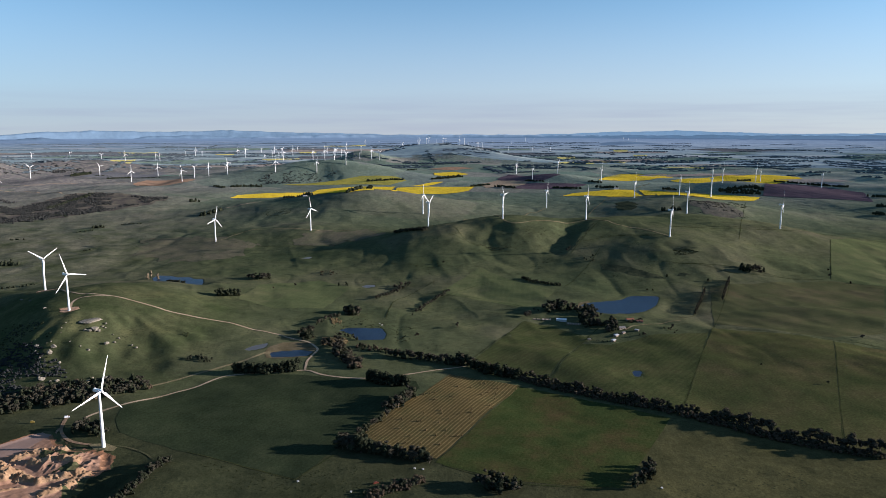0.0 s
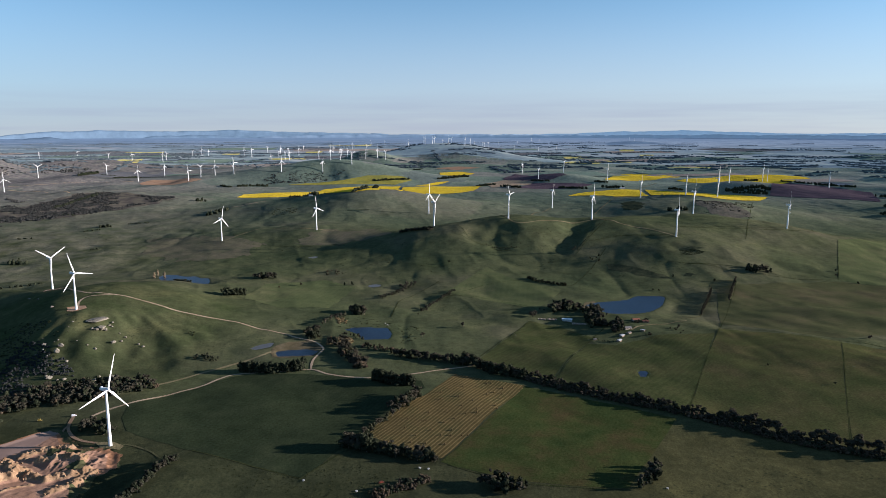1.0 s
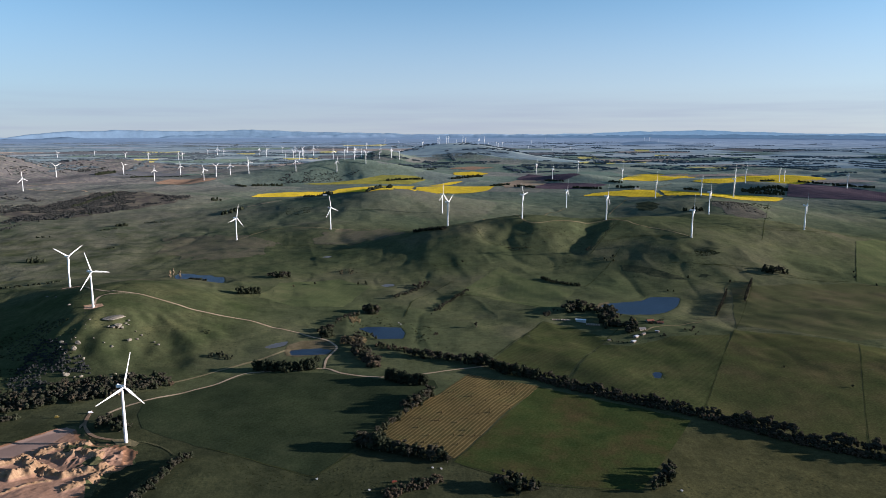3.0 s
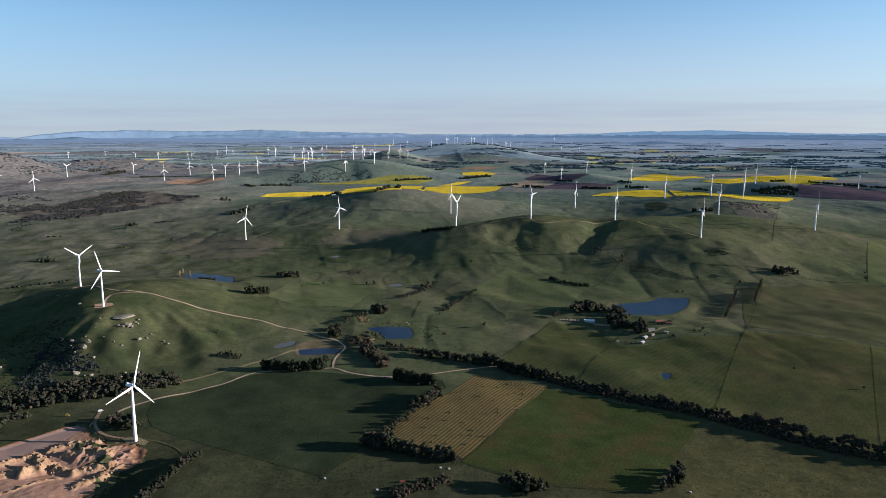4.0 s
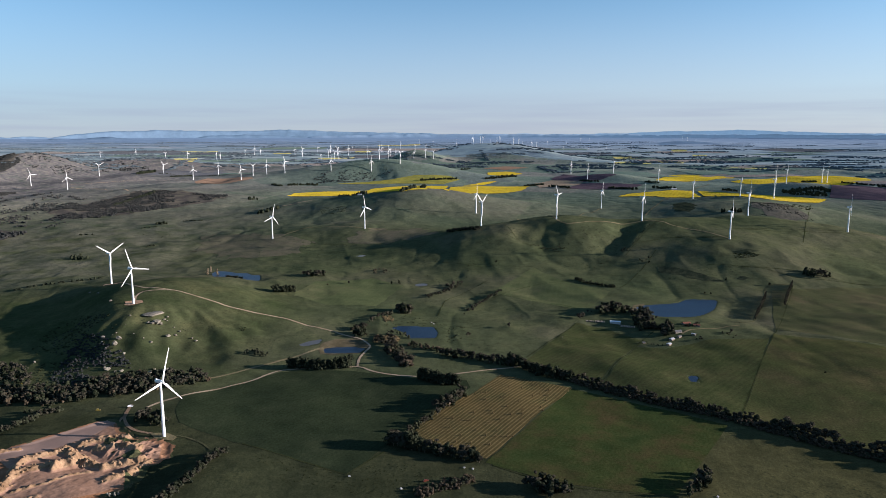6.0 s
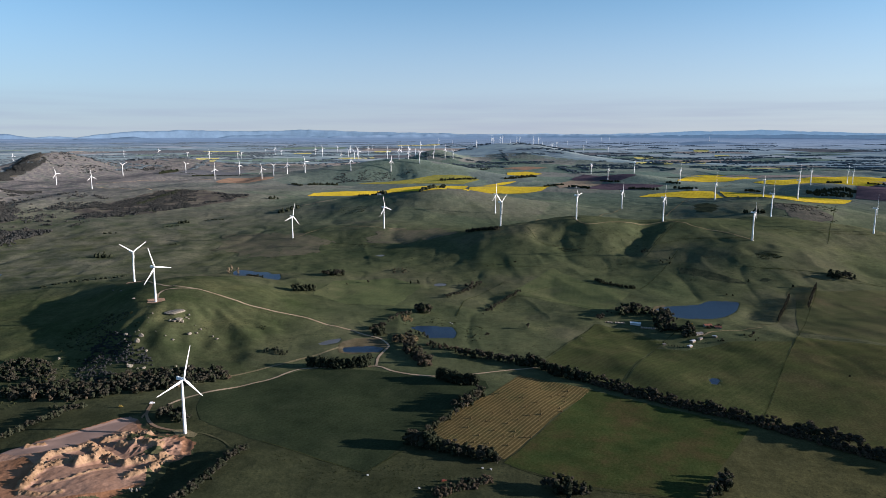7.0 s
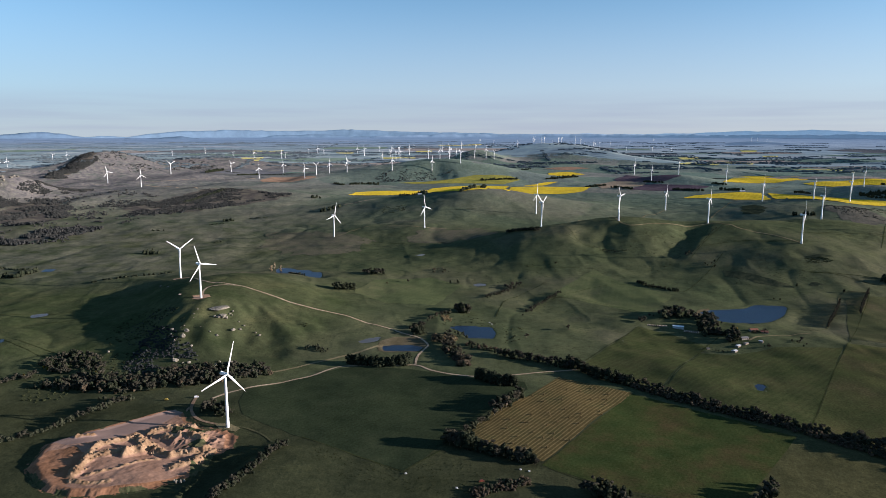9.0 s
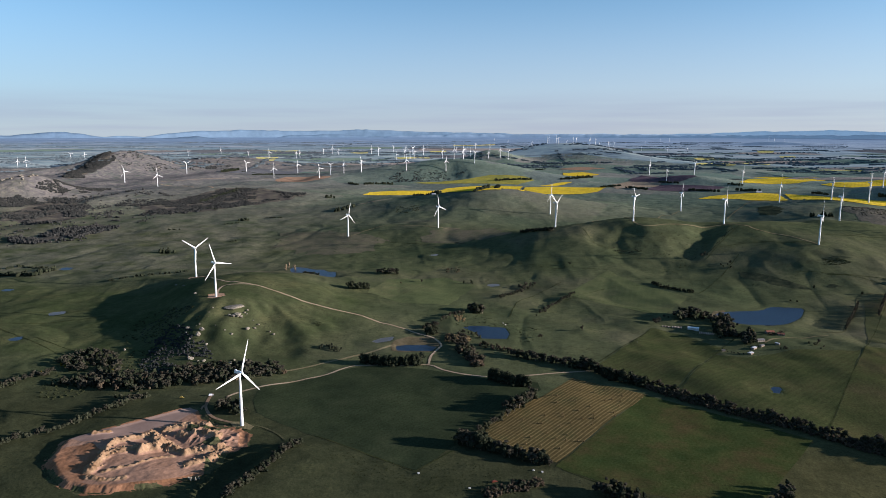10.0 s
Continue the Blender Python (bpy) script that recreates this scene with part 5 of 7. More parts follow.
# the long belt
row([C, G, C], [(27.4, 1054.5), (56.4, 1014.7), (96.4, 985.4), (110.4, 976.8)], 5, 15, "long tree belt", 2, 2, 7)
BELT = [(107.7, 974.1), (170.3, 931.9), (225.4, 897.8), (288.6, 856.7), (332.7, 819.3), (374.4, 787.0), (424.2, 753.4), (487.6, 722.5)]
row([W, S, W], BELT, 2.8, 6.0, "long tree belt", 1.5)
row([W, S, G, W], [(x + 2, y + 5) for x, y in BELT], 3.6, 8.0, "long tree belt", 1.8, 2, 4)
row([S, W, S], [(x + 4, y + 9) for x, y in BELT], 3.0, 7.0, "long tree belt", 1.5)
row([G, C, G, G], [(x + 5, y + 11) for x, y in BELT[:6]], 6.5, 12, "long tree belt", 2.5)
row([G], [(x + 6, y + 14) for x, y in BELT[4:]], 8.5, 16.5, "long tree belt", 3.5)
row([G, C, G], [(-88.8, 1074.6), (-44.9, 1063.6), (-0.2, 1050.0), (25.9, 1036.5)], 6, 12, "creek trees", 2, 2, 6)
row([W, S], [(-141.0, 1114.8), (-107.0, 1103.7), (-82.4, 1085.9)], 6, 8, "creek trees", 3, 2, 7)
grove([W, S, G], [(-201.3, 1135.6), (-183.5, 1145.0), (-147.1, 1088.8), (-119.6, 1025.4), (-136.4, 1007.3), (-161.7, 1050.4)], 64, 13, "creek willows")
row([W], [(-206.2, 1152.8), (-188.4, 1145.4), (-173.9, 1132.6)], 6, 7, "creek willows", 2)
grove([S, G, C], [(-261.0, 1179.8), (-254.2, 1205.7), (-233.8, 1217.2), (-220.1, 1175.1), (-238.0, 1149.8)], 22, 11, "trees by the dam")
row([S, G], [(-230.8, 1235.0), (-222.8, 1261.8), (-204.7, 1282.1), (-194.5, 1301.4)], 6, 9, "pond side trees", 2)
grove([C, G], [(-196.3, 1313.6), (-175.9, 1309.4), (-158.6, 1311.6), (-166.4, 1339.4), (-187.6, 1330.8)], 24, 17, "pond side trees")
row([S, G], [(-179.9, 1172.9), (-157.3, 1167.1), (-145.5, 1151.2)], 7, 7, "pond side shrubs", 2)
row([C], [(-464.2, 1411.2), (-443.1, 1414.3), (-422.1, 1426.4)], 6, 15, "cypress clump", 3, 2, 8)
row([C, G], [(-464.7, 1622.1), (-434.3, 1617.6), (-410.2, 1639.1)], 8, 14, "cypress clump", 4, 2, 9)
row([C, G], [(-622.0, 1550.0), (-598.0, 1541.0), (-578.0, 1539.0)], 4, 10, "dam side trees", 2, 2, 5)
for x, y, in ((-691.1, 1607.9), (-696.5, 1639.7), (-673.4, 1619.7)):
    tree("bare", x, y, 17, "bare dam side trees", "pale bare poplar beside a farm dam")
row([S, G], [(-141.8, 1440.5), (-117.4, 1510.9), (-81.6, 1595.2)], 3.6, 8, "creek line shrubs", 2)
row([G], [(-108.1, 1559.0), (-82.0, 1603.5)], 7, 12, "creek line shrubs", 4)
row([S, G], [(-55.3, 1359.3), (-28.7, 1441.0), (13.9, 1531.7)], 3.6, 8, "creek line shrubs", 2)
row([P], [(575.2, 1504.2), (543.2, 1438.9), (503.8, 1360.6)], 2.6, 11, "poplar rows", 0.6)
row([P], [(662.7, 1590.0), (628.3, 1522.0), (588.4, 1439.0)], 3, 12, "poplar rows", 0.6)
grove([C, G], [(708.7, 1652.2), (724.5, 1671.2), (769.2, 1669.1), (779.5, 1651.8), (747.2, 1634.1)], 24, 13, "hillside clump")
row([C, S], [(189.3, 1632.8), (211.9, 1598.9), (241.8, 1579.0), (269.9, 1567.3)], 3.2, 7, "hillside windbreak", 2, 2, 4)
row([C, C, G], [(-142.0, 2027.6), (-113.5, 2020.3), (-80.0, 2005.4), (-46.9, 1980.4)], 4, 8.5, "hilltop windbreak", 2.5, 3, 6)
row([S, G], [(100.9, 1872.3), (138.5, 1862.2), (183.5, 1854.3)], 5, 5, "gully scrub", 4)
row([S], [(338.3, 1826.8), (376.0, 1897.0), (413.7, 1972.3), (436.5, 2009.7)], 6, 3.2, "gully scrub", 1.2)
row([G, S], [(326.3, 1822.8), (336.0, 1846.0)], 5, 8, "gully trees", 2)
row([S], [(364.1, 1771.6), (380.3, 1744.6), (378.5, 1792.8)], 12, 8, "gully trees", 4)
for x, y, tall, kind in ((*(-240.3, 1584.1), 8, C), (*(-223.1, 1582.0), 10, C), (*(-337.4, 1561.2), 9, G), (*(26.8, 1238.8), 10, G), (*(1.4, 1762.7), 9, S), (*(613.4, 1588.1), 8, S), (*(952.4, 1602.9), 9, S),
                         (*(723.7, 1166.4), 9, W), (*(-45.1, 1174.6), 9, G), (*(-59.8, 1332.3), 5, S), (*(540.3, 939.4), 6, S), (*(484.1, 1023.0), 4, S), (*(-380.2, 1535.9), 6, W), (*(528.2, 1621.1), 8, C), (*(456.9, 1533.3), 6, S), (*(468.3, 1529.2), 6, S),
                         (*(952.8, 1700.3), 8, S), (*(931.8, 1658.0), 8, G), (*(417.2, 1233.2), 8, G), (*(405.1, 1218.1), 7, S), (*(-1169.8, 1867.3), 11, C), (*(-1179.8, 1858.6), 10, C)):
    tree(kind, x, y, tall)
# bottom of the valley
row([W, S, W, W], [(-75.7, 638.5), (-58.4, 651.1), (-36.5, 666.4), (-19.4, 674.8)], 4, 7, "russet shrubs", 1.5, 3, 5)
grove([C, G], [(25.2, 667.9), (36.0, 677.8), (50.1, 670.9), (80.3, 658.5), (76.1, 645.3), (46.2, 653.6)], 20, 12, "trees at the crop's edge")
grove([G, C], [(218.2, 702.9), (233.5, 715.1), (229.2, 698.7), (215.6, 668.0), (198.4, 652.1), (187.3, 651.4)], 16, 13, "trees at the field corner")
row([S, G, C], [(-297.3, 711.8), (-303.5, 686.2), (-306.8, 655.9), (-311.9, 625.8), (-315.0, 600.6), (-321.6, 578.0)], 3.4, 8.0, "quarry hedge", 1.6, 2, 4)
row([S, G, S], [(-650.0, 630.0), (-626.9, 679.0), (-614.4, 691.4), (-603.3, 711.0), (-592.8, 738.1), (-577.8, 772.6), (-568.5, 788.9), (-555.1, 813.1)], 4.2, 10.5, "western hedge", 1.2)
grove([G, G, S, W, C], [(-719.1, 831.5), (-694.3, 860.1), (-681.0, 879.4), (-646.7, 890.1), (-598.9, 880.3), (-554.6, 911.9), (-503.7, 936.0), (-421.8, 955.1), (-406.2, 929.0), (-453.3, 888.6), (-520.0, 856.2), (-562.5, 840.5), (-584.2, 828.1), (-633.3, 832.5), (-680.0, 835.6)], 520, 11, "wood at the hill's foot")
grove([G, C, G, C, G, G, S], [(-771.6, 907.8), (-782.8, 961.7), (-774.8, 991.8), (-738.0, 977.0), (-681.4, 940.0), (-653.0, 900.5), (-700.1, 892.4), (-727.3, 878.6)], 105, 11, "creek grove")
row([S, G, G, C, G, S, G], [(-790.3, 780.0), (-776.4, 805.6), (-772.5, 842.6), (-757.1, 863.1), (-749.8, 877.2)], 4.5, 9, "creek grove", 2, 2, 6)
row([S, W], [(-600.0, 803.0), (-578.2, 806.0), (-554.0, 815.3)], 4, 6, "creek grove", 2)
for x, y in ((-758.0, 905.0), (-748.0, 901.0), (-764.0, 868.0), (-715.0, 905.0), (-684.0, 884.0), (-677.0, 886.0), (-661.0, 890.0), (-656.0, 889.0)):
    tree(Y, x, y, 7.5, "creek wattles", "golden flowering wattle at the wood's edge")
row([G, C], [(-439.2, 787.8), (-432.3, 804.8), (-404.2, 784.6)], 5, 11, "trees behind the turbine", 3, 2, 6)
row([S], [(-389.3, 1043.8), (-385.4, 1063.3), (-360.8, 1042.1)], 5, 7, "hillside scrub", 3, 2, 6)
# farm trees
grove([C, G, G], [(198.2, 1362.4), (213.1, 1390.8), (259.2, 1384.0), (258.1, 1353.7), (204.6, 1336.7)], 46, 14, "farmyard trees")
grove([C, G, G], [(270.7, 1352.8), (300.8, 1372.5), (296.9, 1311.7), (284.9, 1249.5), (262.5, 1243.8), (255.6, 1289.5)], 66, 14, "farmyard trees")
grove([C, G], [(304.1, 1262.5), (325.5, 1272.8), (309.8, 1212.4), (293.6, 1205.7)], 26, 13, "farmyard trees")
row([C, G], [(262.0, 1352.0), (268.0, 1340.0)], 5, 13, "farmyard trees", 2)
row([G, S], [(262.0, 1262.0), (285.0, 1258.0), (300.0, 1250.0)], 5, 10, "farmyard trees", 3, 2, 6)
row([G], [(159.5, 1308.8), (166.7, 1325.4)], 4, 10, "farmyard trees", 2)
row([G, S], [(176.0, 1345.0), (190.0, 1350.0)], 6, 7, "farmyard trees", 2)
row([Y], [(322.0, 1284.7), (328.9, 1279.7)], 4, 10, "farmyard trees", 1.5)
grove([S, G, W], [(340.2, 1270.2), (362.7, 1300.3), (378.6, 1283.0), (366.0, 1262.7), (347.7, 1265.6)], 16, 6, "farmyard garden")
tree(G, 350.9, 1183.8, 8, "farmyard garden")
row([S], [(344.0, 1190.0), (356.0, 1187.0)], 4, 5, "farmyard garden", 2)
row([S], [(252.0, 1186.0), (262.0, 1172.0), (280.0, 1152.0)], 5, 4, "farmyard garden", 2)
row([S, G], [(395.0, 1232.0), (412.0, 1222.0), (416.0, 1190.0)], 9, 5, "farmyard garden", 3)
grove([W, S], [(-313.6, 1717.8), (-302.0, 1758.7), (-268.1, 1754.0), (-258.5, 1708.6), (-282.6, 1683.6)], 18, 6, "brown gully scrub")


BLOBS = {"gum": 8, "cypress": 6, "poplar": 5, "shrub": 6, "wattle": 6, "willow": 6, "bare": 5}


def join_trees(name, label, mat_of, pick):
    """The trees of far groves as one crown mesh."""
    verts, faces, k = [], [], 0
    for kind, at, size in JOINED:
        if kind not in pick:
            continue
        me = GROWTH.choice(KINDS[kind])[0]
        co = np.empty(len(me.vertices) * 3, np.float32)
        me.vertices.foreach_get("co", co)
        co = co.reshape(-1, 3) * size
        t = GROWTH.uniform(0, 6.28)
        co[:, :2] = (co[:, :2] * GROWTH.uniform(0.9, 1.25)) @ np.array([[math.cos(t), -math.sin(t)], [math.sin(t), math.cos(t)]])
        verts.append(co + np.array(at))
        leaves = len(me.polygons) - 24 * BLOBS[kind]
        faces += [tuple(v + k for v in p.vertices) for q, p in enumerate(me.polygons) if q >= leaves or q % 9 < 4]
        k += len(co)
    return tagged(mesh_object(name, np.concatenate(verts), faces, mat_of), label, "trees", kind="stuff")


join_trees("gum_grove", "dark olive gum trees in far groves", GUM, ("gum", "poplar"))
join_trees("cypress_grove", "dense dark cypress clumps on far hills", CYPRESS, ("cypress",))
join_trees("shrub_grove", "dark scrub in the woods below the hill", GORSE, ("shrub",))
join_trees("willow_grove", "brown bare willows along far creeks", WILLOW, ("willow",))


def far_trees(name, label, clumps, seed, mat=None, lumps=3):
    """Woods and belts too far off to count, as many ragged leaf clumps."""
    rng = np.random.default_rng(seed)
    verts, faces = [], []
    pts = np.array([(c[0], c[1]) for c in clumps])
    gz = height(pts[:, 0], pts[:, 1])
    for (x, y, tall, wide), g in zip(clumps, gz):
        for k in range(lumps):
            r = wide * (0.35 + 0.3 * rng.random())
            cx, cy, cz = x + rng.normal() * wide * 0.3, y + rng.normal() * wide * 0.3, tall * (0.4 + 0.25 * rng.random())
            base = len(verts)
            n = 6
            spin = rng.random() * 6
            for e, f in ((-0.9, 0.7), (-0.1, 1.0), (0.6, 0.7)):
                for a in range(n):
                    j = 0.75 + 0.5 * rng.random()
                    t = spin + a * 6.2832 / n
                    verts.append((cx + math.cos(t) * r * f * j, cy + math.sin(t) * r * f * j, g - 0.5 + max(0.0, cz + e * tall * 0.42 * j)))
            verts.append((cx, cy, g + cz + tall * 0.45 * (0.8 + 0.4 * rng.random())))
            for q in range(2):
                for a in range(n):
                    b = (a + 1) % n
                    faces.append((base + q * n + a, base + q * n + b, base + q * n + n + b, base + q * n + n + a))
            for a in range(n):
                faces.append((base + 2 * n + a, base + 2 * n + (a + 1) % n, base + 3 * n))
    v = np.array(verts)
    a, b, c, _ = drawn_in(v[:, 0], v[:, 1], v[:, 2])
    ob = mesh_object(name, np.stack([a, b, c], 1), faces, mat or GORSE)
    return tagged(ob, label, "trees", kind="stuff")


def belt(points, gap, tall, wide=9.0, spread=4.0):
    out = []
    for x, y in dense(points, gap):
        out.append((x + GROWTH.gauss(0, spread), y + GROWTH.gauss(0, spread), tall * GROWTH.uniform(0.7, 1.3), wide * GROWTH.uniform(0.7, 1.3)))
    return out


def scatter(outline, count, tall, wide):
    xs, ys = [p[0] for p in outline], [p[1] for p in outline]
    rng = np.random.default_rng(int(abs(xs[0])) + count)
    x, y = rng.uniform(min(xs), max(xs), count * 4), rng.uniform(min(ys), max(ys), count * 4)
    keep = (inside_depth(outline, x, y) + 45 * swell(x, y, 120, 79) > 0) & (swell(x, y, 90, 77) + 0.7 * swell(x, y, 35, 78) > -0.15)
    return [(a, b, tall * rng.uniform(0.6, 1.3), wide * rng.uniform(0.6, 1.3)) for a, b in list(zip(x[keep], y[keep]))[:count]]


mid = []
for pts, tall in (
    ([(-724, 3214), (-692, 3247)], 12), ([(-672, 3250), (-545.2, 2861.4)], 12), ([(-377.3, 2769.0), (-339.1, 2824.5), (-399, 3875)], 13), ([(-1147, 3808), (-1082, 3907), (-1018, 3927)], 12), ([(-1247, 3832), (-1176, 3783)], 10),
    ([(-926.7, 2663.0), (-906.4, 2714.1), (-872.2, 2746.2)], 13), ([(-1091, 3019), (-1068, 3043)], 14), ([(796.7, 2535.5), (858.1, 2522.7)], 14), ([(1360, 3436), (1442, 3469), (1537, 3494), (1559, 3429)], 16), ([(1374, 3402), (1508, 3332)], 13),
    ([(1125, 3572), (1173, 3532)], 12), ([(159, 3881), (262, 4013)], 11), ([(296, 3823), (376, 3706)], 12), ([(590, 3736), (716, 3685)], 12), ([(848, 4040), (903, 4036)], 12), ([(816, 3736), (919, 3729)], 13),
    ([(-64, 4223), (21, 4308), (112, 4480)], 14), ([(1408, 3452), (1520, 3390)], 12), ([(2025, 3318), (2071, 3272)], 12), ([(1797, 2900), (1839, 2898)], 14), ([(1668, 2704), (1709, 2689)], 13), ([(-437, 4053), (-342, 4090), (-230, 4146)], 12),
    ([(-1532.7, 2537.3), (-1523, 2669), (-1417.5, 2632.0)], 6), ([(-1164.8, 2519.1), (-1090.5, 2513.7)], 6), ([(-1208.0, 2419.2), (-1190.0, 2431.1)], 9), ([(-1228.0, 2342.2), (-1200.0, 2363.1)], 7), ([(-1361.0, 2184.3), (-1335.0, 2200.4)], 7), ([(-1058.9, 2042.3), (-1048.3, 2054.9)], 6),
    ([(-1561, 2758), (-1568, 3062), (-1575, 3128)], 9), ([(1986, 4214), (2114, 4098)], 10), ([(2068, 3977), (2164, 3763)], 12), ([(-277, 5398), (-216, 5505)], 9), ([(484, 4118), (575, 4063)], 10), ([(1791, 4275), (1870, 4258)], 12),
    ([(-2090, 4378), (-2032, 4564)], 9), ([(-2314, 4654), (-1835, 4530)], 7), ([(-2413, 4558), (-2442, 4874)], 16), ([(-577.0, 819.8), (-567.4, 818.1)], 5),
    ([(-1172.9, 1833.2), (-1140.4, 1839.0)], 12), ([(-1057.8, 1451.4), (-998.0, 1495.4), (-926.1, 1549.8)], 7), ([(-1419.5, 1510.4), (-1306.1, 1492.7), (-1318.7, 1576.4)], 9), ([(-1478.0, 1574.7), (-1453.9, 1625.3), (-1372.4, 1610.7)], 8),
):
    mid += belt(pts, 7, tall if tall > 8 else tall * 0.6, 9.0 if tall > 8 else 5.0)
far_trees("tree_clumps", "dark clumps and belts of trees among the paddocks", mid, 5, CYPRESS)
scrub = scatter([(-1790.8, 2678.9), (-1734.1, 2758.0), (-1698.7, 2880.7), (-1668.7, 3028.3), (-1641.0, 3141.3), (-1403.5, 2677.8), (-1479.7, 2587.4), (-1610.4, 2498.2), (-1713.5, 2560.9)], 1250, 6, 7)
scrub += scatter([(-1665.3, 3076.2), (-1582.1, 3199.5), (-1425.0, 3176.4), (-1202.4, 3047.3), (-1247.9, 2894.7), (-1339.8, 2753.6), (-1421.3, 2616.4)], 1050, 6, 7)
scrub += scatter([(-2482.2, 2897.3), (-2485.0, 3043.7), (-2560, 3420), (-2440.0, 3426.9), (-2271.3, 3105.6), (-2316.6, 2981.0), (-2404.0, 2938.8)], 900, 6, 7)
scrub += scatter([(-2532.4, 2740.6), (-2424.2, 2817.8), (-2302.2, 2884.0), (-2061.1, 2682.1), (-1841.7, 2390.3), (-1846.0, 2214.8), (-1983.4, 2237.6), (-2130.9, 2295.5)], 1700, 7, 7)
scrub += scatter([(-1734.1, 1950.1), (-1775.4, 2183.1), (-1654.7, 2264.0), (-1577.9, 2171.6), (-1609.9, 2000.6), (-1654.4, 1904.5)], 700, 8, 7)
scrub += scatter([(-1827.4, 1960.9), (-1789.9, 2014.4), (-1672.4, 1950.5), (-1654.4, 1904.5), (-1763.5, 1890.0)], 300, 8, 7)
scrub += scatter(WEST_WOOD, 2600, 10, 11)
scrub += scatter([(-1758.3, 2278.9), (-1613.5, 2371.5), (-1600, 2581), (-1752, 2876), (-2019, 2815)], 220, 5, 6)
scrub += scatter([(-3138, 4602), (-4041, 6575), (-2892, 5012), (-4151, 7085), (-5640, 8646)], 150, 7, 9)
scrub += scatter([(-3200, 4500), (-3250, 4750), (-2800, 5300), (-2500, 5000), (-2900, 4400)], 420, 6, 7)
scrub += scatter([(-1714.5, 1835.2), (-1565.9, 1996.1), (-1541.7, 2263.7), (-1539, 2603), (-1777, 2966), (-2245, 3133), (-2446, 2845), (-2570, 2783)], 620, 6, 6)
scrub += scatter([(-1096.0, 4173.3), (-1057.4, 4233.4), (-859.0, 4222.5), (-623.7, 4235.7), (-707.9, 4158.6), (-921.2, 4027.7), (-1039.5, 4089.9)], 420, 3, 6)
scrub += scatter([(908.8, 2600.3), (1047.2, 2740.8), (1060.4, 2566.1), (1077.2, 2445.5), (960.3, 2405.1), (928.0, 2468.0)], 260, 1.6, 3.5)
far_trees("hill_scrub", "dark scrub and low trees over the rough hills", scrub, 6, SCRUB, 2)


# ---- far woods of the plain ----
# leaf colours lightened and blued to carry the haze over the plain
HAZED_WOOD = leaf_material("hazed_wood_leaves", (0.050, 0.067, 0.084), (0.088, 0.108, 0.126))
plain = []
PL = random.Random(4)
for _ in range(520):
    bearing, far = radians(PL.uniform(-46, 36)), PL.uniform(5600, 9800) if PL.random() < 0.55 else PL.uniform(5200, 19000)
    x, y, long = far * math.sin(bearing), far * math.cos(bearing), PL.uniform(60, 560) * (far / 6000)
    tilt = radians(PL.choice((8, 12, 98, 14, 5)) + PL.uniform(-6, 6))
    for k in range(max(2, int(long / 22))):
        q = k * 22 - long / 2
        plain.append((x + q * math.cos(tilt) + PL.gauss(0, 9), y + q * math.sin(tilt) + PL.gauss(0, 9), PL.uniform(6, 14), PL.uniform(16, 32)))
far_trees("plain_woods", "dark tree belts and woodlots across the far plain", plain, 9, HAZED_WOOD, 2)

# ---- far turbines ----
for x, y, size, turn in (
    (-3443, 7123, 0.80, 60), (-3232, 7184, 0.95, 10), (-3019, 8622, 1.12, 0), (-2235, 8002, 1.25, 30), (-1778, 7052, 0.86, 12),
    (-1649, 7103, 1.05, 50), (-1348, 7324, 1.25, 5), (-672, 4367, 0.88, 20), (-624, 6175, 1.08, -8), (-554, 6174, 0.97, 60),
    (-2993, 7362, 0.89, 2), (-2967, 7404, 0.91, 25), (-3107, 8541, 0.80, 55), (-2939, 8627, 0.80, 14), (-2526, 8709, 1.09, 0),
    (-2475, 9641, 0.97, 33), (-1774, 7368, 0.99, 48), (-2152, 9035, 1.14, 5), (-1590, 7032, 1.16, 25), (-1962, 8610, 1.25, 60),
    (-1773, 8352, 1.25, 8), (-2220, 10803, 0.84, 40), (-730, 4359, 0.88, 3), (-1568, 9585, 1.12, 20), (-1258, 8291, 1.13, 53),
    (-901, 6280, 0.80, 28), (-1540, 11284, 1.25, 12), (-725, 6153, 0.80, 0), (-727, 6275, 0.80, 45), (-385, 6802, 0.80, 20),
    (-4453, 5035, 0.80, 0), (-4488, 5167, 0.80, 4), (-5187, 6598, 0.80, 50), (-5082, 6676, 0.80, 8), (-4406, 7566, 0.80, 33), (-4286, 8121, 0.80, 20),
    (-1808, 16438, 1.25, 0), (-1377, 15253, 0.96, 40), (-241, 6874, 0.80, 22), (-227, 6853, 0.80, 3), (-160, 6909, 0.80, 15), (-137, 6893, 0.80, 44),
    (-153, 17446, 1.00, 9), (0, 6892, 0.80, 26), (28, 6878, 0.80, 51), (157, 6890, 0.80, 4), (210, 6938, 0.80, 33), (507, 14131, 0.80, 17),
    (676, 14120, 1.05, 0), (647, 12964, 1.04, 29), (739, 13327, 1.07, 48), (1089, 15518, 0.89, 12), (1564, 16210, 0.93, 36), (1340, 10588, 0.80, 2),
    (1587, 10460, 0.80, 21), (2359, 20277, 1.16, 8), (2585, 20211, 1.04, 42), (1022, 11076, 0.80, 16), (4154, 16342, 1.03, 4), (4262, 16306, 1.02, 25), (4411, 16135, 0.83, 50),
):
    turbine(x, y, size, turn, "tiny white wind turbine near the horizon")

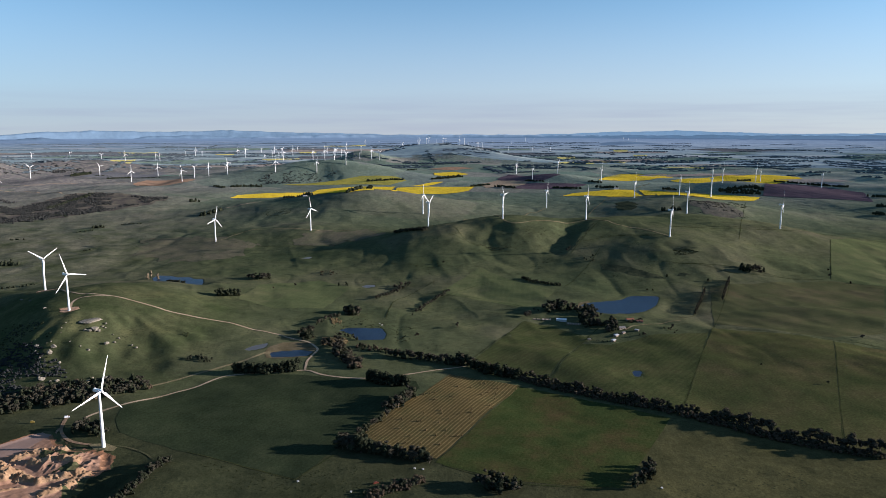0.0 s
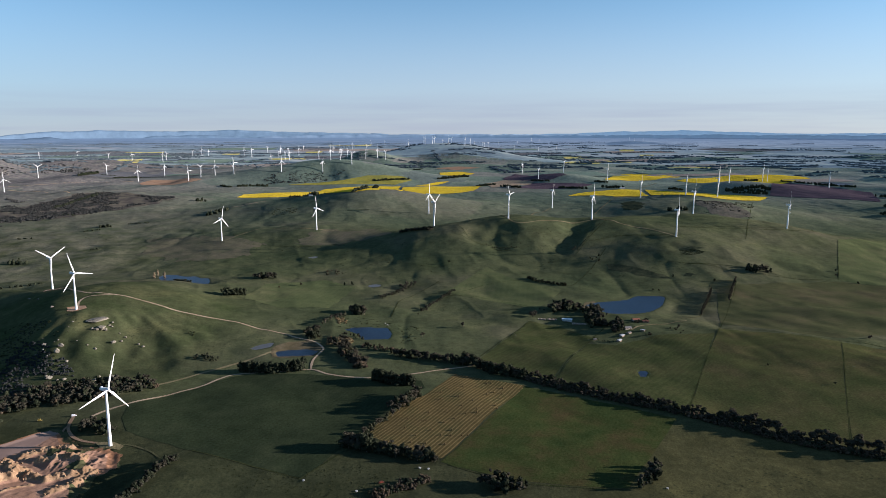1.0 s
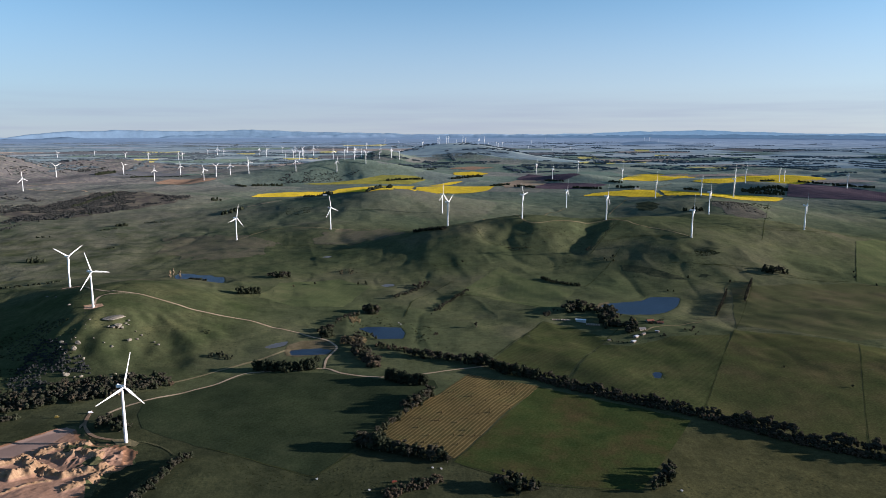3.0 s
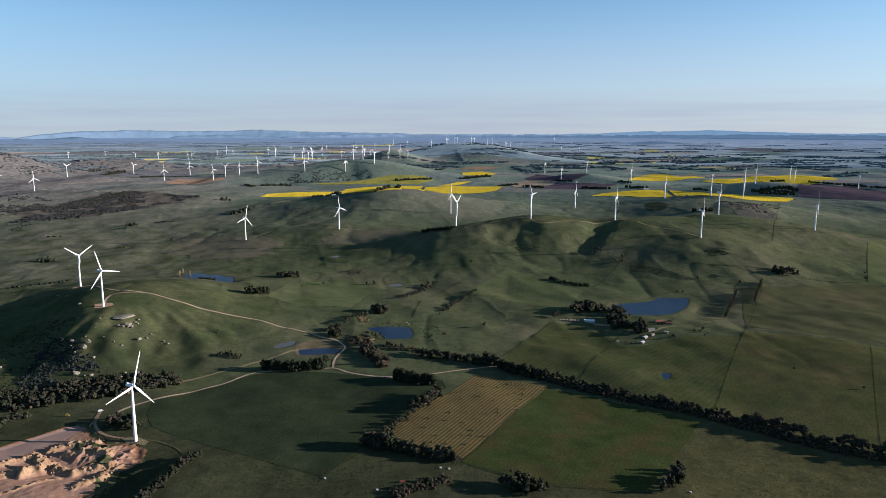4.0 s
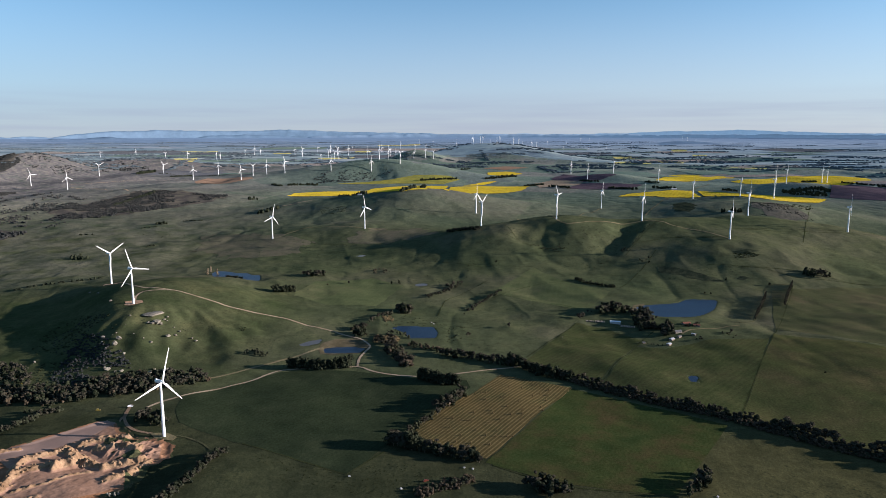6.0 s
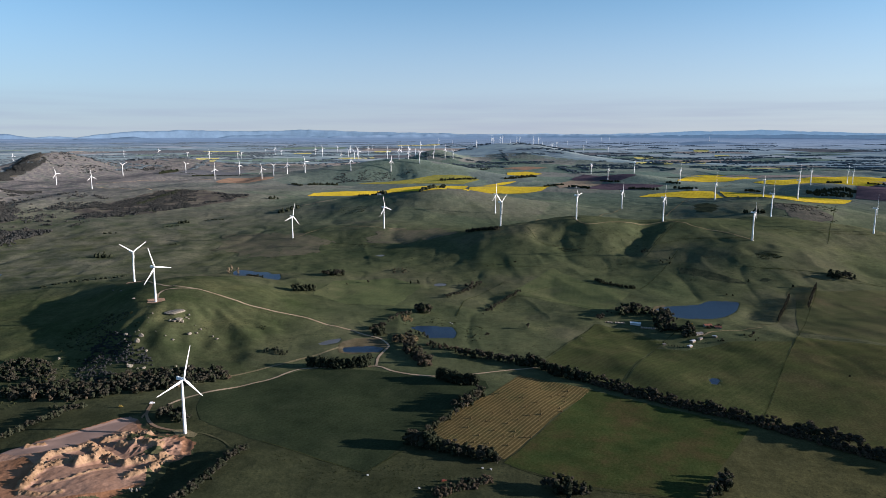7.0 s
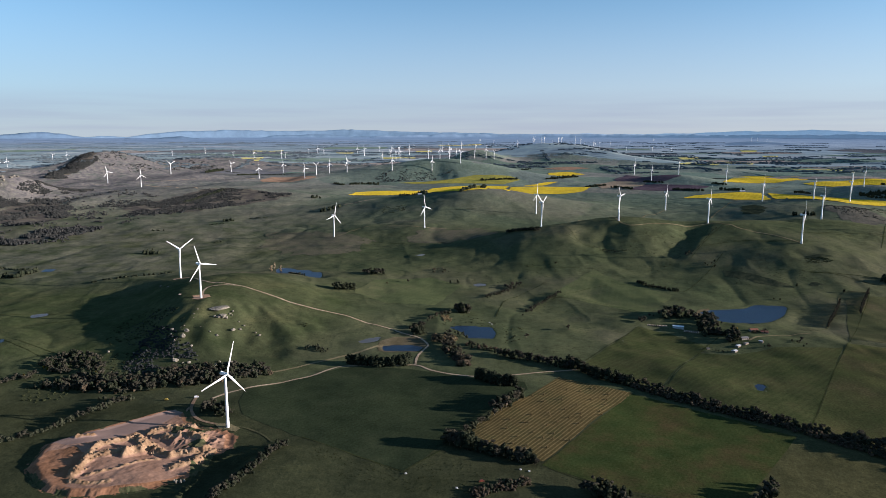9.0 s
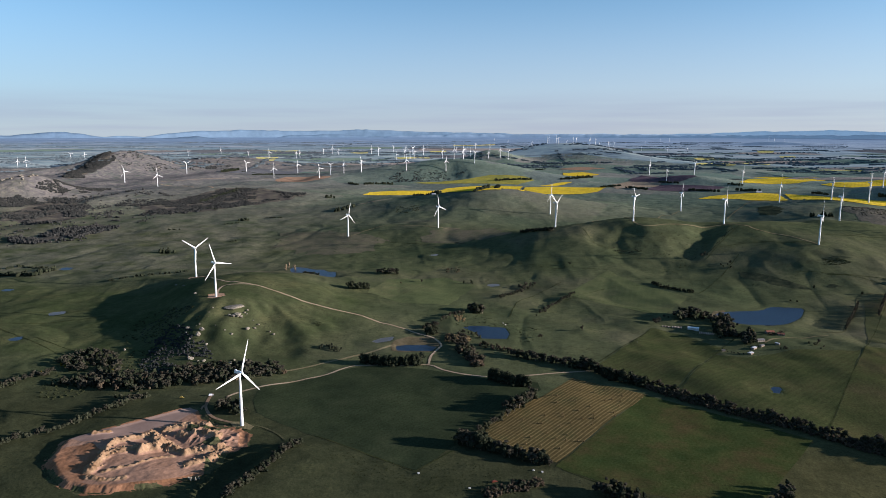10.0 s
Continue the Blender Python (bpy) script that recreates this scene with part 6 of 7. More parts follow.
# ---- the quarry ----
CLAY = soil("quarry_clay", [(0.170, 0.088, 0.046), (0.218, 0.114, 0.063), (0.258, 0.142, 0.083)], 30, 3.0, bump=0.3, grain=0.7)
SPOIL = soil("quarry_spoil", [(0.176, 0.108, 0.0605), (0.235, 0.151, 0.0867), (0.294, 0.194, 0.116)], 14, 1.4, bump=0.5)
FLOOR = soil("quarry_floor", [(0.205, 0.122, 0.080), (0.238, 0.144, 0.097), (0.272, 0.168, 0.114)], 26, 3.0, bump=0.2, grain=0.6)
SILT = soil("quarry_silt", [(0.205, 0.140, 0.112), (0.228, 0.158, 0.126), (0.250, 0.174, 0.140)], 40, 3.0, bump=0.05, grain=0.2)
QUARRYGRASS = soil("quarry_regrowth", [(0.050, 0.058, 0.026), (0.064, 0.066, 0.032), (0.085, 0.074, 0.04)], 12, 1.5, bump=0.4)
ROCK = soil("granite", [(0.134, 0.121, 0.095), (0.189, 0.168, 0.132), (0.244, 0.218, 0.171)], 5, 0.8, bump=0.8)
# ridges of tipped spoil: the line, height and half-width in metres
SPOIL_LINES = [
    ([(-488.5, 606.4), (-491.7, 624.6), (-496.3, 641.9), (-505.4, 660.6), (-506.8, 677.7), (-500.2, 689.1), (-489.8, 700.9), (-479.6, 710.1)], 4.2, 6.5),
    ([(-491.0, 650.2), (-480.8, 660.8), (-474.7, 669.3)], 3.6, 7.0), ([(-462.0, 664.0), (-453.0, 684.0)], 9.0, 7.5), ([(-547.1, 692.7), (-532.2, 703.0)], 2.6, 3.5),
    ([(-479.1, 709.2), (-457.1, 694.9), (-435.5, 677.1), (-417.8, 676.6), (-401.7, 684.9), (-384.1, 688.7)], 4.4, 7.5),
    ([(-473.0, 720.6), (-465.0, 738.1), (-447.0, 744.2), (-429.9, 748.2)], 3.4, 6.5), ([(-447.0, 716.0), (-425.0, 722.0), (-402.0, 716.0)], 3.8, 8.0),
    ([(-474.4, 610.4), (-451.0, 631.7), (-441.1, 652.8), (-427.3, 663.8)], 1.3, 3.0), ([(-484.0, 598.0), (-462.0, 596.0), (-446.0, 602.0)], 1.6, 5.0), ([(-400.0, 650.0), (-386.0, 668.0), (-378.0, 690.0)], 3.0, 7.0),
]
SLUMP = [(-457.6, 744.5), (-385.0, 745.1), (-359.8, 700.3), (-371.4, 687.3), (-408.0, 683.4), (-442.1, 705.6)]
STRIP = [(-574.4, 677.3), (-481.9, 794.5), (-464.9, 787.8), (-477.7, 745.0), (-506.2, 707.3), (-519.9, 683.8), (-543.9, 671.4)]


def spoil_height(x, y):
    """Height of the tipped ridges, crumbled into blocks and runnels."""
    z, most = np.zeros(x.shape), np.zeros(x.shape)
    for line, tall, half in SPOIL_LINES:
        best = np.full(x.shape, 1e9)
        for (ax, ay), (bx, by) in zip(line, line[1:]):
            dx, dy = bx - ax, by - ay
            q = np.clip(((x - ax) * dx + (y - ay) * dy) / (dx * dx + dy * dy), 0, 1)
            best = np.minimum(best, np.hypot(x - ax - q * dx, y - ay - q * dy))
        near = ease(1.0, 0.0, (best + 0.45 * half * swell(x, y, 8, 65)) / (1.35 * half))
        z = np.maximum(z, tall * near * (0.62 + 0.75 * np.abs(swell(x, y, 11, 66)) + 0.45 * (1 - np.abs(swell(x, y, 4.5, 67))) ** 3))
        most = np.maximum(most, near)
    return z + most * (1.0 * swell(x, y, 2.6, 68) + 0.5 * np.abs(swell(x, y, 5, 70))), most


def build_quarry():
    xs, ys = [p[0] for p in QUARRY], [p[1] for p in QUARRY]
    step_m = 0.9
    gx, gy = np.meshgrid(np.arange(min(xs) - 4, max(xs) + 4, step_m), np.arange(min(ys) - 4, max(ys) + 4, step_m))
    shape = gx.shape
    x, y = gx.ravel(), gy.ravel()
    dep0 = inside_depth(QUARRY, x, y)
    dep = dep0 + 3.0 * swell(x, y, 14, 61) + 1.5 * swell(x, y, 5, 63)
    strip = ease(-2, 3, inside_depth(STRIP, x, y) + 1.2 * swell(x, y, 9, 60))
    slump = ease(-4, 10, inside_depth(SLUMP, x, y))
    tipped, heap = spoil_height(x, y)
    z = pit_level(x, y, base_height(x, y), dep0) + 0.12 + tipped * (1 - 0.9 * strip * (y > 706))
    z += slump * (3.2 * (1 - np.abs(swell(x, y, 17, 75))) ** 3 + 1.2 * (1 - np.abs(swell(x, y, 6, 76))) ** 3 + 1.0)
    # runnels down the outer bank, wheel-worn floor
    side = np.arctan2(y - 660, x + 470)
    z -= 0.55 * (1 - np.abs(swell(side * 40, dep0 * 0.25, 1.3, 71))) ** 3 * ease(-1, 3, dep0) * ease(13, 8, dep0) * ease(690, 640, y)
    z += (1 - strip) * (0.25 * swell(x, y, 6, 69) + 0.12 * swell(x, y, 2.5, 73)) * ease(9, 14, dep0)
    idx = np.arange(len(x)).reshape(shape)
    quads = np.stack([idx[:-1, :-1], idx[:-1, 1:], idx[1:, 1:], idx[1:, :-1]], -1).reshape(-1, 4)
    quads = quads[dep[quads].min(1) > 0]
    used = np.unique(quads)
    remap = np.full(len(x), -1)
    remap[used] = np.arange(len(used))
    ob = mesh_object("quarry", np.stack([x, y, z], 1)[used], remap[quads], CLAY, smooth=True)
    for m in (FLOOR, SPOIL, QUARRYGRASS, SILT):
        ob.data.materials.append(m)

    def over(field):
        return field[quads].mean(1)

    pan = over(inside_depth(PAN, x, y) + 5 * swell(x, y, 18, 62)) > -3
    which = np.where(over(heap) > 0.25, 2, np.where(pan | (over(dep0) < 12), 0, 1)).astype(np.int32)
    patchy = over(swell(x, y, 16, 81) + 0.5 * swell(x, y, 6, 83))
    which[(over(slump) > 0.4) & (over(heap) < 0.6) & (patchy > -0.05)] = 3
    which[(over(inside_depth(HOLLOW, x, y)) > -3) & (patchy > -0.5)] = 3
    which[(over(dep0) < 8) & (patchy > 0.12)] = 3
    which[(over(strip) > 0.5) & (over(heap) < 0.3)] = 4
    ob.data.polygons.foreach_set("material_index", which)
    return tagged(ob, "open clay quarry with orange spoil heaps", "quarry", kind="structure")


build_quarry()


def rock_mesh(seed, rough=0.34):
    """A weathered block: a rough lump with several faces broken flat."""
    rng = np.random.default_rng(seed)
    bm = bmesh.new()
    bmesh.ops.create_icosphere(bm, subdivisions=3, radius=1.0)
    off = rng.uniform(-50, 50, 3)
    breaks = [(Vector(d / np.linalg.norm(d)), rng.uniform(0.55, 0.85)) for d in rng.normal(size=(9, 3))]
    for v in bm.verts:
        n = noise.noise(Vector(off) + v.co * 1.3) + 0.6 * noise.noise(Vector(off) + v.co * 3.1)
        v.co *= 1 + rough * n
        for way, most in breaks:
            over = v.co.dot(way) - most
            if over > 0:
                v.co -= way * over * 0.9
        v.co *= 1 + 0.10 * noise.noise(Vector(off) + v.co * 6.0)
        v.co.z = max(-0.45, v.co.z)
    me = bpy.data.meshes.new("boulder")
    bm.to_mesh(me)
    bm.free()
    me.materials.append(ROCK)
    return me


ROCKS = [rock_mesh(s) for s in range(6)]
RUBBLE = []
for lump in [rock_mesh(s) for s in range(20, 24)]:
    lump.materials[0] = SPOIL
    RUBBLE.append(lump)
ROLL = random.Random(8)


def boulder(x, y, wide, tall, label="pale granite boulder on the grassy hill", group="hill boulders"):
    at, s = spot(x, y)
    ob = new("boulder", ROLL.choice(ROCKS))
    ob.matrix_basis = Matrix.LocRotScale(at + Vector((0, 0, tall * 0.25)), Euler((0, 0, ROLL.uniform(0, 6.28))), (wide * ROLL.uniform(0.8, 1.2) * 0.38, wide * 0.38, tall * 0.55))
    return tagged(ob, label, "rock", group)


# the tor on the hill: one broad slab, stacked rounds, and stones strewn down the face
for (x, y), w, h in (((-586.1, 1129.6), 44, 5), ((-595.2, 1124.5), 20, 4), ((-579.7, 1142.0), 17, 4), ((-569.5, 1108.1), 21, 9), ((-573.7, 1100.1), 12, 5), ((-564.4, 1109.9), 12, 6), ((-581.3, 1101.0), 8, 3), ((-567.0, 1130.2), 7, 3), ((-565.6, 1138.6), 7, 3), ((-561.6, 1127.8), 5, 2)):
    boulder(x, y, w, h, "weathered granite slab in a hillside tor", "granite tor")
for (x, y), w, h in (((-595.0, 1018.3), 13, 8), ((-598.7, 1037.6), 10, 7), ((-630.0, 1047.1), 9, 5), ((-624.1, 1033.2), 5, 3), ((-602.3, 1005.5), 5, 3), ((-534.5, 1072.7), 10, 5), ((-528.4, 1086.9), 7, 4), ((-530.3, 1106.4), 6, 3), ((-542.9, 1114.1), 4, 2), ((-547.2, 1039.9), 7, 4), ((-502.7, 1091.7), 6, 3), ((-492.1, 1083.5), 7, 3), ((-559.3, 1041.3), 4, 2), ((-566.5, 993.6), 8, 4),
                     ((-618.8, 1114.1), 5, 2), ((-610.6, 1052.6), 4, 2), ((-695.2, 1188.3), 10, 3), ((-830.1, 1345.3), 8, 3), ((-780.5, 1292.5), 7, 2), ((-566.6, 944.7), 11, 6), ((-572.8, 949.4), 6, 4), ((-530.8, 936.8), 9, 5), ((-543.4, 942.1), 8, 4), ((-551.0, 939.4), 5, 3), ((-479.1, 950.9), 26, 6), ((-470.1, 945.0), 13, 5), ((-500.9, 944.4), 8, 4), ((-500.0, 955.3), 6, 3), ((-455.8, 933.1), 8, 3), ((-516.2, 943.0), 6, 3), ((-445.6, 933.7), 7, 3), ((-715.3, 996.8), 6, 4), ((-667.2, 992.1), 5, 3), ((-631.9, 1025.5), 4, 2)):
    boulder(x, y, w, h)
for k in range(9):
    a, b = ROLL.uniform(-700, -560), ROLL.uniform(980, 1120)
    boulder(a, b, ROLL.uniform(1.5, 3.6), ROLL.uniform(0.8, 1.8), "small grey boulder half sunk in grass")
for (x, y), w, h in (((-378.1, 617.1), 5, 5), ((-373.4, 617.8), 4, 5), ((-371.2, 620.6), 4, 4), ((-383.1, 621.3), 3, 3), ((-384.1, 690.7), 3, 2), ((-387.9, 688.5), 3, 2), ((-393.2, 681.8), 3, 2), ((-439.5, 689.3), 4, 3), ((-445.8, 693.9), 4, 3), ((-457.5, 703.6), 4, 3), ((-474.9, 608.6), 4, 2), ((-467.1, 612.5), 4, 2)):
    boulder(x, y, w, h, "pale broken rock at the quarry edge", "quarry rocks")
for line, tall, half in SPOIL_LINES[:2] + SPOIL_LINES[4:7] + SPOIL_LINES[9:]:
    for (ax, ay), (bx, by) in zip(line, line[1:]):
        for k in range(int(math.hypot(bx - ax, by - ay) / 4.5)):
            q = ROLL.random()
            x, y = ax + (bx - ax) * q + ROLL.gauss(0, half * 0.6), ay + (by - ay) * q + ROLL.gauss(0, half * 0.6)
            w = ROLL.uniform(1.4, 3.6)
            top = float(pit_level(np.array([x]), np.array([y]), base_height(np.array([x]), np.array([y])), inside_depth(QUARRY, np.array([x]), np.array([y])))[0] + spoil_height(np.array([x]), np.array([y]))[0][0])
            ob = new("boulder", ROLL.choice(RUBBLE))
            ob.matrix_basis = Matrix.LocRotScale(Vector((x, y, top + 0.1 * w)), Euler((ROLL.uniform(-0.3, 0.3), 0, ROLL.uniform(0, 6.28))), (w * 0.5, w * 0.4, w * 0.45))
            tagged(ob, "sandy block of broken clay on a spoil heap", "rock", "spoil blocks")
for x, y, w in ((*(-643.4, 1175.5), 17), (*(-816.8, 1413.6), 22)):
    pts = [(x + w * math.cos(a) * ROLL.uniform(0.8, 1.2), y + w * 0.8 * math.sin(a) * ROLL.uniform(0.8, 1.2)) for a in np.arange(0, 6.28, 0.5)]
    sheet("turbine_pad", pts, PAD, "bare clay crane pad under a turbine", "pad", gap=5, lift=0.3)
sheet("turbine_pad", [(-409.2, 759.8), (-390.4, 762.9), (-372.4, 753.2), (-373.4, 743.8), (-394.8, 745.8)], TRACK, "gravel pad under the near turbine", "pad", gap=4, lift=0.5)
for k in range(26):
    boulder(ROLL.uniform(-2740, -2560), ROLL.uniform(2900, 3040), ROLL.uniform(8, 20), ROLL.uniform(4, 8), "pale rocky outcrop on the scrubby knob", "rocky knob")

# ---- hay bales ----
STRAW = soil("hay", [(0.085, 0.062, 0.030), (0.112, 0.082, 0.040), (0.140, 0.104, 0.052)], 1.0, 0.2, bump=0.8)


def bale_shape(bm):
    bmesh.ops.create_cone(bm, cap_ends=True, segments=18, radius1=0.85, radius2=0.85, depth=1.5, matrix=Matrix.Translation((0, 0, 0.8)) @ Matrix.Rotation(radians(90), 4, "X"))
    bmesh.ops.bevel(bm, geom=[e for e in bm.edges if abs(e.calc_length()) < 0.5], offset=0.08, segments=2, affect="EDGES")


BALE = make("hay_bale", bale_shape, STRAW, True)
for x, y in ((20.8, 942.2), (39.0, 941.9), (54.8, 957.6), (60.5, 959.3), (76.6, 939.0), (62.4, 924.0), (52.6, 915.1), (73.0, 920.6), (70.2, 902.2), (9.4, 902.2), (14.0, 902.3), (-10.3, 893.4), (-10.6, 917.6), (-17.6, 915.2), (-26.0, 910.5), (-36.4, 901.8), (32.6, 887.5),
             (17.3, 870.9), (-2.5, 857.3), (-1.0, 848.9), (-24.8, 849.0), (61.6, 874.5), (63.1, 863.7), (36.8, 861.2), (36.4, 850.4), (22.0, 846.1), (7.6, 831.2), (33.6, 830.5), (-5.0, 819.6), (-27.6, 824.0), (-32.5, 823.8), (-51.2, 829.9), (-53.0, 803.6), (-20.5, 797.3), (4.0, 797.8), (-8.7, 784.3), (2.7, 783.5), (16.0, 782.4), (22.7, 782.7), (-38.8, 781.9), (-43.1, 763.6), (-26.0, 761.6), (-3.8, 759.8)):
    at, _ = spot(x, y, 0.35)
    b = new("hay_bale", BALE)
    b.matrix_basis = Matrix.Translation(at) @ pose(0, 0, 0, 0, 0, ROLL.uniform(30, 60))
    tagged(b, "round bale of dry hay on mown ground", "hay bale", "hay bales")

# ---- the farm ----
ZINC = paint_material("pale_sheet_metal", (0.46, 0.46, 0.46), 0.6, 0.0, 0.2, 2.0)
WHITE = paint_material("white_sheet_metal", (0.78, 0.78, 0.77), 0.4, 0.0, 0.1, 2.0)
GREYROOF = paint_material("grey_roof_metal", (0.16, 0.155, 0.15), 0.75, 0.0, 0.2, 2.0)
REDROOF = paint_material("rusty_roof_tiles", (0.22, 0.10, 0.07), 0.8, 0, 0.25, 2.0)
CREAM = paint_material("cream_wall_paint", (0.30, 0.26, 0.21), 0.8, 0, 0.15, 2.0)
DARKGLASS = paint_material("window_glass", (0.02, 0.025, 0.03), 0.08, 0, 0.1)
TIMBER = soil("weathered_timber", [(0.127, 0.1016, 0.0762), (0.1905, 0.1524, 0.1143), (0.2413, 0.1968, 0.1524)], 3, 0.3)


def building(name, x, y, turn, long, wide, eaves, pitch, roof_mat, wall_mat, label, category, windows=3, doors=1):
    """A gabled building: walls, two roof slopes with overhang, windows, doors."""
    at, _ = spot(x, y)
    root = thing(name, Matrix.Translation(at - Vector((0, 0, 0.3))) @ pose(0, 0, 0, 0, 0, turn), label, category)
    rise = wide / 2 * math.tan(radians(pitch))
    bm = bmesh.new()
    v = [bm.verts.new(p) for p in ((-long / 2, -wide / 2, -1.5), (long / 2, -wide / 2, -1.5), (long / 2, wide / 2, -1.5), (-long / 2, wide / 2, -1.5),
                                   (-long / 2, -wide / 2, eaves), (long / 2, -wide / 2, eaves), (long / 2, wide / 2, eaves), (-long / 2, wide / 2, eaves),
                                   (-long / 2, 0, eaves + rise), (long / 2, 0, eaves + rise))]
    for f in ((0, 1, 5, 4), (2, 3, 7, 6), (1, 2, 6, 9, 5), (3, 0, 4, 8, 7)):
        bm.faces.new([v[k] for k in f])
    part("wall", bm, wall_mat, root)
    for side in (-1, 1):
        bm = bmesh.new()
        slope = math.hypot(wide / 2 + 0.5, rise)
        box(bm, 0, 0, 0, long + 0.9, slope + 0.3, 0.16)
        ob = part("roof", bm, roof_mat, root)
        ob.matrix_basis = Matrix.Translation((0, side * (wide / 4 + 0.12), eaves + rise / 2 + 0.08)) @ pose(0, 0, 0, -side * pitch, 0, 0)
    for k in range(windows):
        for side in (-1, 1):
            bm = bmesh.new()
            box(bm, -long / 2 + long * (k + 1) / (windows + 1), side * wide / 2, eaves * 0.58, 1.5, 0.12, 1.2, 0.02)
            part("window", bm, DARKGLASS, root)
    for k in range(doors):
        bm = bmesh.new()
        box(bm, long / 2, (k - (doors - 1) / 2) * 2.8, 1.1, 0.12, 2.2, 2.4, 0.02)
        part("door", bm, TIMBER, root)
    return root


building("shed", *(224.6, 1289.4), -12, 19, 8, 4.0, 14, WHITE, ZINC, "long white sheet-metal farm shed", "shed", 0, 2)
building("shed", *(304.6, 1191.6), 50, 10, 6, 3.0, 12, ZINC, TIMBER, "pale sheet-metal machinery shed", "shed", 0, 1)
building("shed", *(292.6, 1161.2), 50, 9, 6, 3.0, 12, ZINC, TIMBER, "small pale sheet-metal shed", "shed", 0, 1)
building("house", *(323.2, 1227.9), 20, 13, 8, 3.0, 22, GREYROOF, CREAM, "low farmhouse with a grey metal roof", "house", 3, 1)
building("shed", *(320.0, 1203.3), 40, 8, 5, 2.8, 12, GREYROOF, TIMBER, "low grey lean-to shed beside the farmhouse", "shed", 0, 1)
building("house", *(352.2, 1282.3), 15, 14, 9, 3.0, 24, REDROOF, CREAM, "old farmhouse with a dull red roof", "house", 4, 1)
building("house", *(368.2, 1273.1), -10, 12, 8, 3.0, 24, REDROOF, CREAM, "small farmhouse with a dull red roof", "house", 3, 1)
building("shed", *(346.4, 1211.2), -40, 7, 4, 2.8, 10, ZINC, TIMBER, "narrow white-roofed shed beside the driveway", "shed", 0, 1)
building("shed", *(254.1, 1175.8), 10, 5, 4, 2.4, 12, GREYROOF, TIMBER, "small hut among the farm trees", "shed", 0, 1)
building("shed", *(-654, 3226), 5, 22, 12, 5, 14, ZINC, ZINC, "far white shed beside trees", "shed", 0, 1)
building("shed", *(-561.4, 2849.3), 5, 16, 10, 4, 14, ZINC, ZINC, "far small white shed beside trees", "shed", 0, 1)
building("house", *(319, 3741), 5, 20, 12, 4, 20, GREYROOF, CREAM, "far farmhouse among dark trees", "house", 2, 1)
building("shed", *(905, 3668), 5, 22, 14, 5, 14, ZINC, ZINC, "far white shed beside a canola field", "shed", 0, 1)


PALEWOOD = soil("pale_timber", [(0.381, 0.305, 0.229), (0.495, 0.4, 0.305), (0.61, 0.495, 0.381)], 3, 0.3)


def pens(x, y, turn, nx, ny, gap, label):
    """Rows of low timber yards beside the shed."""
    at, _ = spot(x, y)
    root = thing("stock_yard", Matrix.Translation(at) @ pose(0, 0, 0, 0, 0, turn), label, "stock yard")
    for i in range(nx + 1):
        bm = bmesh.new()
        box(bm, (i - nx / 2) * gap, 0, 0.7, 1.0, ny * gap, 1.5)
        part("rail", bm, PALEWOOD, root)
    for j in range(ny + 1):
        bm = bmesh.new()
        box(bm, 0, (j - ny / 2) * gap, 0.7, nx * gap, 0.4, 1.3)
        part("rail", bm, TIMBER, root)
    return root


pens(*(244.2, 1269.9), -14, 8, 3, 3.0, "rows of low brown timber yards beside the shed")
pens(*(197.1, 1295.5), -8, 6, 3, 2.6, "pale low yards behind the farm field")
pens(*(178.5, 1298.6), -8, 5, 2, 2.6, "small pale yards behind the farm field")


def vehicle(x, y, turn, colour, label, long=4.8, tall=1.9, category="van"):
    at, _ = spot(x, y, 0.3)
    root = thing("parked_vehicle", Matrix.Translation(at) @ pose(0, 0, 0, 0, 0, turn), label, category)
    paint = paint_material("vehicle_paint", colour, 0.3)
    bm = bmesh.new()
    box(bm, 0, 0, 0.85, long, 1.85, 0.9, 0.18)
    part("body", bm, paint, root)
    bm = bmesh.new()
    box(bm, -long * 0.08, 0, 1.3 + (tall - 1.3) / 2, long * 0.62, 1.65, tall - 1.1, 0.25)
    part("cab", bm, paint, root)
    bm = bmesh.new()
    box(bm, long * 0.24, 0, 1.55, 0.1, 1.45, 0.55, 0.03)
    part("windscreen", bm, DARKGLASS, root)
    for sx in (-0.31, 0.31):
        for sy in (-0.85, 0.85):
            bm = bmesh.new()
            bmesh.ops.create_cone(bm, cap_ends=True, segments=16, radius1=0.36, radius2=0.36, depth=0.24, matrix=Matrix.Translation((sx * long, sy, 0.36)) @ Matrix.Rotation(radians(90), 4, "X"))
            part("wheel", bm, TYRE, root)
    return root


TYRE = paint_material("tyre_rubber", (0.025, 0.025, 0.027), 0.9)
vehicle(*(-471.2, 830.9), 20, (0.75, 0.75, 0.75), "white van parked beside the wood", 6.5, 2.6)
vehicle(*(-506.6, 817.3), 10, (0.30, 0.22, 0.05), "yellow loader parked in the shade", 5.5, 2.8, "loader")
vehicle(*(-68.5, 667.2), 25, (0.13, 0.04, 0.025), "rust red trailer in the grass", 6.0, 2.2, "trailer")


def tank(x, y, label):
    at, _ = spot(x, y)
    root = thing("water_trough", Matrix.Translation(at), label, "trough")
    part("basin", cone(bmesh.new(), 1.2, 1.2, -0.3, 0.8, 20), CONCRETE, root)
    part("rim", cone(bmesh.new(), 1.3, 1.3, 0.8, 0.9, 20), CONCRETE, root)


for x, y in ((-148.8, 670.3), (-30.5, 700.6), (-21.3, 698.5), (221.1, 658.5), (-92.0, 650.9), (-117.5, 1260.3), (-112.3, 1248.2)):
    tank(x, y, "pale round stock trough in the paddock")

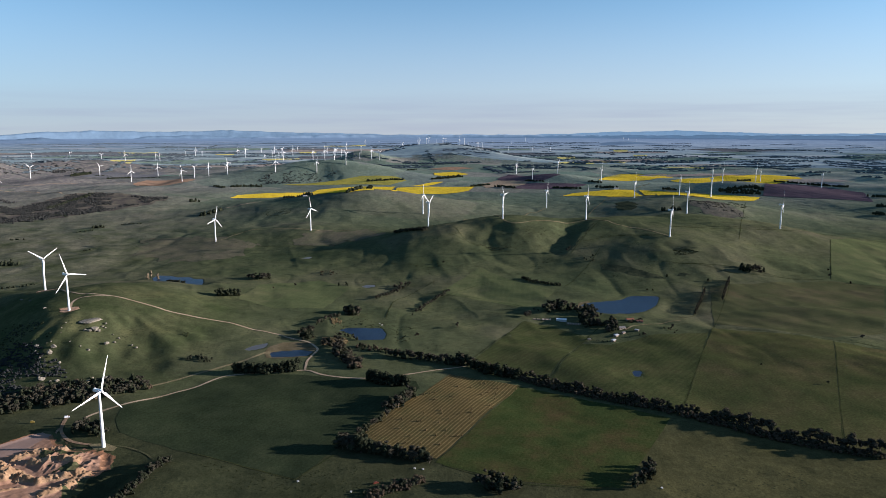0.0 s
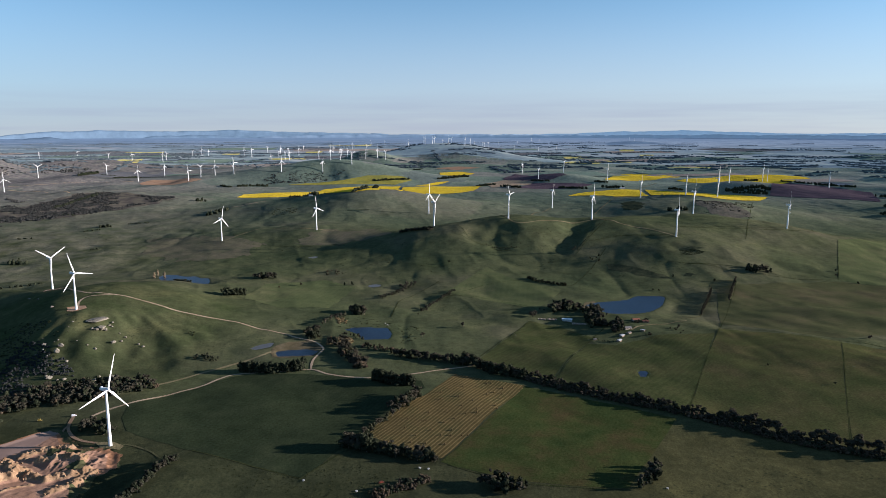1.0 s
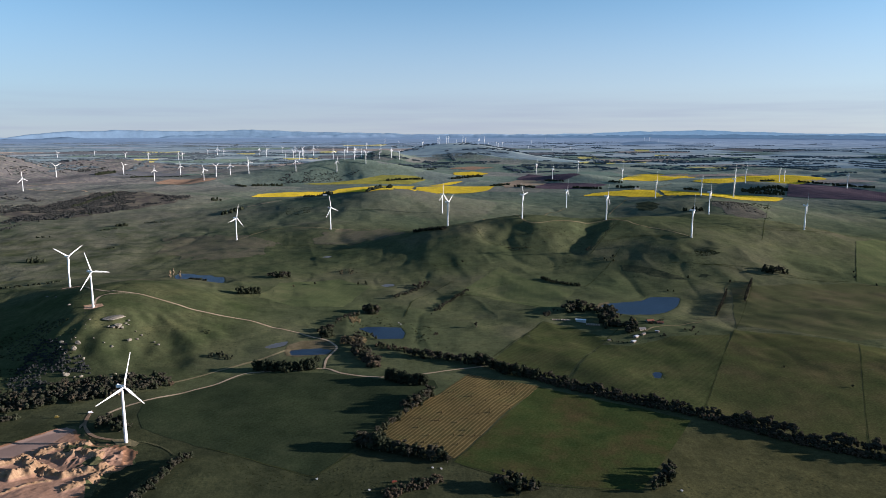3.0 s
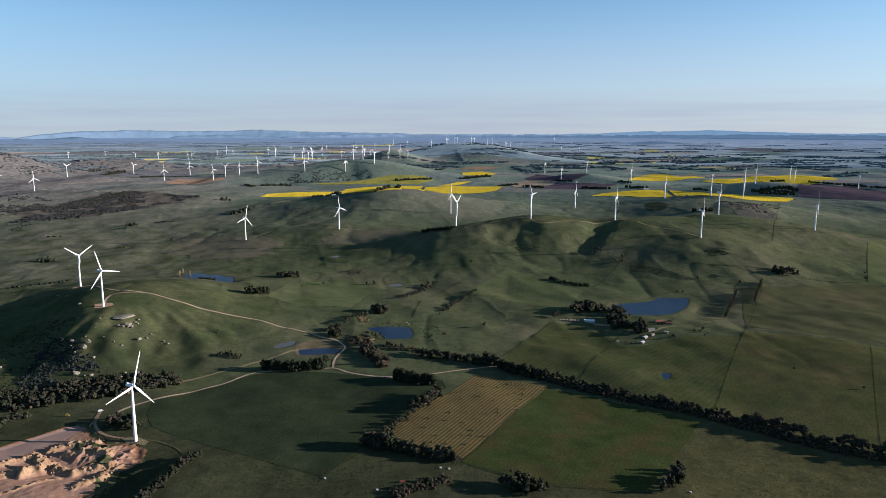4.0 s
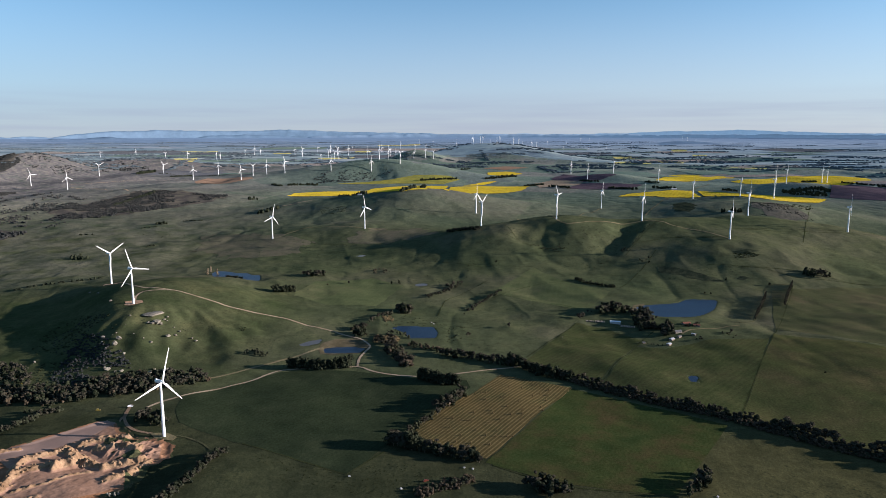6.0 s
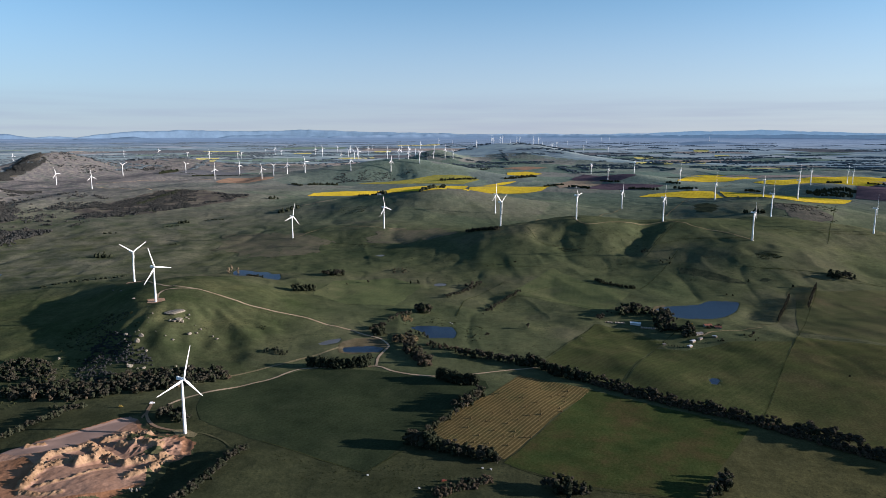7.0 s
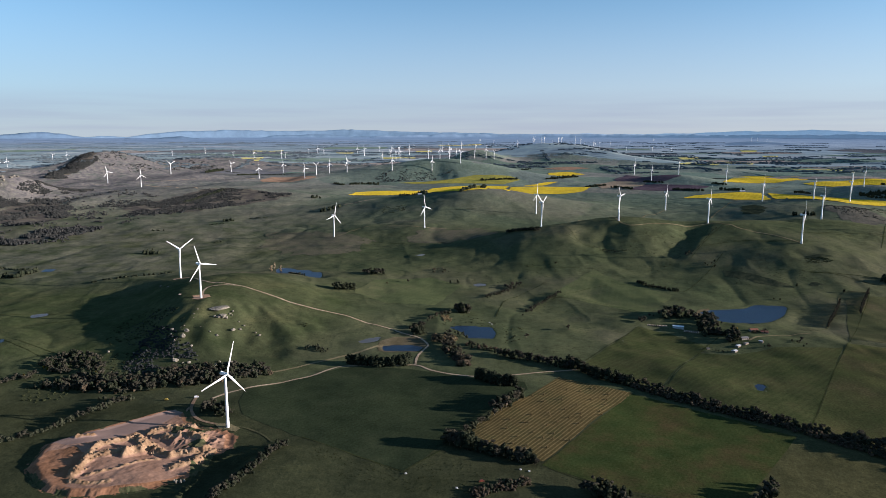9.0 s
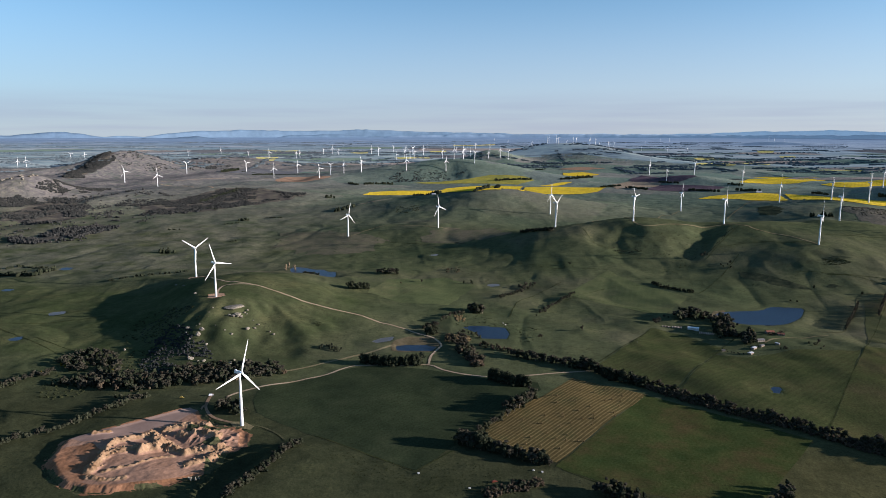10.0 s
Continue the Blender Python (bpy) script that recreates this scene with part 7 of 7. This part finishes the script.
# ---- tussocks and low scrub on the rough ground ----
scrubby = scatter([(-688.3, 764.7), (-754.0, 900.1), (-705.7, 939.3), (-741.4, 1066.3), (-801.6, 1273.2), (-664.6, 1133.4), (-610.1, 1008.7), (-557.0, 940.3), (-574.7, 899.3), (-618.9, 830.7)], 520, 1.5, 2.6)
scrubby += scatter([(-293.2, 631.5), (-288.1, 674.3), (-286.3, 733.4), (-213.2, 698.0), (-152.6, 667.5), (-85.5, 686.8), (-14.5, 700.6), (-24.9, 652.3), (-102.2, 638.8)], 500, 0.5, 1.6)
scrubby += scatter([(-198.3, 1297.3), (-164.6, 1378.3), (-67.0, 1257.6), (-23.4, 1166.5), (-98.0, 1125.9), (-168.5, 1159.0), (-200.0, 1238.5)], 140, 1.0, 2.4)
scrubby += scatter([(-332.8, 1810.6), (-230.6, 1959.8), (-37.3, 1906.9), (52.0, 1761.4), (-32.1, 1622.6), (-191.6, 1615.0)], 160, 0.7, 2.4)
scrubby += scatter([(120.6, 1949.1), (350.5, 1994.8), (303.9, 1714.7), (487.1, 1617.5), (281.8, 1584.6), (144.8, 1843.6)], 180, 0.7, 2.4)
scrubby += scatter([(-673.8, 2151.4), (-436.8, 2199.5), (-362.8, 1812.0), (-701.5, 1763.9), (-1031.2, 1837.3), (-1268.7, 2147.1), (-1033.6, 2378.2)], 160, 0.7, 2.6)
scrubby += scatter([(576.5, 1759.1), (621.7, 1765.7), (643.2, 1743.6), (588.2, 1727.8)], 140, 1.2, 2.4)
scrubby += scatter([(950.0, 2576.1), (1176, 2819), (1113.4, 2516.1), (998.7, 2433.4)], 300, 1.5, 3.5)
scrubby += scatter([(389.5, 1720.9), (457.5, 1712.1), (501.9, 1670.1), (432.1, 1665.2)], 160, 1.2, 2.4)
scrubby += scatter([(-671.4, 2638.3), (-616.8, 2682.0), (-569.3, 2561.6), (-626.2, 2538.4)], 120, 1.4, 3.0)
scrubby += scatter([(-437.0, 1077.8), (-444.4, 1153.1), (-421.9, 1110.9), (-407.5, 1041.1)], 90, 1.6, 2.2)
TUSSOCK = leaf_material("tussock_grass", (0.01397, 0.01778, 0.00889), (0.02921, 0.03302, 0.01651))
far_trees("rough_tussocks", "dark tussocks and low gorse on rough pasture", scrubby, 12, TUSSOCK, 2)

REED = leaf_material("dry_reeds", (0.06985, 0.05461, 0.02794), (0.1524, 0.1168, 0.0635))
reeds = scatter([(-206.2, 1130.4), (-203.2, 1163.6), (-172.6, 1153.8), (-161.9, 1124.5), (-179.6, 1104.8)], 150, 3.0, 3.2) + scatter([(-150.3, 1108.1), (-135.0, 1120.3), (-100.7, 1102.7), (-103.5, 1082.9), (-131.1, 1085.8)], 130, 2.2, 2.8) + scatter([(-213.3, 1270.2), (-197.1, 1289.3), (-188.6, 1259.3), (-200.6, 1242.1)], 60, 1.8, 2.6)
far_trees("creek_reeds", "dry golden brown reeds along the creek", reeds, 14, REED)
# heath scrub that fills the scarp's lower face
heath = scatter([(-653.5, 965.2), (-684.5, 1053.9), (-660.3, 1075.5), (-620.3, 1026.6), (-574.8, 976.3), (-536.8, 956.7), (-522.7, 913.5), (-564.6, 895.2), (-611.5, 900.1)], 420, 2.2, 3.0)
heath += scatter([(-692.0, 1009.2), (-738.4, 1142.1), (-731.0, 1226.6), (-670.7, 1170.6), (-638.8, 1083.1), (-637.9, 1018.8)], 260, 0.9, 1.7)
far_trees("heath_scrub", "dark heath scrub on the steep hill face", heath, 15, SCRUB)
